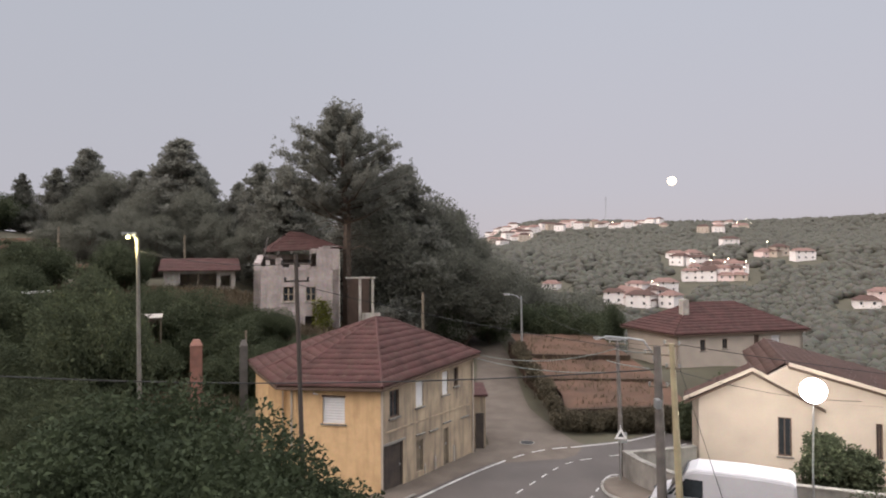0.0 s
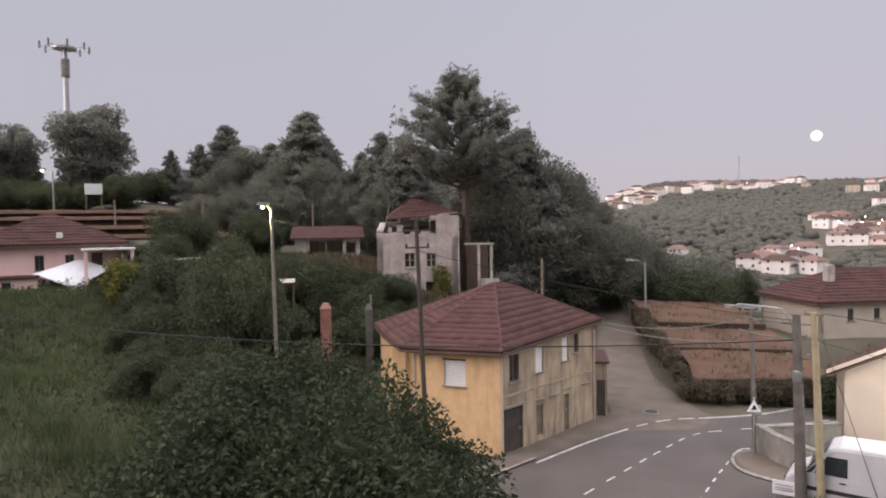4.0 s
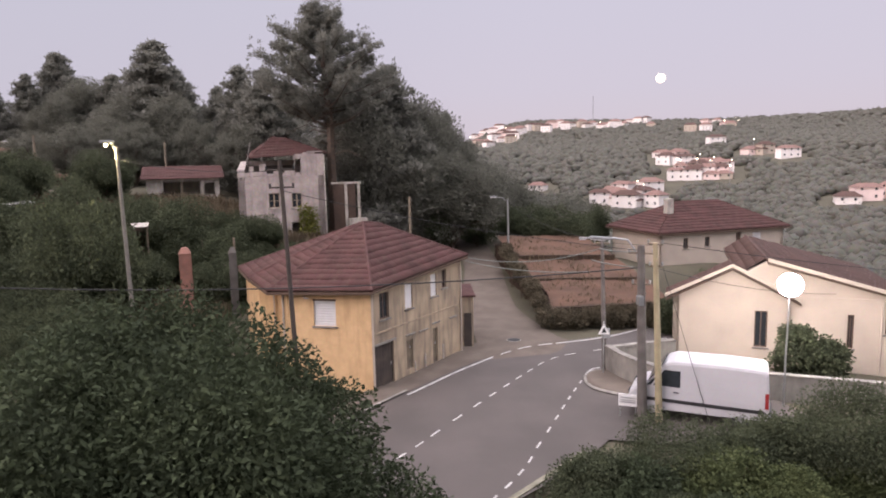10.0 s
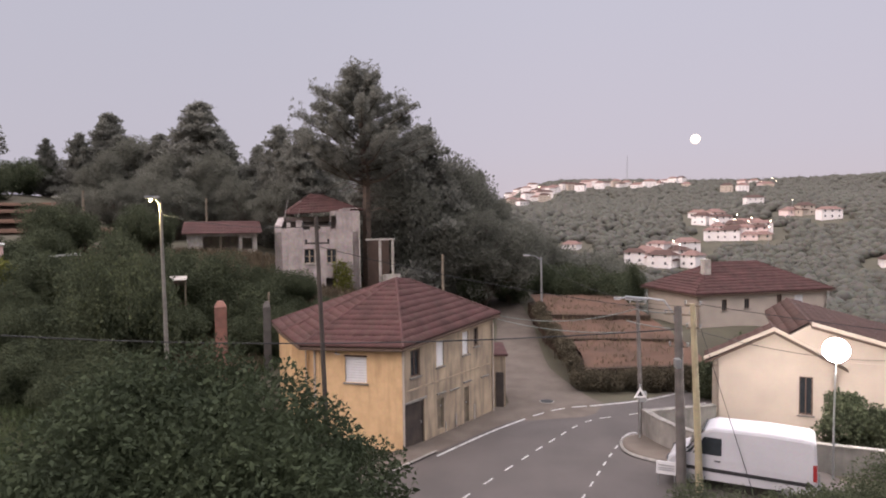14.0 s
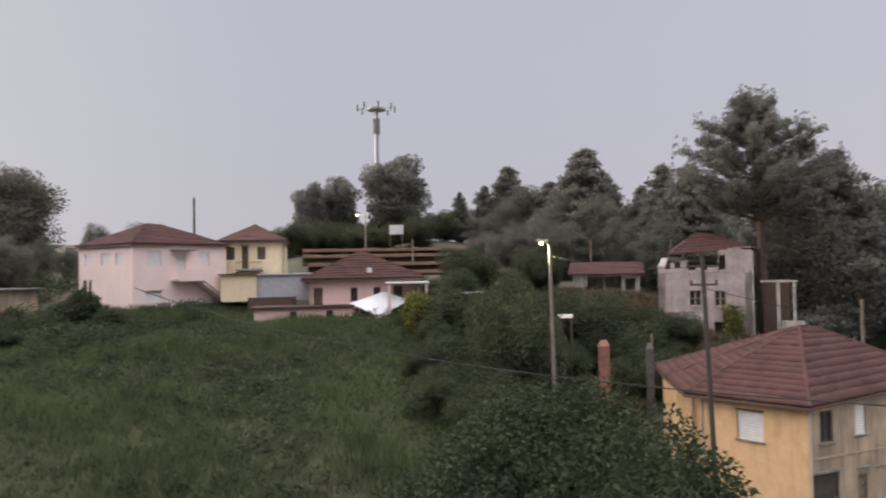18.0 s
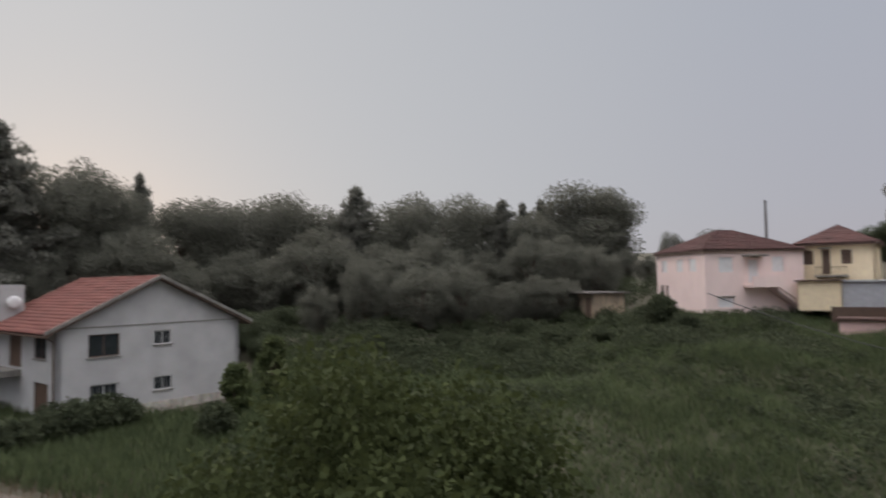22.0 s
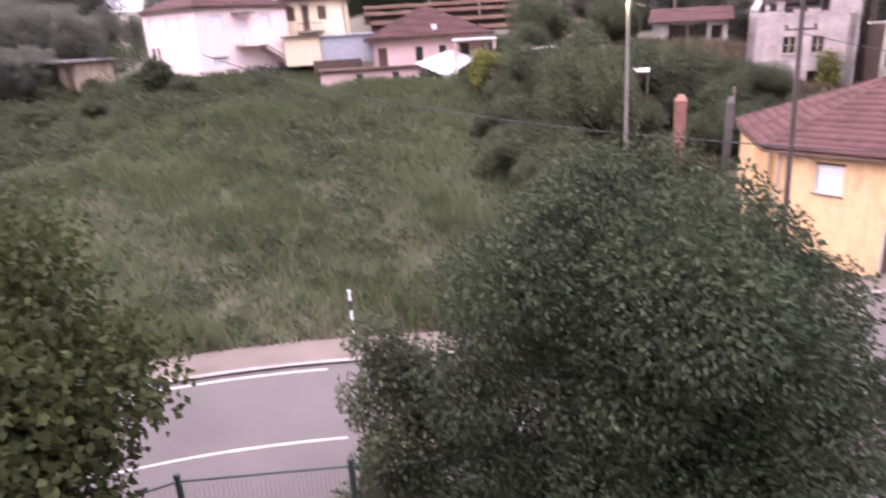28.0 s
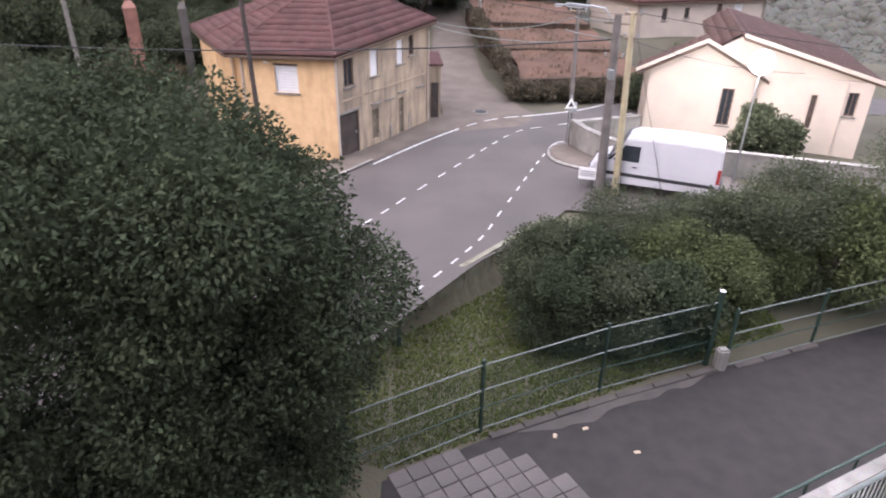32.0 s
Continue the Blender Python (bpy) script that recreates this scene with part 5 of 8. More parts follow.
m = wall_frame(g0, g1)


def barge(house, a, b, y, mat, m):
    """A sloping verge board from a to b (along, height) at the depth y of a wall."""
    bm = bmesh.new()
    q = [bm.verts.new((x, yy, z + dz)) for yy in (y - 0.04, y + 0.04) for (x, z), dz in ((a, 0), (b, 0), (b, 0.17), (a, 0.17))]
    for fc in ((0, 1, 2, 3), (7, 6, 5, 4), (0, 4, 5, 1), (1, 5, 6, 2), (2, 6, 7, 3), (3, 7, 4, 0)):
        bm.faces.new([q[i] for i in fc])
    part("barge_board", bm, mat, house, "pale barge board", at=m)


for a, b, y in (((-0.4, 3.3), (2.65, 4.87), -0.32), ((2.65, 4.87), (5.7, 3.3), -0.32), ((4.2, 5.16), (Lg + 0.42, 3.42), -0.09)):
    barge(gh, a, b, y, M["cream"], m)
part("side_wall", wall_panel(on(3.2, 9), on(3.2, 1.6), 3.5, 4.4, [], 0.3), M["cream"], gh)
part("downpipe", tube([(9.0, 0.0, 0), (9.0, 0.0, 3.4)], 0.05, 8), M["cream"], gh, at=m)

# long house behind it
h0, h1 = (19.4, 51.4), (31.2, 54.6)
hu = (Vector(h1) - Vector(h0)).normalized()
hv = Vector((-hu.y, hu.x)) * 7.2
h2, h3 = (h1[0] + hv.x, h1[1] + hv.y), (h0[0] + hv.x, h0[1] + hv.y)
hh = simple_house("long_house", [h0, h1, h2, h3], -0.4, 4.13, [M["cream"]] * 4, {0: [("glass", 2.1, 2.6, 2.7, 3.6), ("glass", 4.2, 4.7, 2.8, 3.6), ("door", 7.3, 7.8, 1.8, 3.8), ("shutter", 9.0, 9.9, 2.6, 3.7)]}, "long cream house with hipped brown roof")
e, planes = auto_hip([h0, h1, h2, h3], 4.15, 6.3, 0.5, 2.3)
roof(hh, planes, M["tile_old"], [[planes[1][3], planes[1][2]]], "hipped roof of dull red tiles")
part("chimney", box(2.0, 2.6, 2.0, 2.6, 4.8, 6.7, 0.03), M["stone"], hh, at=wall_frame(h0, h1))

# ---- street things ----
def lamp_light(name, at, power, col, radius=0.1):
    d = bpy.data.lights.new(name, "POINT")
    d.energy, d.color, d.shadow_soft_size = power, col, radius
    o = new(name, d)
    o.location = at
    return o


def pole_lamp(name, foot, top, reach, mat, label, lit=0.0, col=(1.0, 0.86, 0.45), r0=0.11, r1=0.07, arms=()):
    """A street lamp on a pole: pole, arm and lamp head with its lens."""
    t = thing(name, pose(*foot), label, "street lamp")
    h = top[2] - foot[2]
    lx, ly = top[0] - foot[0], top[1] - foot[1]
    part("pole", tube([(0, 0, -0.3), (lx * 0.5, ly * 0.5, h * 0.5), (lx, ly, h)], [r0, (r0 + r1) / 2, r1], 10), mat, t)
    rx, ry = reach
    part("arm", tube([(lx, ly, h - 0.25), (lx + rx * 0.4, ly + ry * 0.4, h + 0.12), (lx + rx, ly + ry, h + 0.18)], 0.03, 8), M["metal"], t)
    hd = box(-0.32, 0.32, -0.11, 0.11, 0.0, 0.12, 0.04)
    head = part("lamp_head", hd, M["metal"], t, at=Matrix.Translation((lx + rx, ly + ry, h + 0.16)) @ Matrix.Rotation(math.atan2(ry, rx), 4, "Z"))
    if lit:
        lb = bmesh.new()
        bmesh.ops.create_uvsphere(lb, u_segments=12, v_segments=8, radius=0.07)
        part("bulb", lb, glowing("lamp_bulb", col, lit), head, "glowing yellow bulb", at=Matrix.Translation((0.05, 0, -0.10)), smooth=True)
    else:
        part("lens", box(-0.26, 0.26, -0.085, 0.085, -0.05, -0.004, 0.02), M["white_paint"], head)
    return t, (foot[0] + lx + rx, foot[1] + ly + ry, foot[2] + h + 0.02)


t, p = pole_lamp("street_lamp", (-13.35, 30.15, gz(-13.35, 30.15)), (-13.5, 30.2, 11.2), (-0.3, -0.2), M["pole_light"], "tall concrete street lamp with lit yellow head in the scrub", 14)
lamp_light("street_light", (p[0], p[1], p[2] - 0.35), 220, (1.0, 0.85, 0.40))
x, y = spot_xy(-40.1, 75)
t, p = pole_lamp("street_lamp", (x, y, gz(x, y)), (x, y, 16.2), (-0.7, -0.5), M["concrete"], "distant street lamp with lit yellow head on the hill", 40)
lamp_light("street_light", (p[0], p[1], p[2] - 0.12), 120, (1.0, 0.85, 0.45))
pole_lamp("street_lamp", (7.5, 54.5, gz(7.5, 54.5)), (7.45, 54.5, 7.0), (-1.2, 0.1), M["metal"], "unlit street lamp at the top of the terraces")

# bright lamp in the yard of the cream house
bl = thing("yard_lamp", pose(14.58, 24.92, gz(14.58, 24.92) - 0.2), "slim white lamp post with dazzling globe", "lamp post")
part("pole", tube([(0, 0, -0.2), (0.0, 0, 2.5), (0.05, 0, 5.0)], [0.045, 0.038, 0.032], 10), M["metal"], bl)
part("collar", tube([(0.05, 0, 4.9), (0.05, 0, 5.05)], [0.07, 0.12], 10), M["metal"], bl)
bm = bmesh.new()
bmesh.ops.create_uvsphere(bm, u_segments=24, v_segments=12, radius=0.46)
part("globe", bm, glowing("lit_globe", (1.0, 0.94, 0.85), 115), bl, "glowing white globe", at=Matrix.Translation((0.05, 0, 5.3)), smooth=True)


def plain_pole(name, foot, top, r, mat, label, arms=(), arm_mat="wood_pole", cup="metal"):
    t = thing(name, pose(*foot), label, "utility pole")
    d = Vector(top) - Vector(foot)
    part("pole", tube([(0, 0, -0.4), tuple(d * 0.5), tuple(d)], [r * 1.15, r, r * 0.8], 10), mat, t)
    for z, a, L in arms:
        q = d * (z / d.z)
        ux, uy = math.cos(radians(a)), math.sin(radians(a))
        arm = part("crossarm", tube([(q.x - ux * L, q.y - uy * L, z), (q.x + ux * L, q.y + uy * L, z)], 0.04, 6), M[arm_mat], t)
        for s in (-0.9, 0.9):
            part("insulator", tube([(q.x + ux * L * s, q.y + uy * L * s, z), (q.x + ux * L * s, q.y + uy * L * s, z + 0.16)], [0.035, 0.05], 8), M[cup], arm)
    return t


dark = plain_pole("utility_pole", (8.5, 24.1, 0), (8.6, 24.9, 6.8), 0.17, M["pole_grey"], "thick weathered grey utility pole beside the van", [(6.5, 150, 0.5), (5.3, 160, 0.35)])
part("junction_box", box(-0.25, -0.05, -0.1, 0.25, 4.6, 4.95, 0.02), M["metal"], dark)
yp = plain_pole("utility_pole", (9.1, 23.9, 0), (8.87, 24.1, 7.0), 0.12, M["wood_lamplit"], "slim yellowish wooden utility pole, lamplight in its colour", [(6.95, 140, 0.3), (6.1, 150, 0.25)])
mp_ = plain_pole("utility_pole", (8.72, 30.05, 0), (8.85, 31.2, 6.4), 0.10, M["pole_grey"], "slender grey pole at the road corner", [(6.1, 150, 0.4)])
part("meter_box", box(-0.2, 0.2, -0.16, -0.08, 1.7, 2.2, 0.03), M["metal"], mp_)
lamp2 = part("lamp_head", box(-0.20, 0.20, -0.12, 0.12, 0.0, 0.09, 0.03), M["metal"], mp_, "small unlit lamp head", at=pose(-0.75, 1.35, 6.3, 0, 0, -12))
part("lens", box(-0.16, 0.12, -0.09, 0.09, -0.03, -0.004, 0.01), M["white_paint"], lamp2)
part("bracket_arm", tube([(0.22, 1.15, 5.7), (0.1, 1.2, 6.2), (-0.15, 1.25, 6.34), (-0.6, 1.33, 6.36)], 0.028, 8), M["metal"], mp_)
part("bracket_arm", tube([(0.1, 0.8, 5.7), (-0.05, 0.92, 6.55), (-0.35, 1.02, 7.0), (-0.95, 1.2, 7.08)], 0.035, 8), M["metal"], dark, "curved lamp arm")
lamp3 = part("lamp_head", box(-0.45, 0.45, -0.17, 0.17, 0.0, 0.10, 0.045), M["metal"], dark, "wide flat unlit lamp head", at=pose(-1.35, 1.3, 7.02, 0, 4, -14))
part("lens", box(-0.4, 0.2, -0.13, 0.13, -0.03, -0.004, 0.01), M["white_paint"], lamp3)
sg = thing("warning_sign", pose(8.52, 29.55, 0), "triangular road warning sign on a post", "road sign")
part("post", tube([(0, 0.05, -0.2), (0, 0.05, 2.6)], 0.035, 8), M["metal"], sg)
bm = bmesh.new()
tr = [bm.verts.new((x, 0, z)) for x, z in ((-0.28, 2.0), (0.28, 2.0), (0, 2.5))]
f = bm.faces.new(tr)
r = bmesh.ops.extrude_face_region(bm, geom=[f])
for q in [g for g in r["geom"] if isinstance(g, bmesh.types.BMVert)]:
    q.co.y += 0.02
pt_ = part("plate", bm, M["white_paint"], sg, "pale triangular plate")
bm = bmesh.new()
f = bm.faces.new([bm.verts.new((x, -0.006, z)) for x, z in ((-0.13, 2.08), (0.13, 2.08), (0, 2.33))])
part("symbol", bm, M["black"], pt_, "dark warning symbol")
mx_, my_ = 62 * math.sin(radians(-54.2)), 62 * math.cos(radians(-54.2))
plain_pole("utility_pole", (mx_, my_, 8.0), (mx_, my_, EYE[2] + 62 * math.tan(radians(6.0))), 0.11, M["wood_dark"], "dark pole rising behind the two hillside houses")
plain_pole("utility_pole", (-5.16, 26.4, gz(-5.16, 26.4)), (-5.47, 26.35, 10.4), 0.095, M["wood_dark"], "tall dark wooden utility pole before the ochre house", [(10.0, 20, 0.6), (9.3, 20, 0.5)], "wood_dark", "black")
cp = thing("street_lamp", pose(-12.26, -9.48, gz(-12.26, -9.48)), "grey concrete pole with lit yellow lamp beside the road", "street lamp")
zt = 12.3 - gz(-12.26, -9.48)
pl = bmesh.new()
for zz0, zz1, w0, w1 in ((-0.4, zt, 0.155, 0.105),):
    vs = [pl.verts.new((sx * w, sy * w * 0.8, zz)) for zz, w in ((zz0, w0), (zz1, w1)) for sx, sy in ((-1, -1), (1, -1), (1, 1), (-1, 1))]
    for fc in ((3, 2, 1, 0), (4, 5, 6, 7), (0, 1, 5, 4), (1, 2, 6, 5), (2, 3, 7, 6), (3, 0, 4, 7)):
        pl.faces.new([vs[i] for i in fc])
bmesh.ops.bevel(pl, geom=pl.edges[:], offset=0.02, segments=2, affect="EDGES")
part("pole", pl, M["pole_light"], cp)
part("conduit", tube([(0.16, 0.08, 0.2), (0.13, 0.08, zt - 0.3)], 0.02, 6), M["metal"], cp, "thin metal conduit")
part("arm", tube([(0, 0, zt - 0.35), (-0.4, 0.12, zt + 0.02), (-1.1, 0.33, zt + 0.12)], 0.03, 8), M["metal"], cp)
ch = part("lamp_head", box(-0.36, 0.36, -0.12, 0.12, 0.0, 0.12, 0.04), M["metal"], cp, at=Matrix.Translation((-1.3, 0.39, zt + 0.08)) @ Matrix.Rotation(math.atan2(0.3, -1.0), 4, "Z"))
lb = bmesh.new()
bmesh.ops.create_uvsphere(lb, u_segments=16, v_segments=8, radius=0.11)
for q in lb.verts:
    q.co.x *= 1.5
    q.co.z *= 0.55
part("bulb", lb, glowing("lamp_bulb", (1.0, 0.80, 0.30), 5), ch, "glowing yellow lamp", at=Matrix.Translation((0.05, 0, -0.06)), smooth=True)
lamp_light("street_light", (-13.56, -9.09, 12.05), 25, (1.0, 0.85, 0.40))
for az, D, top in ((-32.4, 58, 9.6), (-20.6, 62, 12.4), (-29.5, 62, 13.0), (-36.0, 66, 13.0), (-0.8, 44, 7.9)):
    x, y = spot_xy(az, D)
    plain_pole("utility_pole", (x, y, gz(x, y)), (x, y, top), 0.10, M["wood_pole"], "thin weathered wooden pole on the slope")


def cable(a, b, sag, r=0.012, label="thin black overhead cable between poles", mat="black"):
    a, b = Vector(a), Vector(b)
    pts = [a.lerp(b, t) - Vector((0, 0, sag * 4 * t * (1 - t))) for t in (k / 24 for k in range(25))]
    o = part("overhead_cable", tube(pts, r, 5), M[mat])
    return tagged(o, label, "cable")


cable((8.7, 24.8, 5.95), (-46.1, 28.1, 9.0), 1.79, 0.026, "thick black overhead cable across the meadow")
cable((8.7, 24.8, 6.6), (-5.45, 26.35, 9.2), 0.25)
# these cables get a pale steel colour to imitate lamp light on them
pale = "thick cable with lamp light painted on as pale colour"
cable((8.4, 24.95, 6.55), (8.75, 31.1, 5.85), 0.06, 0.03, pale, "pale_metal")
cable((8.3, 24.9, 5.95), (8.3, 31.0, 5.32), 0.05, 0.026, pale, "pale_metal")
cable((8.3, 24.9, 5.90), (2.4, 34.6, 4.9), 0.35, 0.022, pale, "pale_metal")
cable((8.75, 31.1, 5.85), (2.4, 34.7, 5.1), 0.45, 0.022, pale, "pale_metal")
cable((9.0, 24.1, 6.9), (8.85, 31.2, 6.2), 0.05, 0.012)
cable((9.0, 24.1, 6.0), (20.0, 29.5, 3.6), 0.3)
cable((8.85, 31.2, 6.2), (7.45, 54.5, 6.8), 0.5)
cable((-5.46, 26.35, 10.0), (-13.35, 30.15, 10.6), 0.25)
cable((9.0, 24.1, 7.0), (26, 12, 6.5), 0.4)
cable((9.1, 24.0, 6.2), (10.8, 23.2, 0.05), 0.0, 0.012, "thin guy wire running to the ground")

# gable-fronted concrete pillars in the scrub
for (x, y), z1, w, mat, lab, nm in (((-12.15, 33.9), 6.05, 0.30, "brick", "terracotta-red square pillar standing alone", "brick_pillar"), ((-10.2, 35.6), 5.8, 0.20, "pole_grey", "grey weathered pillar standing alone", "stone_pillar")):
    z0 = gz(x, y)
    t = thing(nm, pose(x, y, z0, 0, 0, 20), lab, "pillar")
    bm = box(-w, w, -w, w, -0.3, z1 - z0 - 0.25, 0.03)
    part("shaft", bm, M[mat], t)
    bm = bmesh.new()
    bmesh.ops.create_cone(bm, cap_ends=True, segments=4, radius1=w * 1.45, radius2=w * 0.7, depth=0.3)
    bmesh.ops.rotate(bm, cent=(0, 0, 0), matrix=Matrix.Rotation(radians(45), 3, "Z"), verts=bm.verts)
    part("cap", bm, M[mat], t, at=Matrix.Translation((0, 0, z1 - z0 - 0.1)))
x, y = -10.15, 35.7
plain_pole("utility_pole", (x - 0.1, y + 0.5, gz(x, y)), (x - 0.1, y + 0.5, 6.3), 0.07, M["wood_pole"], "thin grey post behind the stone pillar")

# marker post at the meadow edge
x, y = -13.9, 12.0
mk = thing("marker_post", pose(x, y, gz(x, y)), "slim black and white banded marker post", "post")
for k in range(7):
    part("band", tube([(0, 0, -0.1 + k * 0.32), (0, 0, 0.22 + k * 0.32)], 0.045, 10), M["white_paint"] if k % 2 == 0 else M["green_metal"], mk)

# telecom mast on the hill
x, y = spot_xy(-39.0, 112)
tw = thing("telecom_mast", pose(x, y, gz(x, y)), "tall slim telecom mast with ring of antennas", "mast")
zt = EYE[2] + 112 * math.tan(radians(13.6)) - gz(x, y)
part("shaft", tube([(0, 0, -0.5), (0, 0, zt)], [0.55, 0.3], 12), M["metal"], tw)
part("platform", tube([(0, 0, zt - 0.15), (0, 0, zt + 0.15)], 1.6, 16), M["metal"], tw)
for k in range(8):
    a = k * math.pi / 4
    part("antenna", box(-0.12, 0.12, -0.1, 0.1, -0.5, 0.6, 0.03), M["concrete"], tw, at=Matrix.Translation((3.2 * math.cos(a), 3.2 * math.sin(a), zt + 0.1)))
    part("arm", tube([(0.5 * math.cos(a), 0.5 * math.sin(a), zt), (3.2 * math.cos(a), 3.2 * math.sin(a), zt)], 0.06, 5), M["metal"], tw)
part("equipment", tube([(0, 0, zt - 4.2), (0, 0, zt - 1.6)], 0.6, 10), M["concrete"], tw, "antenna drum below the platform")
part("whip", tube([(0, 0, zt), (0, 0, zt + 1.6)], 0.05, 5), M["metal"], tw)

# made-up sheet and posts standing in for a roundish white object
wb = thing("hoarding", pose(-45.6, 59.6, gz(-45.6, 59.6), 0, 0, 38), "white sheet on posts in place of a round white object on the hill terraces", "hoarding")
hb_ = 13.85 - gz(-45.6, 59.6)
part("sheet", box(-0.8, 0.8, -0.04, 0.04, hb_ + 0.1, hb_ + 1.2, 0.02), M["white_paint"], wb)
for s in (-0.7, 0.7):
    part("post", tube([(s, 0.08, -0.3), (s, 0.08, hb_ + 1.1)], 0.05, 6), M["wood_pole"], wb)
# retaining walls along the road corner and by the lawn
def run_wall(name, pts, mat, label, thick=0.25, cap=True):
    """A low wall along points (x, y, foot, top)."""
    t = thing(name, Matrix(), label, "wall")
    for a, b in zip(pts, pts[1:]):
        part("wall", wall_panel(a[:2], b[:2], min(a[2], b[2]), min(a[3], b[3]), [], thick, a[3], b[3]), M[mat], t)
        if cap:
            m = wall_frame(a[:2], b[:2])
            Lw = math.hypot(b[0] - a[0], b[1] - a[1])
            bm = box(0, Lw, -0.04, thick + 0.04, 0, 0.08, 0.01)
            for q in bm.verts:
                q.co.z += a[3] + (b[3] - a[3]) * q.co.x / Lw
            part("coping", bm, M["concrete"], t, at=m)
    return t


run_wall("corner_wall", [(8.75, 30.1, -0.3, 1.25), (9.0, 29.0, -0.3, 1.2), (9.5, 27.9, -0.3, 1.15), (10.2, 27.0, -0.3, 1.1), (12.0, 27.2, -0.3, 1.05)], "concrete", "curved concrete wall at the road corner")
run_wall("corner_wall", [(8.75, 30.1, -0.3, 1.2), (12.4, 31.0, -0.3, 1.2)][::-1], "concrete", "low concrete wall beside the cream house")
run_wall("yard_wall", [(14.4, 25.9, -0.3, 1.1), (24.0, 22.2, -0.5, 1.0)][::-1], "concrete", "grey concrete yard wall behind the lamp")
run_wall("lawn_wall", [(-5.12, 12.75, -1.3, 0.5), (-2.32, 14.7, -1.3, 0.25), (-0.22, 16.42, -1.4, 0.06), (2.18, 18.3, -1.4, 0.03), (5.4, 21.5, -1.4, 0.03)][::-1], "mossy", "stained mossy concrete wall between road and lawn", 0.2, cap=False)
gwp = run_wall("roadside_wall", [(-33.4, -20.1, 2.3, 4.0), (-38.8, -26.2, 2.4, 4.5), (-47.9, -36.9, 2.4, 4.8)][::-1], "concrete", "low grey garden wall along the footpath")
for x, y in ((-33.4, -20.1), (-38.0, -25.3), (-39.9, -27.5), (-42.6, -30.7)):
    part("pier", box(-0.22, 0.22, -0.22, 0.22, 1.8, 4.9, 0.03), M["concrete"], gwp, at=pose(x, y, 0, 0, 0, 50))


# mesh panel fences
def mesh_fence(name, posts, h, mat, pale, label, gap=0.075, wire=0.003):
    """Green welded-mesh panels with folded wires between posts (x, y, foot)."""
    t = thing(name, Matrix(), label, "fence")
    for x, y, z in posts:
        p = part("post", box(-0.04, 0.04, -0.04, 0.04, -0.2, h + 0.08, 0.008), M["green_metal"], t, at=pose(x, y, z, 0, 0, 30))
        part("cap", box(-0.045, 0.045, -0.045, 0.045, h + 0.08, h + 0.11, 0.01), M["green_metal"], p)
    for a, b in zip(posts, posts[1:]):
        a, b = Vector(a), Vector(b)
        d = b - a
        n = Vector((d.y, -d.x, 0)).normalized()
        panel = bmesh.new()
        k = int(d.length / gap)
        for i in range(1, k):
            p = a + d * (i / k)
            tube([p + Vector((0, 0, 0.05)), p + Vector((0, 0, h))], wire, 3, panel, False)
        pn = tagged(part("panel", panel, M["green_metal"], t), kind="stuff")
        for j, z in enumerate((0.06, 0.36 * h, 0.62 * h, h - 0.02)):
            o = n * 0.02
            part("fold", tube([a + o + Vector((0, 0, z)), b + o + Vector((0, 0, z))], 0.02, 6), M[pale] if j in (0, 2, 3) else M[mat], pn)
    return t


mesh_fence("mesh_fence", [(-2.3, 9.9, -1.05), (-1.1, 10.45, -1.05), (2.05, 11.95, -1.05), (5.4, 13.25, -1.05), (8.75, 14.25, -1.05)], 2.0, "green_metal", "pale_metal", "green wire mesh fence between yard and lawn", 0.05, 0.006)
mesh_fence("mesh_fence", [(9.2, 14.0, -1.05), (12.3, 14.9, -1.05), (15.5, 15.8, -1.05)], 1.8, "green_metal", "pale_metal", "green wire mesh fence at the end of the yard")
mesh_fence("mesh_fence", [(-9.55, 3.05, 1.25), (-9.25, 3.9, 1.2), (-7.4, 6.0, 1.0), (-5.5, 8.1, 0.75), (-3.6, 10.3, 0.4)], 2.2, "green_metal", "green_metal", "dark green wire mesh fence along the road")
ft = thing("gate_post", pose(0.15, 15.62, -1.2), "dark green gate post by the mossy wall", "post")
part("post", box(-0.07, 0.07, -0.07, 0.07, -0.1, 1.5, 0.01), M["green_metal"], ft)
part("cap", box(-0.08, 0.08, -0.08, 0.08, 1.5, 1.54, 0.01), M["green_metal"], ft)
gp = thing("gate_post", pose(8.75, 14.2, -1.06), "green gate post with white cap at the fence corner", "post")
part("post", box(-0.06, 0.06, -0.06, 0.06, -0.1, 2.35, 0.01), M["green_metal"], gp)
part("cap", box(-0.065, 0.065, -0.065, 0.065, 2.35, 2.39, 0.012), M["white_paint"], gp, "white cap")
st = thing("concrete_stub", pose(8.95, 13.85, -1.06), "short weathered concrete stub at the fence corner", "bollard")
part("stub", box(-0.16, 0.16, -0.14, 0.14, -0.1, 0.75, 0.05), M["concrete"], st)

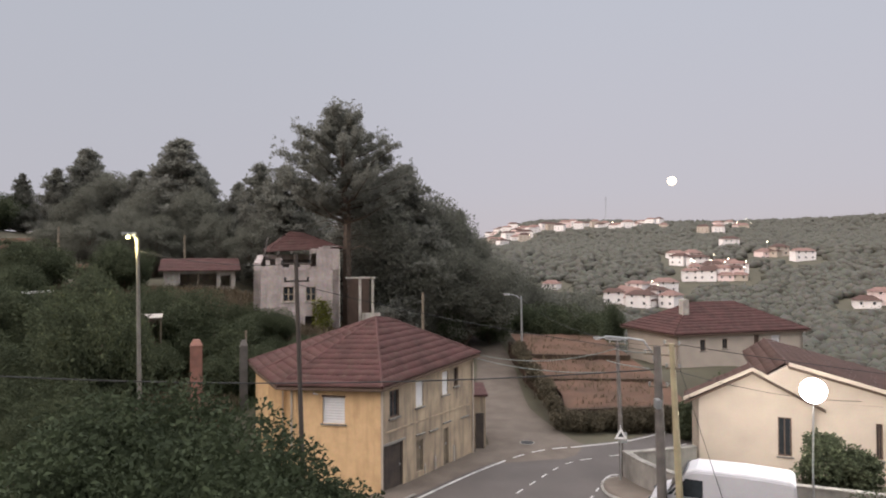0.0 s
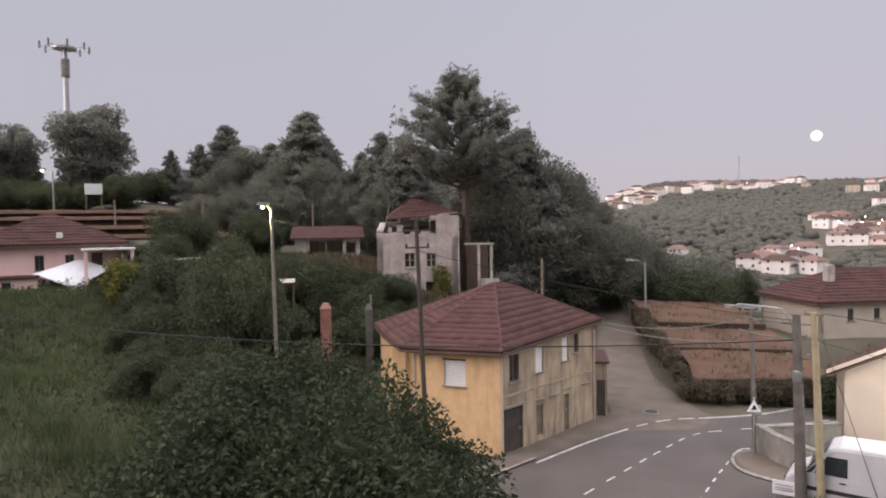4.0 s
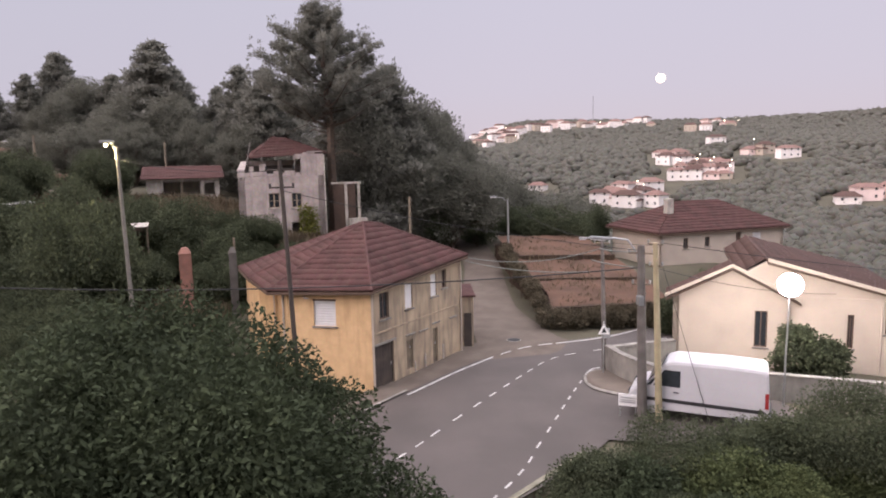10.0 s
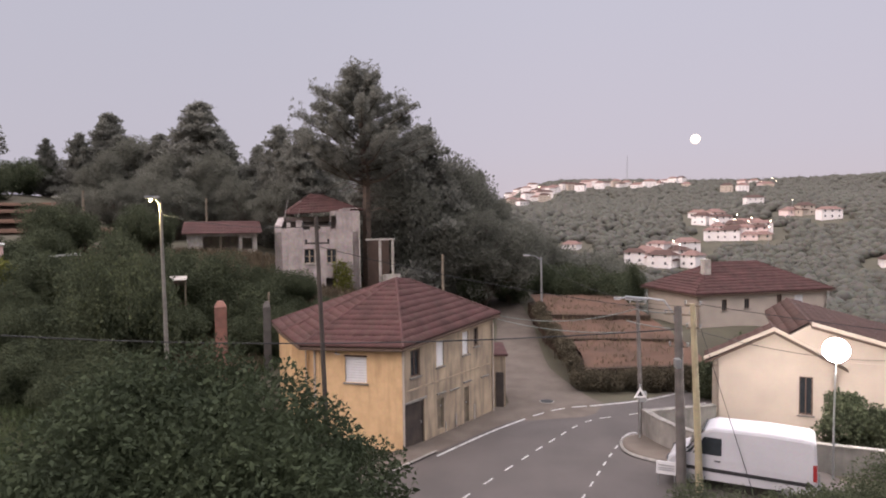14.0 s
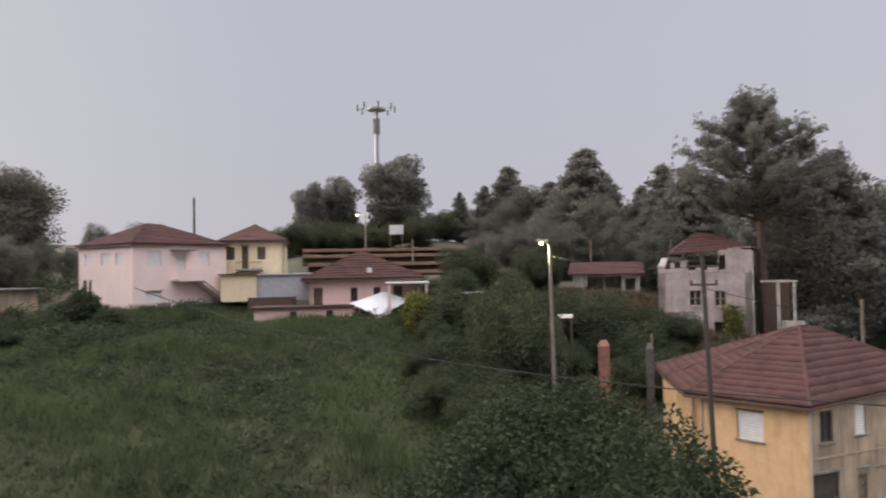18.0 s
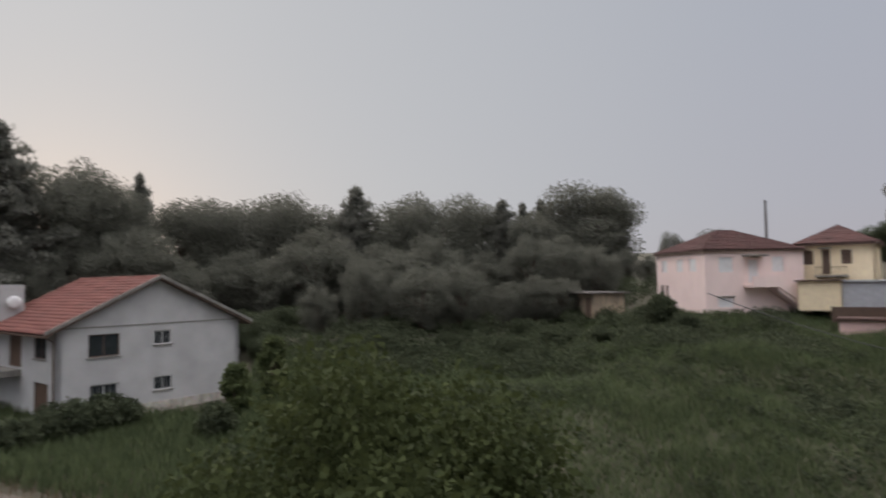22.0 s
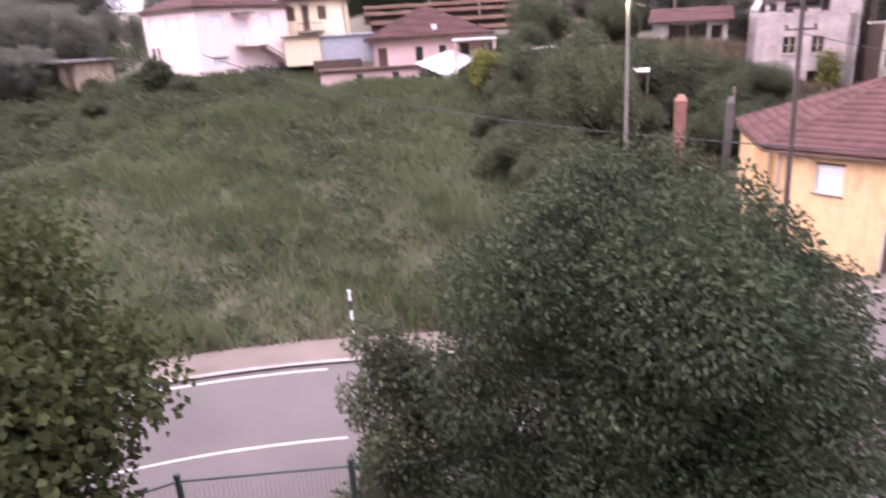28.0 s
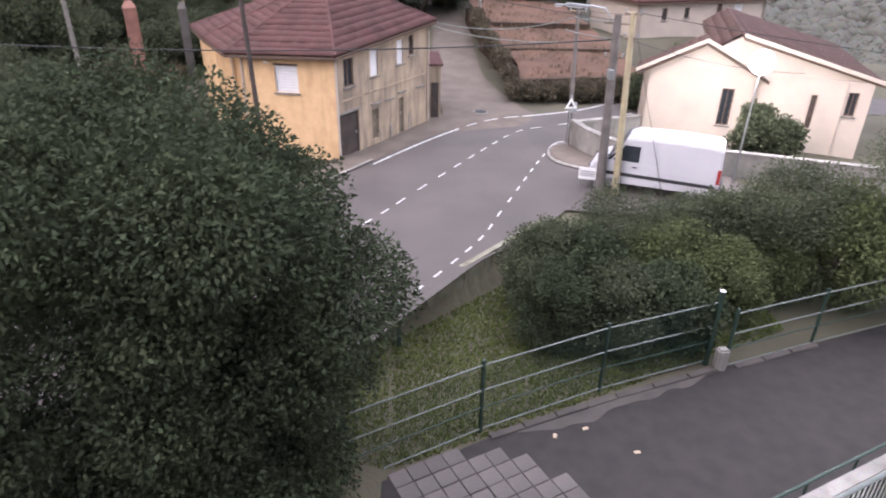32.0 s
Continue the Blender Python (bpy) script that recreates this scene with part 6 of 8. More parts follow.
# ---- van ----
def van_thing(x, y, z, turn):
    t = thing("delivery_van", pose(x, y, z, 0, 0, turn), "white high-roof delivery van parked beside the road", "van")
    prof = [(-2.75, 0.42), (-2.78, 1.0), (-2.70, 2.30), (-2.55, 2.42), (-1.0, 2.47), (0.9, 2.42), (1.25, 2.30), (1.95, 1.42), (2.55, 1.18), (2.72, 1.02), (2.76, 0.55), (2.65, 0.36), (2.2, 0.34)]
    half = 0.97
    bm = bmesh.new()
    ring = []
    for f_y, k in ((-1.0, 0.965), (-0.93, 1.0), (0.93, 1.0), (1.0, 0.965)):
        vs = []
        for px, pz in prof:
            tumble = max(0.0, pz - 1.1) * 0.09
            yy = f_y * (half - tumble)
            vs.append(bm.verts.new((px * (0.5 + 0.5 * k), yy, 0.36 + (pz - 0.36) * k)))
        ring.append(vs)
    n = len(prof)
    for a, b in zip(ring, ring[1:]):
        for i in range(n):
            j = (i + 1) % n
            bm.faces.new((a[i], a[j], b[j], b[i]))
    bm.faces.new(ring[0][::-1])
    bm.faces.new(ring[-1])
    bmesh.ops.recalc_face_normals(bm, faces=bm.faces)
    bmesh.ops.bevel(bm, geom=[e for e in bm.edges if e.calc_face_angle(0) > 0.5], offset=0.035, segments=2, affect="EDGES", clamp_overlap=True)
    body = part("body", bm, M["van"], t)
    for s in (-1, 1):
        def sideplate(name, pts, mat, lift=0.012, label=""):
            q = bmesh.new()
            vs = [q.verts.new((px, s * (half - max(0.0, pz - 1.1) * 0.09 + lift), pz)) for px, pz in pts]
            f = q.faces.new(vs)
            r = bmesh.ops.extrude_face_region(q, geom=[f])
            for w in [g for g in r["geom"] if isinstance(g, bmesh.types.BMVert)]:
                w.co.y -= s * 0.03
            bmesh.ops.recalc_face_normals(q, faces=q.faces)
            return part(name, q, M[mat], body, label)
        sideplate("side_window", [(0.62, 1.38), (1.72, 1.38), (1.28, 2.05), (0.62, 2.05)], "glass")
        sideplate("quarter_window", [(1.80, 1.38), (1.98, 1.36), (1.45, 1.92)], "glass")
        sideplate("side_trim", [(-2.6, 0.72), (2.2, 0.72), (2.2, 0.86), (-2.6, 0.86)], "black", 0.02, "black side moulding")
        sideplate("sill_panel", [(-1.0, 0.40), (1.0, 0.40), (1.0, 0.62), (-1.0, 0.62)], "van", 0.008)
        sideplate("door_handle", [(0.66, 1.14), (0.88, 1.14), (0.88, 1.18), (0.66, 1.18)], "black", 0.02)
        sideplate("tail_light", [(-2.74, 0.95), (-2.60, 0.95), (-2.60, 1.55), (-2.74, 1.55)], "red_lens", 0.012)
        part("mirror", box(1.42, 1.58, s * 1.0 - 0.12 + s * 0.12, s * 1.0 + 0.12 + s * 0.12, 1.25, 1.62, 0.04), M["black"], body, "black door mirror")
        for wx in (-1.75, 1.75):
            wheel = part("wheel", tube([(wx, s * 0.72, 0.36), (wx, s * 0.96, 0.36)], 0.36, 24), M["black"], t, "black tyre")
            part("rim", tube([(wx, s * 0.955, 0.36), (wx, s * 0.975, 0.36)], [0.22, 0.19], 16), M["metal"], wheel, "grey steel rim")
    ws = bmesh.new()
    vs = [ws.verts.new(p) for p in ((1.97, -0.86, 1.44), (1.97, 0.86, 1.44), (1.33, 0.80, 2.26), (1.33, -0.80, 2.26))]
    f = ws.faces.new(vs)
    bmesh.ops.translate(ws, verts=ws.verts, vec=(0.03, 0, 0.02))
    r = bmesh.ops.extrude_face_region(ws, geom=[f])
    for w in [g for g in r["geom"] if isinstance(g, bmesh.types.BMVert)]:
        w.co.x -= 0.04
    part("windscreen", ws, M["glass"], body)
    part("front_bumper", box(2.55, 2.84, -0.95, 0.95, 0.34, 0.72, 0.06), M["black"], t)
    part("rear_bumper", box(-2.88, -2.68, -0.95, 0.95, 0.36, 0.62, 0.05), M["black"], t)
    for s in (-0.72, 0.72):
        part("headlight", box(2.55, 2.76, s - 0.2, s + 0.2, 0.86, 1.06, 0.04), M["glass"], t)
    part("number_plate", box(2.84, 2.855, -0.26, 0.26, 0.45, 0.56), M["white_paint"], t)
    return t


v_ = van_thing(10.75, 24.3, 0.1, 152)
v_.scale = (0.91, 0.97, 0.94)
apron = new("apron", array_mesh("apron", [(5.6, 26.4, 0.0), (8.0, 30.0, 0.02), (10.4, 26.7, 0.03), (14.6, 25.9, 0.06), (15.5, 21.5, 0.06), (9.0, 21.8, 0.03), (5.0, 23.0, 0.0)], [(6, 5, 4, 3, 2, 1, 0)], M["asphalt"]))
tagged(apron, "grey parking apron beside the road", "pavement", kind="structure")
edge = bezier_line([(8.72, 30.12, 0), (7.95, 29.75, 0), (7.55, 28.9, 0), (7.62, 27.8, 0), (8.4, 26.95, 0), (9.6, 26.3, 0), (10.6, 26.1, 0)], 5)
inner = bezier_line([(8.85, 30.05, 0), (8.95, 29.2, 0), (9.2, 28.5, 0), (9.5, 27.9, 0), (9.9, 27.4, 0), (10.3, 26.9, 0), (10.7, 26.7, 0)], 5)
n = len(edge)
v = np.concatenate([edge + [0, 0, 0.0], edge + [0, 0, 0.13], edge + (inner - edge) * 0.12 + [0, 0, 0.14], inner + [0, 0, 0.15]])
v[:n, 2] -= 0.2
corner = new("pavement", array_mesh("pavement", v, [(r * n + k, r * n + k + 1, (r + 1) * n + k + 1, (r + 1) * n + k) for r in range(3) for k in range(n - 1)], M["sand"]))
tagged(corner, "raised dusty pavement at the road corner", "pavement", kind="structure")
strip(edge + [0, 0, 0.06], beside(edge), 0.02, -0.13, 0.0, "kerb", M["concrete"], "curved worn concrete kerb at the road corner", category="kerb", cross=3, crown=0.09)
dr = thing("drain_cover", pose(5.2, 36.0, gz(5.2, 36.0) + 0.09, 0, 0, 10), "round iron drain cover in the lane", "drain cover")
part("lid", tube([(0, 0, 0), (0, 0, 0.03)], 0.36, 20), M["black"], dr)
part("rim", tube([(0, 0, 0), (0, 0, 0.022)], 0.42, 20), M["concrete"], dr)
sgn = thing("notice_board", pose(8.05, 24.5, 0.1, 0, 0, -22), "small white notice board on two posts", "sign")
part("board", box(-0.36, 0.36, -0.02, 0.02, 0.35, 0.85, 0.01), M["white_paint"], sgn)
for z in (0.70, 0.60, 0.52):
    part("text_bar", box(-0.28, 0.28, -0.026, -0.022, z - 0.025, z + 0.02), M["metal"], sgn)
for s in (-0.3, 0.3):
    part("post", box(s - 0.02, s + 0.02, 0.02, 0.05, -0.15, 0.8), M["metal"], sgn)

# ---- dry terraces above the road ----
for k, (y0, y1, z, xl, xr) in enumerate(((39.3, 44.5, 1.0, 8.0, 15.6), (44.5, 49.5, 1.8, 7.3, 15.2), (49.5, 57.0, 2.75, 7.2, 14.6))):
    t = thing("terrace", Matrix(), "brown dry-soil terrace above a dark earth bank", "terrace", "hillside terraces")
    n, m = 22, 14
    v = []
    for i in range(n + 1):
        for j in range(m + 1):
            x = xl + (xr - xl) * i / n + 0.3 * math.sin(3 * j / m + k)
            y = y0 + (y1 - y0) * j / m + 0.5 * math.sin(2.2 * i / n + k)
            v.append((x, y, z + 0.05 + 0.10 * noise.noise((x * 1.3, y * 1.3, k)) + 0.75 * j / m))
    f = [(i * (m + 1) + j, (i + 1) * (m + 1) + j, (i + 1) * (m + 1) + j + 1, i * (m + 1) + j + 1) for i in range(n) for j in range(m)]
    part("soil", array_mesh("soil", v, f, M["soil"], smooth=True), None, t)
    gs = np.random.default_rng(90 + k)
    front = [(xl + (xr - xl) * i / n + 0.3 * math.sin(k), y0 + 0.5 * math.sin(2.2 * i / n + k)) for i in range(n + 1)]
    side = [(xl + 0.3 * math.sin(3 * j / m + k), y0 + (y1 - y0) * j / m + 0.5 * math.sin(k)) for j in range(m + 1)][::-1]
    for line in (side, front):
        for (ax, ay), (bx, by) in zip(line, line[1:]):
            zf = gz((ax + bx) / 2, (ay + by) / 2) - 0.4
            h = (z + 0.12 - zf)
            rows = max(1, int(h / 0.4))
            for r in range(rows):
                o = gs.uniform(-0.05, 0.05)
                L = math.hypot(bx - ax, by - ay)
                a = math.atan2(by - ay, bx - ax)
                st_ = box(0.015, L - 0.015, -0.22 + o, 0.2, zf + h * r / rows + 0.01, zf + h * (r + 1) / rows - 0.01)
                part("stone", st_, M["earth"], t, at=pose(ax, ay, 0, 0, 0, math.degrees(a)))
# long soil terraces on the hill below the stone pines
for k, (D, zt_, a0, a1) in enumerate(((62, 9.8, -43.5, -27.5), (65.5, 10.6, -45, -29), (69, 11.5, -45.5, -30), (72.5, 12.2, -45.5, -31))):
    t = thing("terrace", Matrix(), "long terrace of bare brown soil on the hill", "terrace", "hill terraces")
    n = 48
    v = []
    for i in range(n + 1):
        az = a0 + (a1 - a0) * i / n
        w = 0.5 * noise.noise((az * 0.5, k * 3.1, 0)) + 0.25 * noise.noise((az * 2.1, k, 1))
        for dd, zz in ((-0.35 + w, -3.0), (w, 0.25 * w), (3.2, 0.1 + 0.2 * w)):
            x, y = spot_xy(az, D + dd)
            v.append((x, y, zt_ + zz))
    f = [(3 * i + j, 3 * i + 3 + j, 3 * i + 4 + j, 3 * i + 1 + j) for i in range(n) for j in range(2)]
    part("soil", array_mesh("soil", v, f, M["earth"]), None, t)
    v = []
    for i in range(n + 1):
        az = a0 + (a1 - a0) * i / n
        w = 0.5 * noise.noise((az * 0.5, k * 3.1, 0)) + 0.25 * noise.noise((az * 2.1, k, 1))
        for dd, zz in ((-0.42 + w, -0.22), (-0.25 + w, 0.12 + 0.25 * w), (0.15 + w, 0.12 + 0.25 * w)):
            v.append((*spot_xy(az, D + dd), zt_ + zz))
    part("retaining_wall", array_mesh("retaining_wall", v, f, M["soil"]), None, t, "dull reddish retaining wall")
# dry tufts on the terraces
tg = np.random.default_rng(93)
tx, ty = tg.uniform(7.6, 15.0, 2600), tg.uniform(39.6, 56.5, 2600)
tz_ = np.interp(ty, [39.3, 44.49, 44.5, 49.49, 49.5, 57], [1.05, 1.8, 1.85, 2.6, 2.8, 3.55])
ok_ = np.array([noise.noise((a * 0.5, b * 0.7, 7.0)) > -0.1 for a, b in zip(tx, ty)])
TUFTS = np.column_stack([tx, ty, tz_])[ok_]
# hedge along the lane and the road under the terraces
hedge_c, hedge_r = [], []
gh_ = np.random.default_rng(14)
for a, b, n in (((7.6, 38.2), (6.9, 52.5), 26), ((7.8, 38.0), (15.5, 39.0), 16)):
    for k in range(n):
        t_ = (k + gh_.random()) / n
        x, y = a[0] + (b[0] - a[0]) * t_ + gh_.normal() * 0.15, a[1] + (b[1] - a[1]) * t_ + gh_.normal() * 0.15
        tz = float(np.interp(y, [38, 39.3, 44.4, 44.6, 49.4, 49.6, 57], [0.2, 0.9, 1.7, 1.8, 2.5, 2.7, 3.4])) if n > 20 else gz(x, y) + 0.4
        hedge_c.append((x, y, max(gz(x, y) + 0.35, tz) + 0.3 * gh_.random()))
        hedge_r.append(0.28 + 0.2 * gh_.random())
for (ax, ay), (bx, by), zz, n in (((7.9, 38.5), (15.5, 39.4), 0.6, 22),):
    for k in range(n):
        t_ = (k + gh_.random()) / n
        hedge_c.append((ax + (bx - ax) * t_, ay + (by - ay) * t_ + gh_.normal() * 0.15, zz + 0.15 * gh_.random()))
        hedge_r.append(0.32 + 0.2 * gh_.random())
hd = thing("hedge", Matrix(), "dark overgrown hedge along the lane", "hedge")
part("foliage", array_mesh("foliage", *leaf_cloud(hedge_c, hedge_r, 26000, 0.09, 1.6, 0.2, 15, 0.4), M["leaf_hedge"]), None, hd)
tagged(part("stems", limbs([([(c[0], c[1], gz(c[0], c[1]) - 0.2), c], [0.03, 0.012]) for c in hedge_c[::3]], 4), M["bark"], hd), kind="stuff")

# ---- yard below the camera ----
yv_ = [(-1.9, -3.0), (16, -3.0), (15.8, 15.8), (12.4, 14.8), (9.2, 13.9), (5.7, 12.9), (2.2, 11.6), (-1.0, 10.1), (-1.9, 9.6)]
yard = new("yard", array_mesh("yard", [(x, y, -0.98) for x, y in yv_], [tuple(range(len(yv_)))], M["yard"]))
yard.modifiers.new("thick", "SOLIDIFY").thickness = 0.2
tagged(yard, "dark worn tarmac yard", "yard", kind="structure")
kr = thing("yard_kerb", Matrix(), "rough concrete kerb along the yard fence", "kerb")
for (ax, ay), (bx, by) in (((2.2, 11.7), (5.7, 12.95)), ((5.7, 12.95), (9.0, 13.95)), ((9.4, 13.95), (12.3, 14.8))):
    L_ = math.hypot(bx - ax, by - ay)
    nn = int(L_ / 0.9)
    for k in range(nn):
        part("kerbstone", box(L_ * k / nn + 0.01, L_ * (k + 1) / nn - 0.01, -0.2, 0.0, -1.1, -0.93 + 0.012 * (k % 3), 0.015), M["yard_soil"], kr, at=pose(ax, ay, 0, 0, 0, math.degrees(math.atan2(by - ay, bx - ax))))
v = []
for k in range(25):
    a = k / 24
    x, y = 2.6 + 6.2 * a, 11.75 + 2.25 * a + 0.1 * math.sin(5 * a)
    w = (0.45 + 0.09 * math.sin(7 * a) + 0.07 * math.sin(23 * a) + 0.04 * math.sin(41 * a)) * min(1.0, 5 * a, 5 * (1 - a)) + 0.02
    v += [(x, y, -0.962), (x + 0.3 * w, y - w, -0.974)]
ys = new("yard_edge", array_mesh("yard_edge", v, [(2 * k, 2 * k + 1, 2 * k + 3, 2 * k + 2) for k in range(24)], M["yard_soil"]))
tagged(ys, "strip of trodden pale earth along the fence", "ground", kind="structure")
lawn_g = np.random.default_rng(31)


def blades(pts, h, seed, lean=0.35, width=0.012):
    """Grass blades as bent tapering strips standing at the points."""
    g = np.random.default_rng(seed)
    p = np.asarray(pts, float)
    n = len(p)
    a = g.uniform(0, 2 * np.pi, n)
    hh = h * (0.5 + 0.9 * g.random(n))
    ln = np.stack([np.cos(a), np.sin(a)], 1) * (lean * hh * (0.4 + g.random(n)))[:, None]
    wd = np.stack([-np.sin(a), np.cos(a)], 1) * (width * (0.6 + 0.8 * g.random(n)))[:, None]
    v = np.zeros((n, 5, 3))
    v[:, 0, :2], v[:, 1, :2] = p[:, :2] + wd, p[:, :2] - wd
    v[:, 2, :2], v[:, 3, :2] = p[:, :2] + ln * 0.35 - wd * 0.8, p[:, :2] + ln * 0.35 + wd * 0.8
    v[:, 4, :2] = p[:, :2] + ln
    v[:, 0, 2] = v[:, 1, 2] = p[:, 2] - 0.05
    v[:, 2, 2] = v[:, 3, 2] = p[:, 2] + hh * 0.6
    v[:, 4, 2] = p[:, 2] + hh
    i = np.arange(n)[:, None] * 5
    f = np.concatenate([i + [[0, 1, 2]], i + [[0, 2, 3]], i + [[3, 2, 4]]])
    return v.reshape(-1, 3), f


def scatter(n, inside, seed, lo, hi):
    g = np.random.default_rng(seed)
    p = g.uniform(lo, hi, (n, 2))
    p = p[inside(p[:, 0], p[:, 1])]
    return np.column_stack([p, height(p[:, 0], p[:, 1])])


def road_gap(x, y):
    return np.sqrt(((x[:, None] - ROAD[None, ::2, 0]) ** 2 + (y[:, None] - ROAD[None, ::2, 1]) ** 2).min(1))


tagged(part("terrace_weeds", array_mesh("terrace_weeds", *blades(TUFTS, 0.2, 94, 0.6, 0.02), M["dry"])), "dry weeds on the brown terraces", "weeds", kind="stuff")
lawn = scatter(80000, lambda x, y: (y < 15.85 + 0.8 * x) & (y > 10.9 + 0.40 * x) & (x < 12), 32, (-2.5, 9), (12, 19))
tagged(part("lawn_grass", array_mesh("lawn_grass", *blades(lawn, 0.09, 33, 0.6, 0.017), M["lawn"])), "short green lawn grass", "grass", kind="stuff")
# meadow: tall weeds in patches, dry at the verge
mead = scatter(230000, lambda x, y: (road_gap(x, y) > 5.6) & (-0.75 * x + y * 0.65 > 12.5) & (np.hypot(x, y) < 58) & (np.abs(x + 5) + np.abs(y - 33) > 7) & (x < -7), 34, (-52, -6), (-4, 46))
patch = np.array([noise.noise((p[0] * 0.16, p[1] * 0.30, 4.0)) for p in mead])
tall = np.clip(0.5 + patch * 0.7, 0.28, 1.0)
v, f = blades(mead, 1.0, 35, 0.45, 0.02)
vz = v.reshape(-1, 5, 3)
vz[:, 2:, 2] = mead[:, 2, None] + (vz[:, 2:, 2] - mead[:, 2, None]) * tall[:, None]
tagged(part("meadow_grass", array_mesh("meadow_grass", vz.reshape(-1, 3), f, M["blade"])), "tall overgrown green meadow weeds", "grass", kind="stuff")
wp = mead[np.random.default_rng(36).choice(len(mead), 1500, replace=False)]
ws_ = np.clip(0.3 + 0.5 * np.array([noise.noise((p[0] * 0.13, p[1] * 0.13, 9.0)) for p in wp]), 0.16, 0.7)
tagged(part("meadow_weeds", array_mesh("meadow_weeds", *leaf_cloud(wp + np.column_stack([0 * ws_, 0 * ws_, ws_ * 0.8]), ws_, 60000, 0.13, 1.6, -0.2, 37, 0.3), M["leaf_bush"])), "bushy weeds and brambles through the meadow", "weeds", kind="stuff")
vg = scatter(60000, lambda x, y: (road_gap(x, y) > 5.4) & (road_gap(x, y) < 7.6) & (-0.75 * x + y * 0.65 > 9) & (y < 27) & (x < 0), 38, (-40, -34), (0, 28))
tagged(part("verge_grass", array_mesh("verge_grass", *blades(vg, 0.35, 39, 0.5, 0.02), M["dry"])), "dry yellow grass along the footpath", "grass", kind="stuff")
# brambles along the foot of the wood
bg = np.random.default_rng(71)
ba, bd = np.radians(bg.uniform(-118, -58, 1500)), bg.uniform(45, 72, 1500)
bx, by = bd * np.sin(ba), bd * np.cos(ba)
br = 0.35 + 0.75 * bg.random(1500) ** 2
ok_ = (np.hypot(bx + 50, by - 32) > 8.5) & (np.hypot(bx + 47, by + 14) > 11.5) & (bx < -28)
tagged(part("brambles", array_mesh("brambles", *leaf_cloud(np.column_stack([bx, by, height(bx, by) + br * 0.45])[ok_], br[ok_], 110000, 0.13, 1.6, 0.0, 72, 0.35), M["leaf_bush"])), "low brambles and weeds at the foot of the wood", "brambles", kind="stuff")
# dry scrub on the slope about the ruin
sc = scatter(70000, lambda x, y: (np.degrees(np.arctan2(x, y)) > -31) & (np.degrees(np.arctan2(x, y)) < -3) & (np.hypot(x, y) > 34.5) & (np.hypot(x, y) < 58) & ~((x > -10.5) & (y < 41)), 44, (-30, 30), (0, 58))
tagged(part("dry_scrub", array_mesh("dry_scrub", *blades(sc, 0.55, 45, 0.5, 0.03), M["dry"])), "dry brown grass on the slope below the ruin", "grass", kind="stuff")
# grass and weeds round the white house
wg = scatter(60000, lambda x, y: (road_gap(x, y) > 6.5) & (-0.75 * x + y * 0.65 > 12) & ~((x < -39.5) & (y > -16.5) & (y < -5)), 40, (-50, -22), (-18, 4))
tagged(part("garden_grass", array_mesh("garden_grass", *blades(wg, 0.6, 41, 0.45, 0.03), M["blade"])), "rough grass round the white house", "grass", kind="stuff")


# ---- bushes by the fence and the white house ----
def bush(x, y, w, h, seed, mat, label, leaf=0.09, count=9000, z=None, stretch=1.9):
    z = gz(x, y) if z is None else z
    t = thing("bush", pose(x, y, z), label, "bush")
    g = np.random.default_rng(seed)
    cs, rs, st_ = [], [], []
    for k in range(34):
        d = g.normal(size=3)
        d /= np.linalg.norm(d)
        c = np.array([d[0] * w * 0.72, d[1] * w * 0.72, h * 0.52 + d[2] * h * 0.38])
        cs.append(c)
        rs.append(0.30 * min(w, h * 0.6) * (0.7 + 0.6 * g.random()))
        if k % 3 == 0:
            st_.append(([(0.1 * d[0], 0.1 * d[1], -0.2), tuple(c * [0.6, 0.6, 0.6]), tuple(c)], [0.035, 0.02, 0.008]))
    part("stems", limbs(st_, 5), M["bark"], t)
    part("foliage", array_mesh("foliage", *leaf_cloud(cs, rs, count, leaf, stretch, 0.2, seed, 0.35), M[mat]), None, t)
    return t


BUSHES = [(17.0, 16.2, 1.35, 2.5, "leaf_near"), (22.5, 16.6, 1.4, 2.5, "leaf_bush"), (27.5, 17.2, 1.4, 2.4, "leaf_near"), (31.5, 19.4, 1.3, 2.5, "leaf_olive"), (15.6, 18.0, 1.6, 2.9, "leaf_bush"), (19.5, 17.6, 1.5, 3.0, "leaf_near"), (22.0, 20.0, 1.9, 3.3, "leaf_bush"), (26.5, 19.4, 1.7, 2.9, "leaf_olive"), (29.5, 21.5, 1.9, 3.1, "leaf_bush"), (34.5, 21.6, 1.5, 2.8, "leaf_olive"),
          (35.5, 22.0, 2.0, 4.6, "leaf_bush"), (40.0, 22.6, 1.8, 3.8, "leaf_olive"), (43.5, 24.0, 2.4, 6.6, "leaf_bush"), (48, 24.5, 2.6, 7.0, "leaf_olive")]
for k, (az, D, w, h, mt) in enumerate(BUSHES):
    x, y = spot_xy(az, D)
    lab = {"leaf_near": "dense dark green bush behind the fence", "leaf_bush": "leafy green bush behind the fence", "leaf_olive": "loose yellow-green bush behind the fence"}[mt]
    bush(x, y, w, h, 200 + k, mt, lab, 0.045 + 0.012 * (k % 3), 24000, stretch=1.6 + 0.5 * (k % 2))
for k, (x, y, w, h) in enumerate(((16.3, 27.2, 1.0, 2.8), (17.6, 26.9, 0.9, 2.2), (16.4, 36.6, 1.2, 3.9), (14.6, 36.9, 1.0, 2.2))):
    bush(x, y, w, h, 230 + k, "leaf_bush", "green shrub against the cream house", 0.09, 5000)
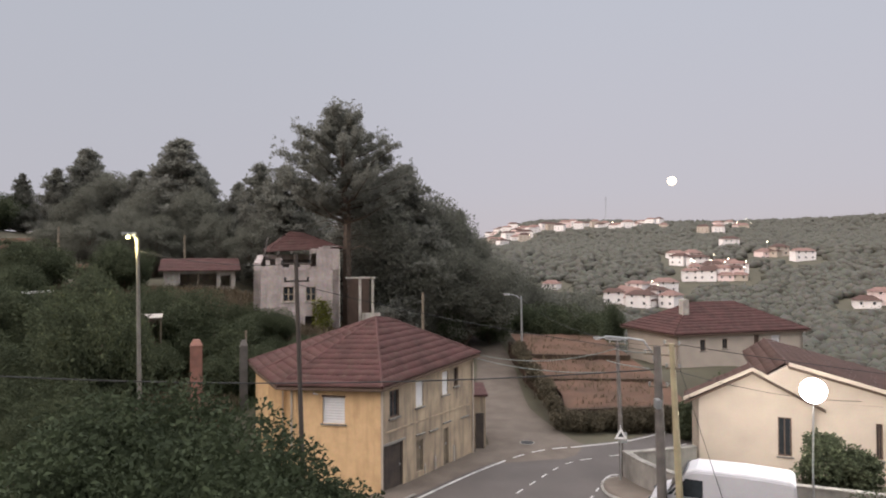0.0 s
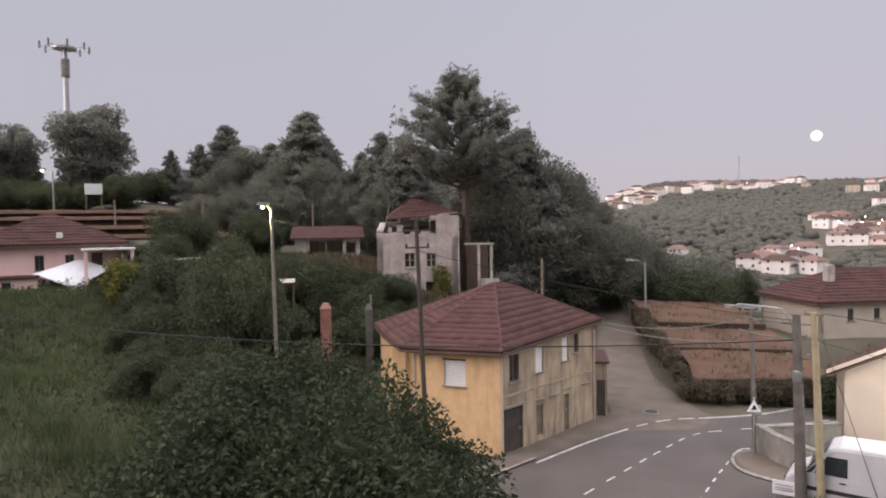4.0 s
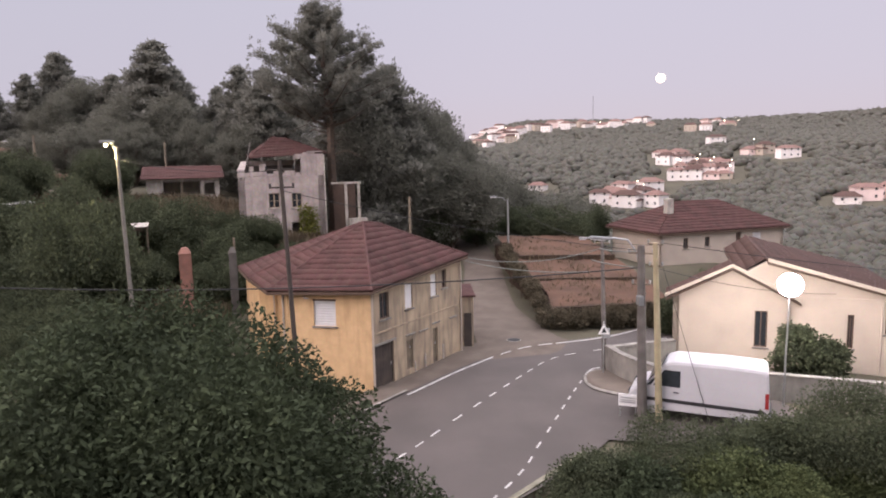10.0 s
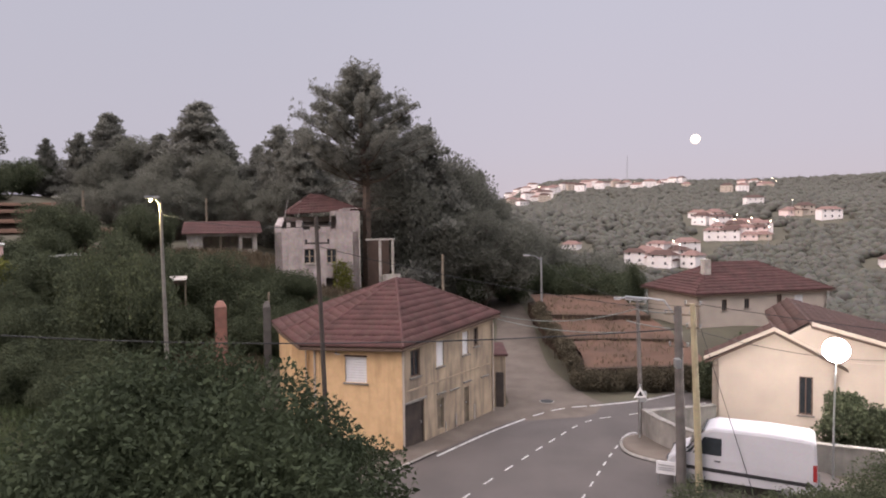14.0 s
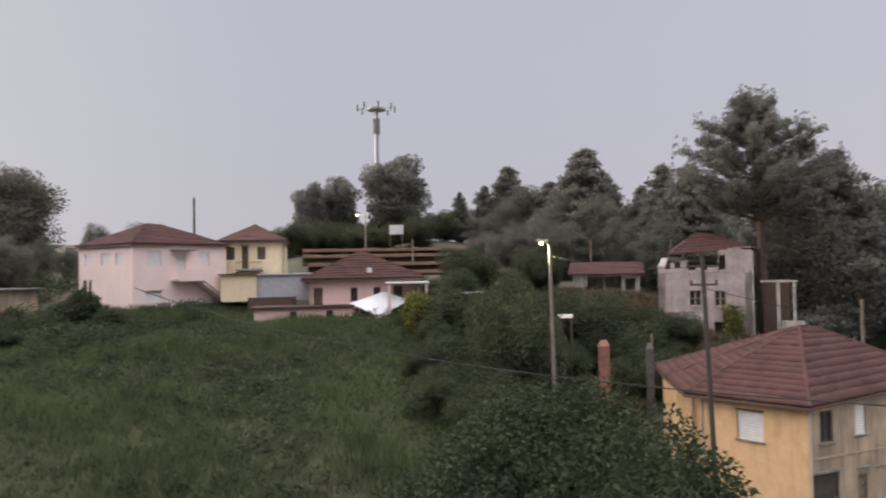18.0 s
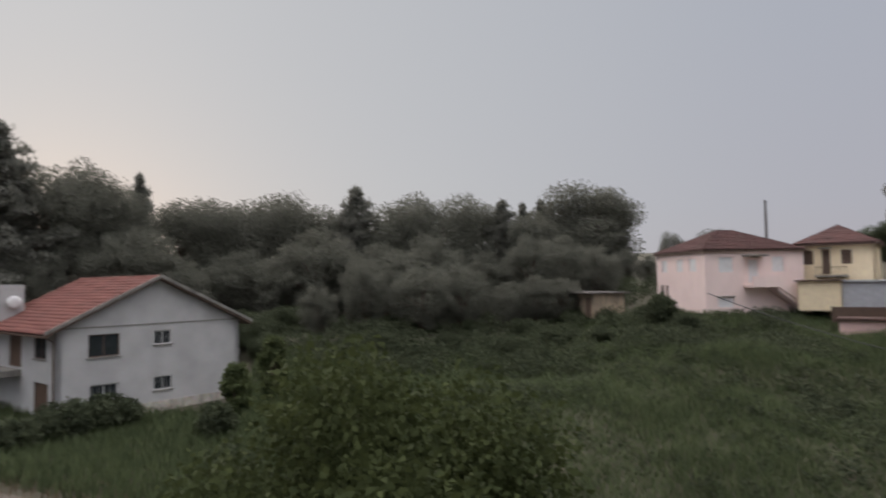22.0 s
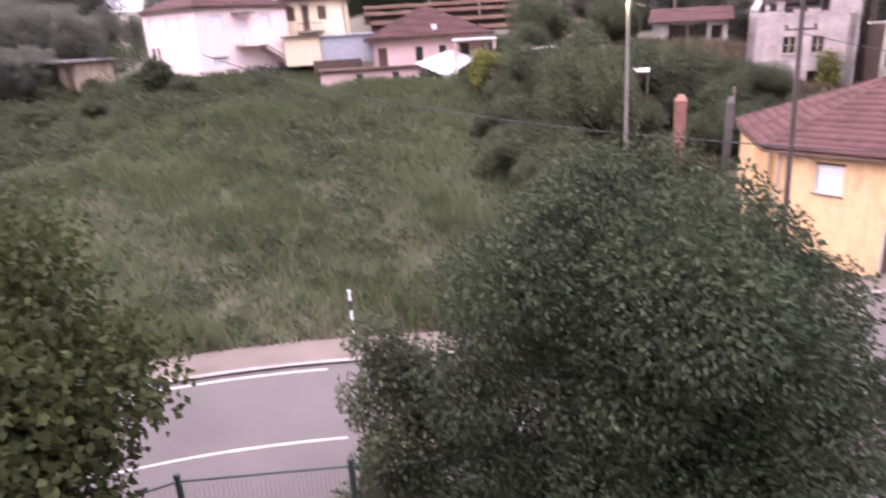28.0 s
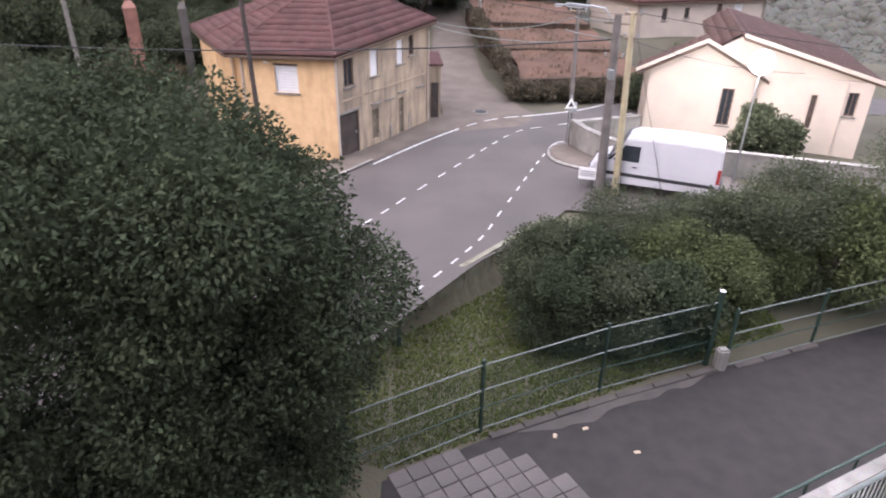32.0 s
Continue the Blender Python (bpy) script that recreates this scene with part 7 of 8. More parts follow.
for k, (az, D, w, h, mt, lab) in enumerate(((-98.2, 36.5, 0.75, 3.3, "leaf_olive", "clipped yellow-green topiary bush"), (-95.2, 40, 0.8, 4.4, "leaf_olive", "clipped yellow-green topiary bush"), (-99.6, 34, 0.9, 1.6, "leaf_bush", "round dark garden bush"), (-110.5, 37, 1.6, 1.8, "leaf_bush", "dark garden bush under the white wall"), (-107.6, 38, 1.6, 1.7, "leaf_bush", "dark garden bush under the white wall"), (-114, 36, 1.4, 1.4, "leaf_bush", "dark garden bush by the door"), (-62.2, 51, 1.0, 2.6, "leaf_bush", "small round tree before the pink wall"), (-60.6, 50, 1.2, 1.3, "leaf_bush", "low dark bush before the pink wall"), (-35.6, 47, 1.3, 3.0, "leaf_yellow", "yellow-green conifer bush by the garden wall"), (-33.5, 49, 1.4, 2.8, "leaf_bush", "dark bush by the shed"))):
    x, y = spot_xy(az, D)
    bush(x, y, w, h, 240 + k, mt, lab, 0.12, 4500)

# ---- far hillside: village and woods ----
town_g = np.random.default_rng(77)
far_mats = [M["far_white"], M["far_white"], M["cream"], M["palepink"], M["far_white"]]


def far_house(x, y, w, d, h, turn, mat, roofm, storeys):
    z = gz(x, y)
    t = thing("village_house", pose(x, y, z, 0, 0, turn), "pale village house with tiled roof on the far hillside", "house", "far village houses")
    part("wall", box(-w / 2, w / 2, -d / 2, d / 2, -2.0, h), mat, t)
    bm = bmesh.new()
    o, rz = 0.5, h + 0.28 * d
    q = [bm.verts.new(p) for p in ((-w / 2 - o, -d / 2 - o, h), (w / 2 + o, -d / 2 - o, h), (w / 2 + o, d / 2 + o, h), (-w / 2 - o, d / 2 + o, h), (-w / 2 + d * 0.3, 0, rz), (w / 2 - d * 0.3, 0, rz))]
    for fc in ((0, 1, 5, 4), (1, 2, 5), (2, 3, 4, 5), (3, 0, 4), (3, 2, 1, 0)):
        bm.faces.new([q[i] for i in fc])
    part("roof", bm, roofm, t)
    for s in range(storeys):
        for k in range(2 + (w > 10)):
            cx = -w / 2 + w * (k + 0.5) / (2 + (w > 10))
            zc = 1.0 + s * 2.7
            part("window", box(cx - 0.4, cx + 0.4, -d / 2 - 0.06, -d / 2 + 0.05, zc, zc + 0.95), M["glass"], t)
    return t


def slope_distance(az, el, near=190.0, far=1150.0):
    """How far off the hillside stands at a height in degrees, along one compass turn."""
    r = np.linspace(near, far, 160)
    a = radians(az)
    e = np.degrees(np.arctan2(height(r * math.sin(a), r * math.cos(a)) - EYE[2], r))
    k = int(np.argmax(e >= el)) if (e >= el).any() else len(r) - 1
    return float(r[k])


VILLAGE = [  # compass turns from and to, heights in degrees from and to, count
    (4.8, 9.2, 1.9, 2.7, 15), (5.2, 8.6, 0.8, 1.9, 9), (9.6, 20.0, 2.3, 2.8, 18), (15.4, 16.6, -3.9, -3.5, 2), (16.6, 20.4, -4.3, -2.7, 14), (20.3, 22.0, -0.7, 0.0, 4), (21.6, 25.6, -2.0, -0.8, 14), (22.4, 25.0, 0.6, 2.2, 3), (23.6, 26.0, 2.2, 2.6, 4),
    (27.0, 28.6, -0.4, 0.7, 3), (29.7, 30.0, -0.5, -0.3, 1), (10.3, 10.5, -2.9, -2.7, 1), (33.0, 44.0, -4.4, -2.6, 8),
]
CLEAR = []
for a0, a1, e0, e1, n in VILLAGE:
    for k in range(n):
        az = a0 + (a1 - a0) * (k + 0.15 + 0.7 * town_g.random()) / n
        D = slope_distance(az, e0 + (e1 - e0) * town_g.random())
        x, y = spot_xy(az, D)
        CLEAR.append((az, D))
        st_ = int(town_g.integers(1, 3))
        sc = 0.8 + 0.55 * min(1.0, max(0.0, (D - 350) / 500))
        far_house(x, y, town_g.uniform(8, 13) * sc, town_g.uniform(6.5, 9) * sc, (3.0 + 2.7 * (st_ - 1)) * sc, -az + town_g.uniform(-40, 40), far_mats[int(town_g.integers(0, 5))], M["tile_far"] if town_g.random() < 0.6 else M["tile_brown"], st_)
# woods on the far slopes: dense rounded crowns with leafy skins
fa, fr = np.radians(town_g.uniform(2, 75, 34000)), 130 * (1500 / 130) ** town_g.random(34000)
az_ = np.degrees(fa)
keep = np.ones(len(fa), bool)
for az, D in CLEAR:
    wide = math.degrees(11.0 / D)
    keep &= ~((np.abs(az_ - az) < wide) & (fr < D + 14) & (fr > D - 0.07 * D))
fx, fy, fr = (fr * np.sin(fa))[keep], (fr * np.cos(fa))[keep], fr[keep]
rad = 1.0 + 1.3 * town_g.random(len(fx)) ** 2 + fr * 0.0021
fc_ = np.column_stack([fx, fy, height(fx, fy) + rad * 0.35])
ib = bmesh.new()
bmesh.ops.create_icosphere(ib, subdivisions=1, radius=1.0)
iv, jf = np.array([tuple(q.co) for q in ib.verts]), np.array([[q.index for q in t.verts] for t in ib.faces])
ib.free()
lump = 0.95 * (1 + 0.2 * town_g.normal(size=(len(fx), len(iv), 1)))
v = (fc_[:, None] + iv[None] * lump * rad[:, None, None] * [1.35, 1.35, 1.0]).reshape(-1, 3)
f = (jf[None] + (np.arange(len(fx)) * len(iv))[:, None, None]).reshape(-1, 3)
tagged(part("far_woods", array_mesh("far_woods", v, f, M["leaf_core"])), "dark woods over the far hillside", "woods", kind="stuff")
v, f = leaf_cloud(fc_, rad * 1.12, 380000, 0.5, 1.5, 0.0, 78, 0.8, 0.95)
tagged(part("far_foliage", array_mesh("far_foliage", v, f, M["leaf_hazed"])), "leafy skin of the far woods", "woods", kind="stuff")
for k in range(22):
    az, D = CLEAR[int(town_g.integers(0, len(CLEAR)))]
    x, y = spot_xy(az + 0.6 * town_g.normal(), D * (1 - 0.05 * town_g.random()))
    t = thing("far_street_lamp", pose(x, y, gz(x, y)), "tiny lit street lamp in the far village", "street lamp", "far village lamps")
    part("pole", tube([(0, 0, -0.5), (0, 0, 8)], 0.1, 5), M["metal"], t)
    hb = bmesh.new()
    bmesh.ops.create_icosphere(hb, subdivisions=1, radius=0.2 + 0.00025 * math.hypot(x, y))
    part("lamp_head", hb, M["far_lamp"], t, at=Matrix.Translation((0, 0, 8.2)))
x, y = spot_xy(15.0, 1050)
am = thing("radio_mast", pose(x, y, gz(x, y)), "thin lattice radio mast on the skyline", "mast")
for s in (-0.9, 0.9):
    part("leg", tube([(s, 0, 0), (s * 0.4, 0, 42)], 0.22, 5), M["metal"], am)
for k in range(10):
    part("brace", tube([(-0.9 + 0.05 * k, 0, 4 * k), (0.9 - 0.05 * k, 0, 4 * k + 4)], 0.12, 4), M["metal"], am)

# ---- the house that the camera stands in: wall, terrace rail below ----
hw = thing("home_building", Matrix(), "plain rendered house wall with balcony behind the viewer", "building")
part("wall", box(-6.0, 6.0, -2.1, -1.7, -1.2, 13.0, 0.02), M["white"], hw, at=pose(0, 0, 0, 0, 0, 45))
part("balcony_slab", box(-1.0, 1.0, -1.7, 0.15, 8.35, 8.55, 0.02), M["concrete"], hw, at=pose(0, 0, 0, 0, 0, 45))
rail = thing("terrace_railing", Matrix(), "pale green painted metal terrace railing", "railing")
# it runs outwards on the right below the balcony
a_, b_ = Vector((3.55, 5.16, 3.4)), Vector((11.5, 8.30, 3.4))
d_ = (b_ - a_).normalized()
n_ = Vector((d_.y, -d_.x, 0))
part("rail", tube([a_, b_], 0.025, 8), M["green_metal"], rail, "thin dark green outer rail")
bm = box(0, (b_ - a_).length, -0.30, -0.10, -0.10, -0.04, 0.01)
part("coping", bm, M["concrete"], rail, "pale flat coping", at=pose(a_.x, a_.y, a_.z, 0, 0, math.degrees(math.atan2(d_.y, d_.x))))
part("rail", tube([a_ + n_ * 0.36, b_ + n_ * 0.36], 0.035, 10), M["pale_metal"], rail)
part("rail", tube([a_ + n_ * 0.36 - Vector((0, 0, 0.95)), b_ + n_ * 0.36 - Vector((0, 0, 0.95))], 0.02, 8), M["green_metal"], rail)
nb = 70
for k in range(nb + 1):
    p = a_.lerp(b_, k / nb) + n_ * 0.36
    part("baluster", tube([p + Vector((0, 0, -1.0)), p], 0.013, 6), M["green_metal"], rail)
for k in range(0, 9):
    p = a_.lerp(b_, k / 8)
    part("post", tube([p + Vector((0, 0, -1.0)), p], 0.02, 6), M["green_metal"], rail)
tb = thing("terrace_slab", Matrix(), "pale concrete terrace edge under the railing", "terrace")
bm = bmesh.new()
q = [bm.verts.new(p) for zz in (2.1, 2.4) for p in ((a_ - n_ * 0.15 - d_ * 0.3).to_2d().to_3d() + Vector((0, 0, zz)), (b_ - n_ * 0.15).to_2d().to_3d() + Vector((0, 0, zz)), (b_ + n_ * 3).to_2d().to_3d() + Vector((0, 0, zz)), (a_ + n_ * 3 - d_ * 0.3).to_2d().to_3d() + Vector((0, 0, zz)))]
for fc in ((3, 2, 1, 0), (4, 5, 6, 7), (0, 1, 5, 4), (1, 2, 6, 5), (2, 3, 7, 6), (3, 0, 4, 7)):
    bm.faces.new([q[i] for i in fc])
part("slab", bm, M["concrete"], tb)
pt = (a_ + b_) / 2 + n_ * 1.4
part("pier", box(pt.x - 0.8, pt.x + 0.8, pt.y - 0.8, pt.y + 0.8, -1.2, 2.1), M["white"], tb)

# paving slabs in the yard corner
pav = tagged(thing("paving", Matrix(), "worn square paving slabs in the yard", "paving"), kind="structure")
mp2 = pose(1.6, 10.9, 0, 0, 0, 24)
slab = box(0.008, 0.442, 0.008, 0.442, -1.0, -0.95, 0.012)
me = bpy.data.meshes.new("slab")
slab.to_mesh(me)
slab.free()
me.materials.append(M["paver"])
for i in range(-7, 6):
    for j in range(-9, 1):
        c_ = mp2 @ Vector(((i + 0.5) * 0.45, (j + 0.5) * 0.45, 0))
        if c_.x > 3.0 + (11.0 - c_.y) * 0.8 or c_.y > 11.0 + 0.03 * c_.x or c_.x < 0.2 - 0.3 * (c_.y - 9):
            continue
        o = new("slab", me)
        o.parent = pav
        o.matrix_basis = mp2 @ pose(i * 0.45, j * 0.45, 0.004 * ((i * 7 + j * 3) % 4))
for k, (x, y, a) in enumerate(((4.6, 11.75, 20), (3.8, 11.55, 70), (5.6, 10.9, 10))):
    lt = part("litter", box(-0.08, 0.08, -0.045, 0.045, 0.0, 0.015, 0.004), M["grey_plaster"], at=pose(x, y, -0.978, 3, 2, a))
    tagged(lt, "scrap of white paper on the tarmac", "litter")

# ---- trees ----
def pine_mesh(h, r, seed, count=5200, layers=11, bare=0.28, size=0.2, fingers=0, power=1.5):
    """A pine: whorls of rising boughs, each with flat pads of needles, gaps between the tiers."""
    g = np.random.default_rng(seed)
    cs, rs, lb = [], [], []
    for k in range(layers):
        f = bare + (0.97 - bare) * k / (layers - 1)
        reach = r * (1.0 - ((f - bare) / (1 - bare)) ** power) * (0.8 + 0.35 * g.random()) + 0.06 * r
        m = 6 if f < 0.75 else 4
        for j in range(m):
            a = 2 * math.pi * (j + g.random() * 0.8) / m + 1.7 * k
            L = reach * (0.62 + 0.42 * g.random())
            zf = h * (f + g.normal() * 0.022) if f < 0.93 else h * f
            root = np.array([0, 0, zf - 0.25 * L])
            tip = np.array([math.cos(a) * L, math.sin(a) * L, zf + (0.10 + 0.14 * g.random()) * L])
            lb.append(([tuple(root), tuple(root * 0.45 + tip * 0.55 - [0, 0, 0.06 * L]), tuple(tip)], [0.010 * h * (1.15 - f), 0.006 * h * (1.15 - f), 0.02]))
            for s in (0.4, 0.62, 0.82, 1.0):
                w = 0.10 * L * (1.2 - 0.5 * s) + 0.035 * r
                for q in range(2):
                    c = root * (1 - s) + tip * s + np.array([g.normal() * w, g.normal() * w, abs(g.normal()) * 0.03 * h * 0.4])
                    cs.append(c)
                    rs.append(w * 0.9 + 0.03 * r)
            for q in range(fingers):  # upright shoots along the outer bough
                s = 0.62 + 0.38 * q / max(fingers - 1, 1)
                c = root * (1 - s) + tip * s + np.array([g.normal() * 0.1, g.normal() * 0.1, 0])
                for e in range(4):
                    cs.append(c + np.array([0, 0, (0.25 + 0.32 * e) * (0.6 + 0.5 * (1 - f))]))
                    rs.append(0.34 - 0.06 * e)
    for k in range(4):
        cs.append([0, 0, h * (0.90 + 0.03 * k)])
        rs.append(0.05 * r * (1.6 - 0.3 * k))
    v, f = leaf_cloud(cs, rs, count, size, 2.6, -0.7, seed, 0.1, 0.42)
    trunk = limbs([([(0, 0, -0.5), (0.04 * r, 0, h * 0.3), (-0.03 * r, 0.03 * r, h * 0.65), (0, 0, h * 0.99)], [0.020 * h, 0.016 * h, 0.010 * h, 0.03])] + lb, 6)
    return trunk, array_mesh("crown", v, f, M["needle"])


def broad_mesh(h, r, seed, count=5200, bare=0.22, leaf=0.3, mat="leaf_hazed", clumps=46, flat=0.9, stretch=1.4, top_heavy=0.0, droop=0.25, fine=1.0):
    g = np.random.default_rng(seed)
    cs, rs, lb = [], [], []
    mid, half = h * (1 + bare) / 2, h * (1 - bare) / 2
    for k in range(clumps):
        d = g.normal(size=3)
        d /= np.linalg.norm(d)
        s = 0.45 + 0.5 * g.random()
        c = np.array([d[0] * r * s, d[1] * r * s, mid + d[2] * half * s * 0.95])
        wide = 1.0 - top_heavy * max(0.0, (mid - c[2]) / half)
        c[:2] *= wide
        cs.append(c)
        rs.append(r * fine * (0.20 + 0.16 * g.random()))
        if k % 5 == 0:
            lb.append(([(0, 0, h * bare * 0.8), tuple(c * [0.4, 0.4, 0.75]), tuple(c)], [0.014 * h, 0.009 * h, 0.02]))
    v, f = leaf_cloud(cs, rs, count, leaf, stretch, droop, seed, 0.5, flat)
    trunk = limbs([([(0, 0, -0.5), (0.02 * r, 0, h * bare), (0, 0.03 * r, h * 0.6)], [0.026 * h, 0.02 * h, 0.008 * h])] + lb, 6)
    return trunk, array_mesh("crown", v, f, M[mat])


def tree(name, meshes, x, y, label, z=None, group="", turn=0.0, scale=1.0):
    t = thing(name, pose(x, y, gz(x, y) if z is None else z, 0, 0, turn) @ Matrix.Diagonal((1, 1, 1, 1)), label, "tree", group)
    part("trunk", meshes[0], M["bark"], t)
    part("crown", meshes[1], None, t)
    t.scale = (scale,) * 3
    return t


def spot(az, D):  # same as spot_xy
    return D * math.sin(radians(az)), D * math.cos(radians(az))


def copy_at(src, az, D, el, h0, turn, wide=1.0):
    x, y = spot(az, D)
    z = gz(x, y)
    s = (EYE[2] + D * math.tan(radians(el)) - z) / h0
    c = copy_thing(src, pose(x, y, z, 0, 0, turn))
    c.scale = (s * wide, s * wide, s)
    return c


def great_pine(levels, reaches, lean, seed, count, size):
    """An old maritime pine: boughs in tiers, each carrying needle pads and upright shoots, dead twigs under the crown."""
    g = np.random.default_rng(seed)
    cs, rs, lb = [], [], []
    top = levels[-1]
    for k in range(10):
        z = levels[0] + (top - 0.9 - levels[0]) * k / 9
        reach = float(np.interp(z, levels, reaches))
        m = 6 if reach > 3.4 else 4
        for q in range(m):
            a = 2 * math.pi * (q + 0.7 * g.random()) / m + 2.4 * k
            L = reach * (0.55 + 0.5 * g.random())
            root = np.array([lean * z / top, 0, z - 0.22 * L - 0.2])
            tip = np.array([lean + math.cos(a) * L, math.sin(a) * L, z + (0.02 + 0.12 * g.random()) * L])
            bow = root * 0.5 + tip * 0.5 - [0, 0, 0.07 * L]
            lb.append(([tuple(root), tuple(bow), tuple(tip)], [0.12 - 0.06 * k / 9, 0.07 - 0.03 * k / 9, 0.015]))
            for u in np.arange(0.34, 1.01, 0.11):
                c = root * (1 - u) ** 2 + 2 * bow * u * (1 - u) + tip * u * u
                for e in (-1, 1):
                    w = 0.25 + 0.5 * (1 - u) + 0.05 * L
                    cs.append(c + np.array([-math.sin(a) * e * w * g.random(), math.cos(a) * e * w * g.random(), 0.1 + 0.15 * g.random()]))
                    rs.append(0.20 + 0.16 * g.random())
            for e in range(6):  # upright shoots at the bough's end
                base = tip * (1 - 0.1 * e) + root * 0.1 * e + np.array([g.normal() * 0.35, g.normal() * 0.35, 0])
                h = 0.6 + 0.6 * g.random()
                for w in range(3):
                    cs.append(base + np.array([0, 0, 0.15 + h * w / 2]))
                    rs.append(0.20 - 0.05 * w)
    for w in range(6):
        cs.append(np.array([lean + 0.1 * math.sin(w), 0, top - 1.2 + 0.25 * w]))
        rs.append(0.34 - 0.04 * w)
    for k in range(16):  # dead twigs on the bare trunk
        z = levels[0] * (0.45 + 0.5 * g.random())
        a, L = g.uniform(0, 2 * math.pi), 1.5 + 3.0 * g.random()
        lb.append(([(0, 0, z), (math.cos(a) * L * 0.5, math.sin(a) * L * 0.5, z + 0.12 * L), (math.cos(a) * L, math.sin(a) * L, z - 0.05 * L)], [0.05, 0.03, 0.008]))
    v, f = leaf_cloud(cs, rs, count, size, 2.8, -0.9, seed, 0.1, 0.8)
    trunk = limbs([([(0.1, 0, -0.6), (0.0, 0.1, top * 0.25), (0.05, 0, top * 0.5), (lean * 0.8, 0, top * 0.8), (lean, 0, top - 0.6)], [0.46, 0.38, 0.30, 0.17, 0.04])] + lb, 6)
    return trunk, array_mesh("crown", v, f, M["needle"])


# the tall pine behind the ruin
x, y = spot(-7.4, 53)
zp = gz(x, y)
tree("pine_tree", great_pine([14.2 - zp, 16.2 - zp, 17.8 - zp, 18.8 - zp, 19.7 - zp, 21.0 - zp, 21.9 - zp, 22.5 - zp], [5.0, 5.8, 5.6, 4.6, 3.5, 2.5, 1.6, 0.5], -0.5, 3, 80000, 0.075), x, y, "tall dark maritime pine with layered branches")
x, y = spot(-21.0, 78)
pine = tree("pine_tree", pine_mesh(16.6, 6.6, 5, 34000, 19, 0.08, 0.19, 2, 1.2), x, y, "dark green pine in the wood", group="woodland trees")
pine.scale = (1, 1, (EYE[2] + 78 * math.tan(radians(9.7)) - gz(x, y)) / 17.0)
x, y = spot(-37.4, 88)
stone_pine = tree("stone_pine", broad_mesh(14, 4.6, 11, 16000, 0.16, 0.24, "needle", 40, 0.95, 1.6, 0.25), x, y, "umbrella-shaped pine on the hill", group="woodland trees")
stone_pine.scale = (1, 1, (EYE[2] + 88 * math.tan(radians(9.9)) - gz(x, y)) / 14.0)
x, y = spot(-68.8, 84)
oak = tree("oak_tree", broad_mesh(13, 6.2, 21, 26000, 0.06, 0.19, "leaf_hazed", 52), x, y, "dark broad-crowned oak at the wood's edge", group="woodland trees")
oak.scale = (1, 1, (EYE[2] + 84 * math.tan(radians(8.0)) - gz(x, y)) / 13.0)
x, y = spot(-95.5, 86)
oak_b = tree("oak_tree", broad_mesh(13, 5.4, 33, 26000, 0.04, 0.19, "leaf_hazed", 50), x, y, "dark leafy tree in the wood", group="woodland trees")
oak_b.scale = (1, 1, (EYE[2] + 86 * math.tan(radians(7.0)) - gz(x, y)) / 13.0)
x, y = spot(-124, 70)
gum = tree("eucalyptus_tree", broad_mesh(19, 2.9, 41, 3000, 0.4, 0.34, "leaf_hazed", 22, 1.1, 2.0), x, y, "tall thin eucalyptus with open crown", group="woodland trees")
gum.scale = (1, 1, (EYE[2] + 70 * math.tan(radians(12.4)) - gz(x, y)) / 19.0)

g = np.random.default_rng(5)
WOOD = [  # source, compass turn, distance, height of the top in degrees, width
    (pine, -31.8, 84, 6.4, 0.8), (pine, -29.6, 82, 6.9, 1.0), (pine, -27.5, 85, 8.5, 1.2), (oak_b, -25.6, 82, 6.6, 1.1), (pine, -24.0, 80, 7.1, 1.2), (pine, -19.2, 80, 7.3, 1.1), (oak, -22.6, 74, 5.8, 0.9), (oak, -28.0, 78, 5.6, 0.9), (oak_b, -19.6, 72, 5.6, 0.8),
    (pine, -16.4, 74, 6.4, 0.8), (pine, -14.6, 70, 8.0, 0.9), (pine, -12.6, 66, 7.9, 1.1), (oak, -17.6, 76, 3.6, 0.7), (oak_b, -14.0, 72, 4.6, 0.9), (oak, -11.0, 70, 5.2, 0.9), (pine, -2.6, 60, 8.0, 1.2), (pine, -5.4, 60, 7.4, 1.2), (oak, -3.4, 58, 4.4, 0.9), (oak, -0.6, 64, 5.9, 0.7), (oak_b, 1.1, 66, 4.6, 0.6),
    (pine, 2.6, 68, 4.2, 0.6), (oak_b, 3.7, 70, 2.2, 0.6), (oak, 5.8, 74, 0.0, 0.7), (oak_b, 8.0, 78, -1.6, 0.8),
]
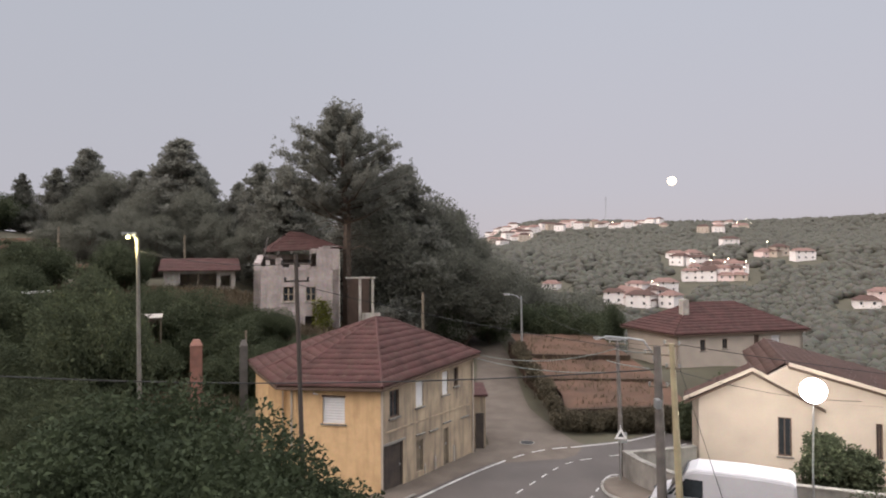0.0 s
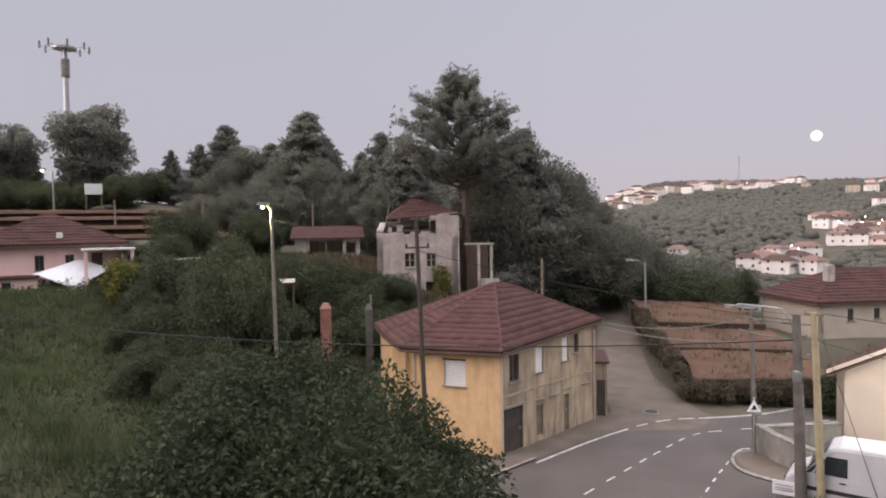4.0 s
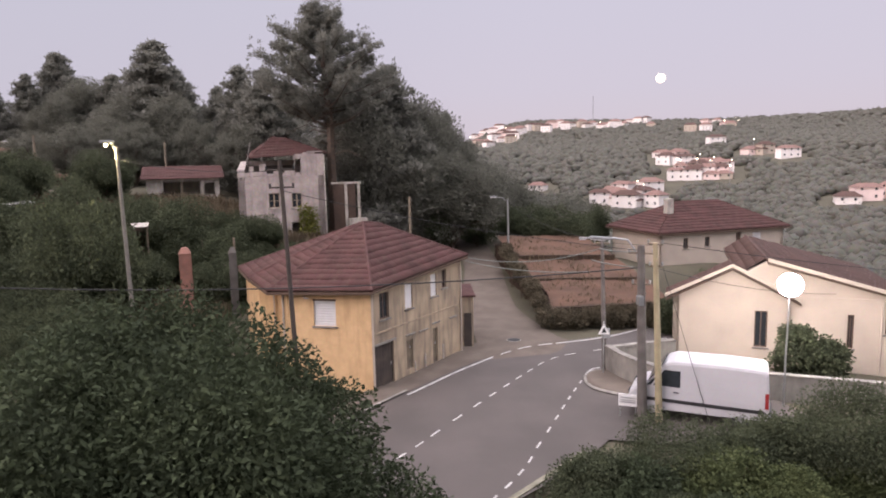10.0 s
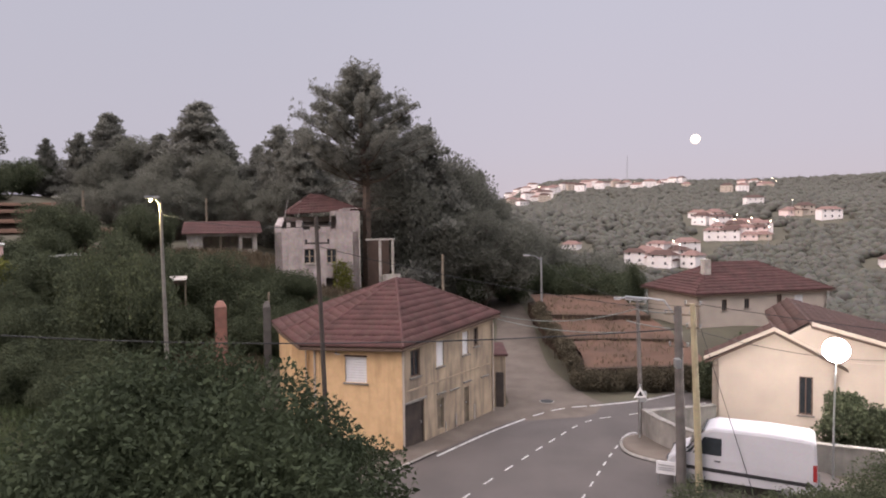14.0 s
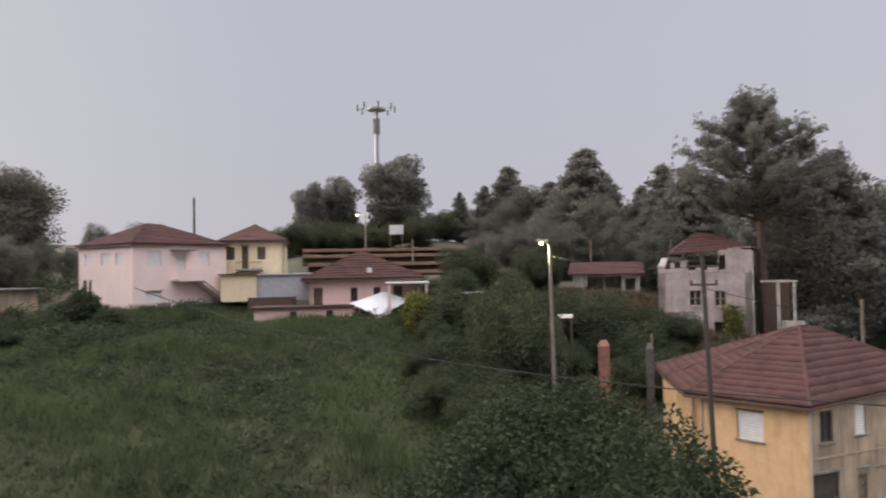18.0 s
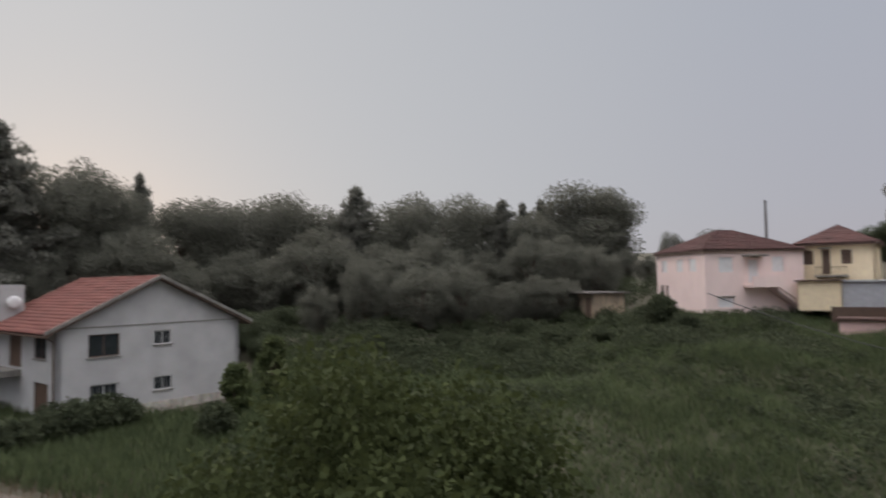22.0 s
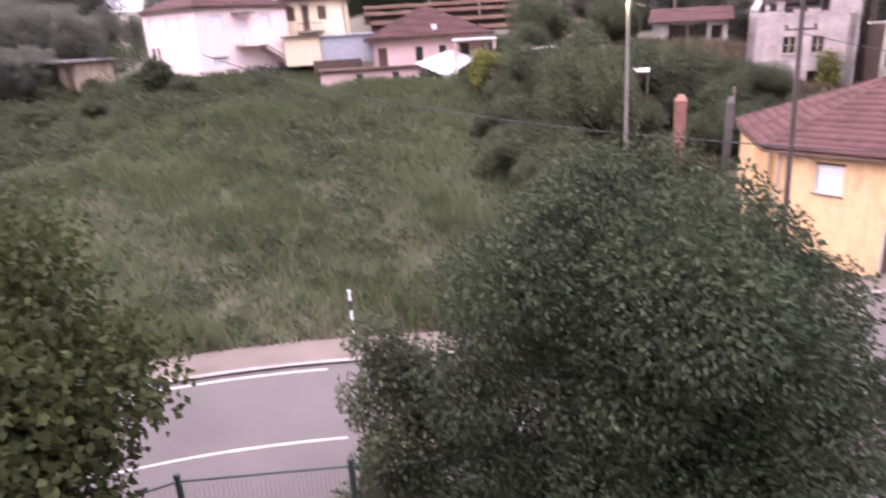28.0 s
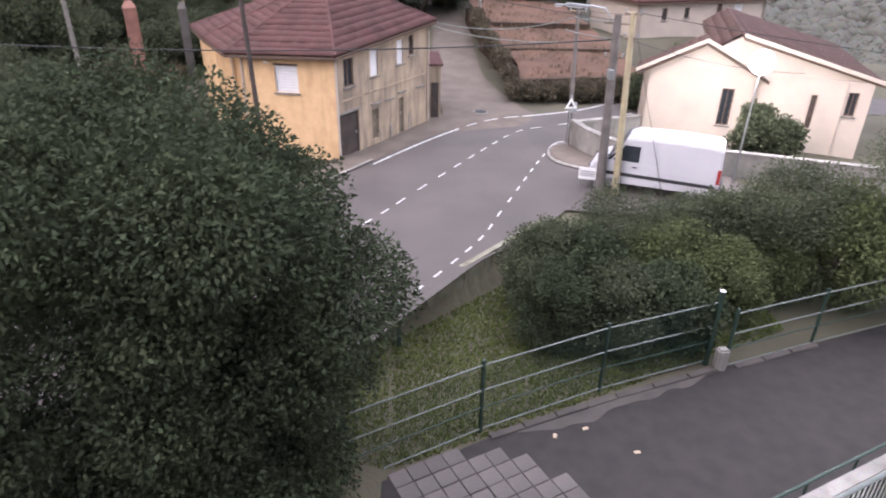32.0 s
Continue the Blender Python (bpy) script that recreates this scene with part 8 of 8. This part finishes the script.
WOOD_WEST = [
    (oak, 10.8, 82, -2.4, 1.0), (oak_b, 13.4, 90, -3.4, 1.0), (stone_pine, -42.2, 92, 8.1, 0.85), (stone_pine, -44.8, 90, 7.5, 0.75), (oak_b, -36.4, 92, 4.2, 0.6), (oak, -61.4, 92, 3.8, 0.6), (oak_b, -66.3, 88, 7.2, 0.62), (oak, -67.6, 84, 8.0, 0.9),
    (pine, -72.0, 84, 6.9, 0.7), (pine, -73.6, 86, 6.7, 0.6), (oak_b, -72.6, 80, 5.6, 0.9), (pine, -75.4, 82, 7.0, 0.8), (oak_b, -77.6, 84, 6.6, 0.9), (oak, -80.4, 82, 7.4, 0.9), (oak_b, -83.2, 82, 7.3, 0.9), (oak, -85.8, 84, 5.5, 0.9), (pine, -88.2, 82, 8.3, 0.8), (oak_b, -91.0, 84, 6.2, 0.9), (oak, -94.4, 84, 7.4, 0.9),
    (oak_b, -97.4, 82, 6.6, 0.9), (oak, -99.8, 82, 7.2, 0.8), (oak_b, -102.4, 80, 6.6, 0.9), (pine, -105.6, 78, 8.9, 0.5), (oak, -107.6, 74, 8.0, 0.8),
]
WOOD_HILL = [
    (oak_b, -109.6, 74, 9.2, 0.7), (oak, -112.0, 72, 9.2, 0.8), (pine, -115.2, 70, 12.0, 1.0), (pine, -117.8, 72, 12.2, 1.1), (oak, -119.6, 68, 10.4, 0.7),
    (gum, -125.2, 76, 12.2, 0.9), (gum, -127.4, 72, 12.1, 1.0), (gum, -130.0, 74, 12.6, 1.3), (gum, -133.0, 74, 12.6, 1.4), (oak, -122.0, 66, 7.0, 0.9), (oak_b, -127.0, 70, 7.0, 1.0), (oak, -131.0, 72, 8.4, 1.0), (oak_b, -136, 72, 9, 1.0), (oak, -126.5, 56, 3.2, 0.8), (oak_b, -121.2, 56, 3.4, 0.8), (gum, -123.4, 68, 12.0, 0.7),
]
for src, az, D, el, wide in WOOD + WOOD_WEST + WOOD_HILL:
    copy_at(src, az, D, el, {pine: 17.0, stone_pine: 14.0, oak: 13.0, oak_b: 13.0, gum: 19.0}[src], float(g.uniform(0, 360)), wide)
under = tree("oak_tree", broad_mesh(13, 6.0, 57, 26000, 0.03, 0.17, "leaf_hazed", 170, 0.9, 1.4, 0.0, 0.25, 0.55), *spot(-84, 66), "dark undergrowth tree inside the wood", group="woodland trees")
under.scale = (1, 1, (EYE[2] + 66 * math.tan(radians(3.0)) - gz(*spot(-84, 66))) / 13.0)
# lower growth that fills the wood below the skyline
for az0, az1, D, el, n in ((-30.5, -12, 66, 2.6, 8), (-12, 4, 60, 1.0, 8), (-136, -66, 68, 3.4, 26), (-130, -68, 58, 1.2, 20), (-72, -56, 76, 2.6, 6)):
    for k in range(n):
        az = az0 + (az1 - az0) * (k + 0.5 + g.uniform(-0.3, 0.3)) / n
        if -119 < az < -93 and D < 60:
            continue
        copy_at(under, az, D + g.uniform(-4, 4), el + g.uniform(-1.5, 1.5), 13.0, float(g.uniform(0, 360)), float(g.uniform(0.75, 1.2)))
# shrubs and small trees about the field, the ruin and the lane
x, y = spot(-27.5, 36)
shrub = tree("shrub", broad_mesh(3.6, 2.2, 51, 30000, 0.02, 0.075, "leaf_bush", 46), x, y, "dense dark green wild shrub", group="wild shrubs")
SHRUBS = [(-26.9, 36, 6.8), (-28.9, 39, 5.0), (-33.5, 44, 3.0), (-26.4, 44, 6.5), (-31.0, 46, 4.2), (-31, 58, 3.2), (-46.5, 78, 4.0), (-37, 84, 3.0), (-34, 82, 3.5), (-41, 86, 3.5), (-44, 86, 3.5), (-33.0, 47, 2.4), (-35.5, 78, 3.6), (-38.5, 79, 3.2), (-40.5, 78, 3.4), (-43, 80, 3.6), (-45.5, 79, 3.4), (-36.5, 88, 4.4), (-39.5, 90, 4.4), (-42.5, 90, 4.4), (-33, 86, 4.4), (-27.5, 29.5, 2.4), (-25.5, 30.0, 2.0), (-30.5, 32, 2.6), (-32.5, 36, 2.8), (-31.5, 40, 3.4), (-34.5, 40, 2.6), (-16, 50, 2.2), (-18.5, 48, 2.0), (-21.5, 44, 2.2), (-12, 42, 1.8), (-14.8, 39.5, 1.8), (-23, 51, 2.6), (-25, 57, 4), (-13.8, 45.5, 1.6), (-10.5, 45, 2.0), (-8.5, 44.5, 2.2), (-97, 58, 3.6), (-94, 60, 3.4), (-91, 58, 3.2), (-88.5, 60, 3.2), (-85.5, 58, 3.4), (-82.5, 57, 3.0), (-78, 57, 3.0), (-73.5, 56, 2.8), (-63.5, 54, 2.2), (-67, 56, 2.4), (-69.5, 57, 2.6), (-64, 50, 1.8),  (-24.4, 41, 3.4), (-18.2, 44, 3.6), (-16.6, 40, 3.0), (-28.0, 33, 3.4), (-30, 30, 3.0), (-34, 34, 2.4), (-28, 26, 2.2), (-21.5, 47, 4.2), (-13.5, 44, 2.2), (-29, 34, 3.0),
          (-14, 47, 2.6), (-5, 46, 3.2), (-3, 56, 5.0), (1, 58, 5.0), (5, 60, 4.0), (9, 62, 4.0), (12, 60, 4.5), (15, 66, 5.0), (-67, 50, 2.0), (-71, 52, 2.6), (-75, 50, 2.4), (-80, 52, 3.0), (-86, 50, 2.6), (-62, 49, 1.6), (-33, 52, 3.4), (-31, 56, 4.0), (-119, 46, 4.0), (-122, 50, 5.5), (-125, 52, 5.5), (-128, 54, 5), (-120.5, 40, 3.0), (-96, 52, 4), (-99, 55, 5)]
for az, D, h in SHRUBS:
    x, y = spot(az, D)
    c = copy_thing(shrub, pose(x, y, gz(x, y), 0, 0, float(g.uniform(0, 360))))
    s = (h * float(g.uniform(0.35, 0.75)) if az < -60 else h) / 3.6
    wide = 1.25 if az < -60 else 0.62 if h > 4.5 else 1.0  # spreading at the wood's edge, upright where tall
    c.scale = (s * wide * float(g.uniform(0.9, 1.3)), s * wide * float(g.uniform(0.9, 1.3)), s)

# trees close to the camera
def near_tree(name, x, y, z, clumps, count, leaf, mat, stretch, trunk_paths, seed, label, droop=0.3, shell=0.35):
    t = thing(name, pose(x, y, z), label, "tree")
    v, f = leaf_cloud([c[:3] for c in clumps], [c[3] for c in clumps], count, leaf, stretch, droop, seed, shell)
    part("trunk", limbs(trunk_paths, 9), M["bark"], t)
    part("crown", array_mesh("crown", v, f, M[mat]), None, t)
    return t


def crown_clumps(centre, reach, n, size, seed, full=0.0):
    g = np.random.default_rng(seed)
    out = []
    while len(out) < n:
        d = g.normal(size=3)
        d /= np.linalg.norm(d)
        if full and d[2] < 0:  # a crown that stays wide down to the ground
            d[:2] *= (1 - full + full / max(np.hypot(d[0], d[1]), 0.2)) * (1 - 0.22 * abs(d[2]))
        c = np.array(centre) + d * np.array(reach) * (0.55 + 0.40 * g.random())
        out.append((*c, size * (0.6 + 0.7 * g.random())))
    return out


def domed_clumps(n, seed, levels, west, east, deep):
    """Clumps over and through a crown that reaches west and east by the given lengths at each level."""
    g = np.random.default_rng(seed)
    out = []
    for k in range(n):
        z = levels[0] + (levels[-1] - levels[0]) * (k + g.random()) / n
        w, e = float(np.interp(z, levels, west)), float(np.interp(z, levels, east))
        a = g.uniform(0, 2 * math.pi)
        r = 0.45 + 0.5 * math.sqrt(g.random())
        size = 0.5 + 0.42 * g.random()
        half = max(0.3, (e - w) / 2 - 0.8 * size)
        out.append(((e + w) / 2 + math.cos(a) * r * half, math.sin(a) * r * min(deep, half + 0.4), z - 0.5 * size, size))
    return out


cl = domed_clumps(125, 61, [0.3, 1.8, 2.6, 3.8, 5.0, 5.6, 6.2, 6.8, 7.4, 7.8, 8.15, 8.4], [-3.0, -4.0, -4.3, -4.5, -4.5, -4.3, -4.1, -3.8, -3.5, -3.1, -2.6, -2.0], [2.5, 2.9, 3.5, 3.95, 4.1, 3.75, 3.4, 3.0, 2.5, 2.0, 1.6, 1.2], 2.9)
cl += [(1.5 * math.sin(k * 2.4), 1.3 * math.cos(k * 2.4), 1.2 + 0.34 * k, 1.1) for k in range(18)]
lt_ = near_tree("laurel_tree", -3.56, 9.77, -0.6, cl, 210000, 0.052, "leaf_near", 2.2, [([(2.2, 0.1, -0.5), (1.9, 0, 1.6), (0.8, 0.1, 4.2), (0.3, 0, 7)], [0.2, 0.16, 0.1, 0.04]), ([(2.0, 0, 0.8), (-1.2, 0.4, 3.2), (-2.0, 0.3, 5.5)], [0.13, 0.08, 0.03]), ([(1.9, 0, 1.4), (2.3, -0.4, 3.2), (2.5, -0.5, 5)], [0.11, 0.07, 0.03])], 62, "dense dark green evergreen tree beside the fence", shell=0.62)
lt_.rotation_euler = (0, 0, radians(20))
cl = [(0.85 * (1 - k / 60) * math.sin(k * 2.4) + 0.25 * math.sin(k * 5.3), 0.85 * (1 - k / 60) * math.cos(k * 2.4) + 0.25 * math.cos(k * 4.1), 0.5 + 0.105 * k + 0.3 * math.sin(k * 3.7), 0.34 + 0.14 * math.sin(k * 1.9)) for k in range(42)]
near_tree("young_tree", -7.4, 7.25, 0.0, cl, 18000, 0.055, "leaf_bush", 2.2, [([(0, 0, -0.3), (0.05, 0, 2), (0, 0.05, 4.4)], [0.06, 0.04, 0.015])], 64, "slender young tree with drooping leaves", 0.7)
cl = crown_clumps((0, 0.3, 5.0), (3.5, 3.5, 3.2), 80, 0.85, 65)
near_tree("fig_tree", -10.6, 0.2, 0.6, cl, 50000, 0.10, "leaf_fig", 1.5, [([(0, 0, -0.3), (0.1, 0.1, 2.2), (0.2, 0, 5)], [0.2, 0.15, 0.06]), ([(0, 0, 1.4), (1.3, 0.6, 3.6), (2.0, 0.8, 5.5)], [0.12, 0.08, 0.03]), ([(0, 0, 1.6), (-1.2, -0.8, 3.8), (-1.9, -1.2, 5.8)], [0.12, 0.08, 0.03])], 66, "fig tree with large yellow-green leaves", 0.5)
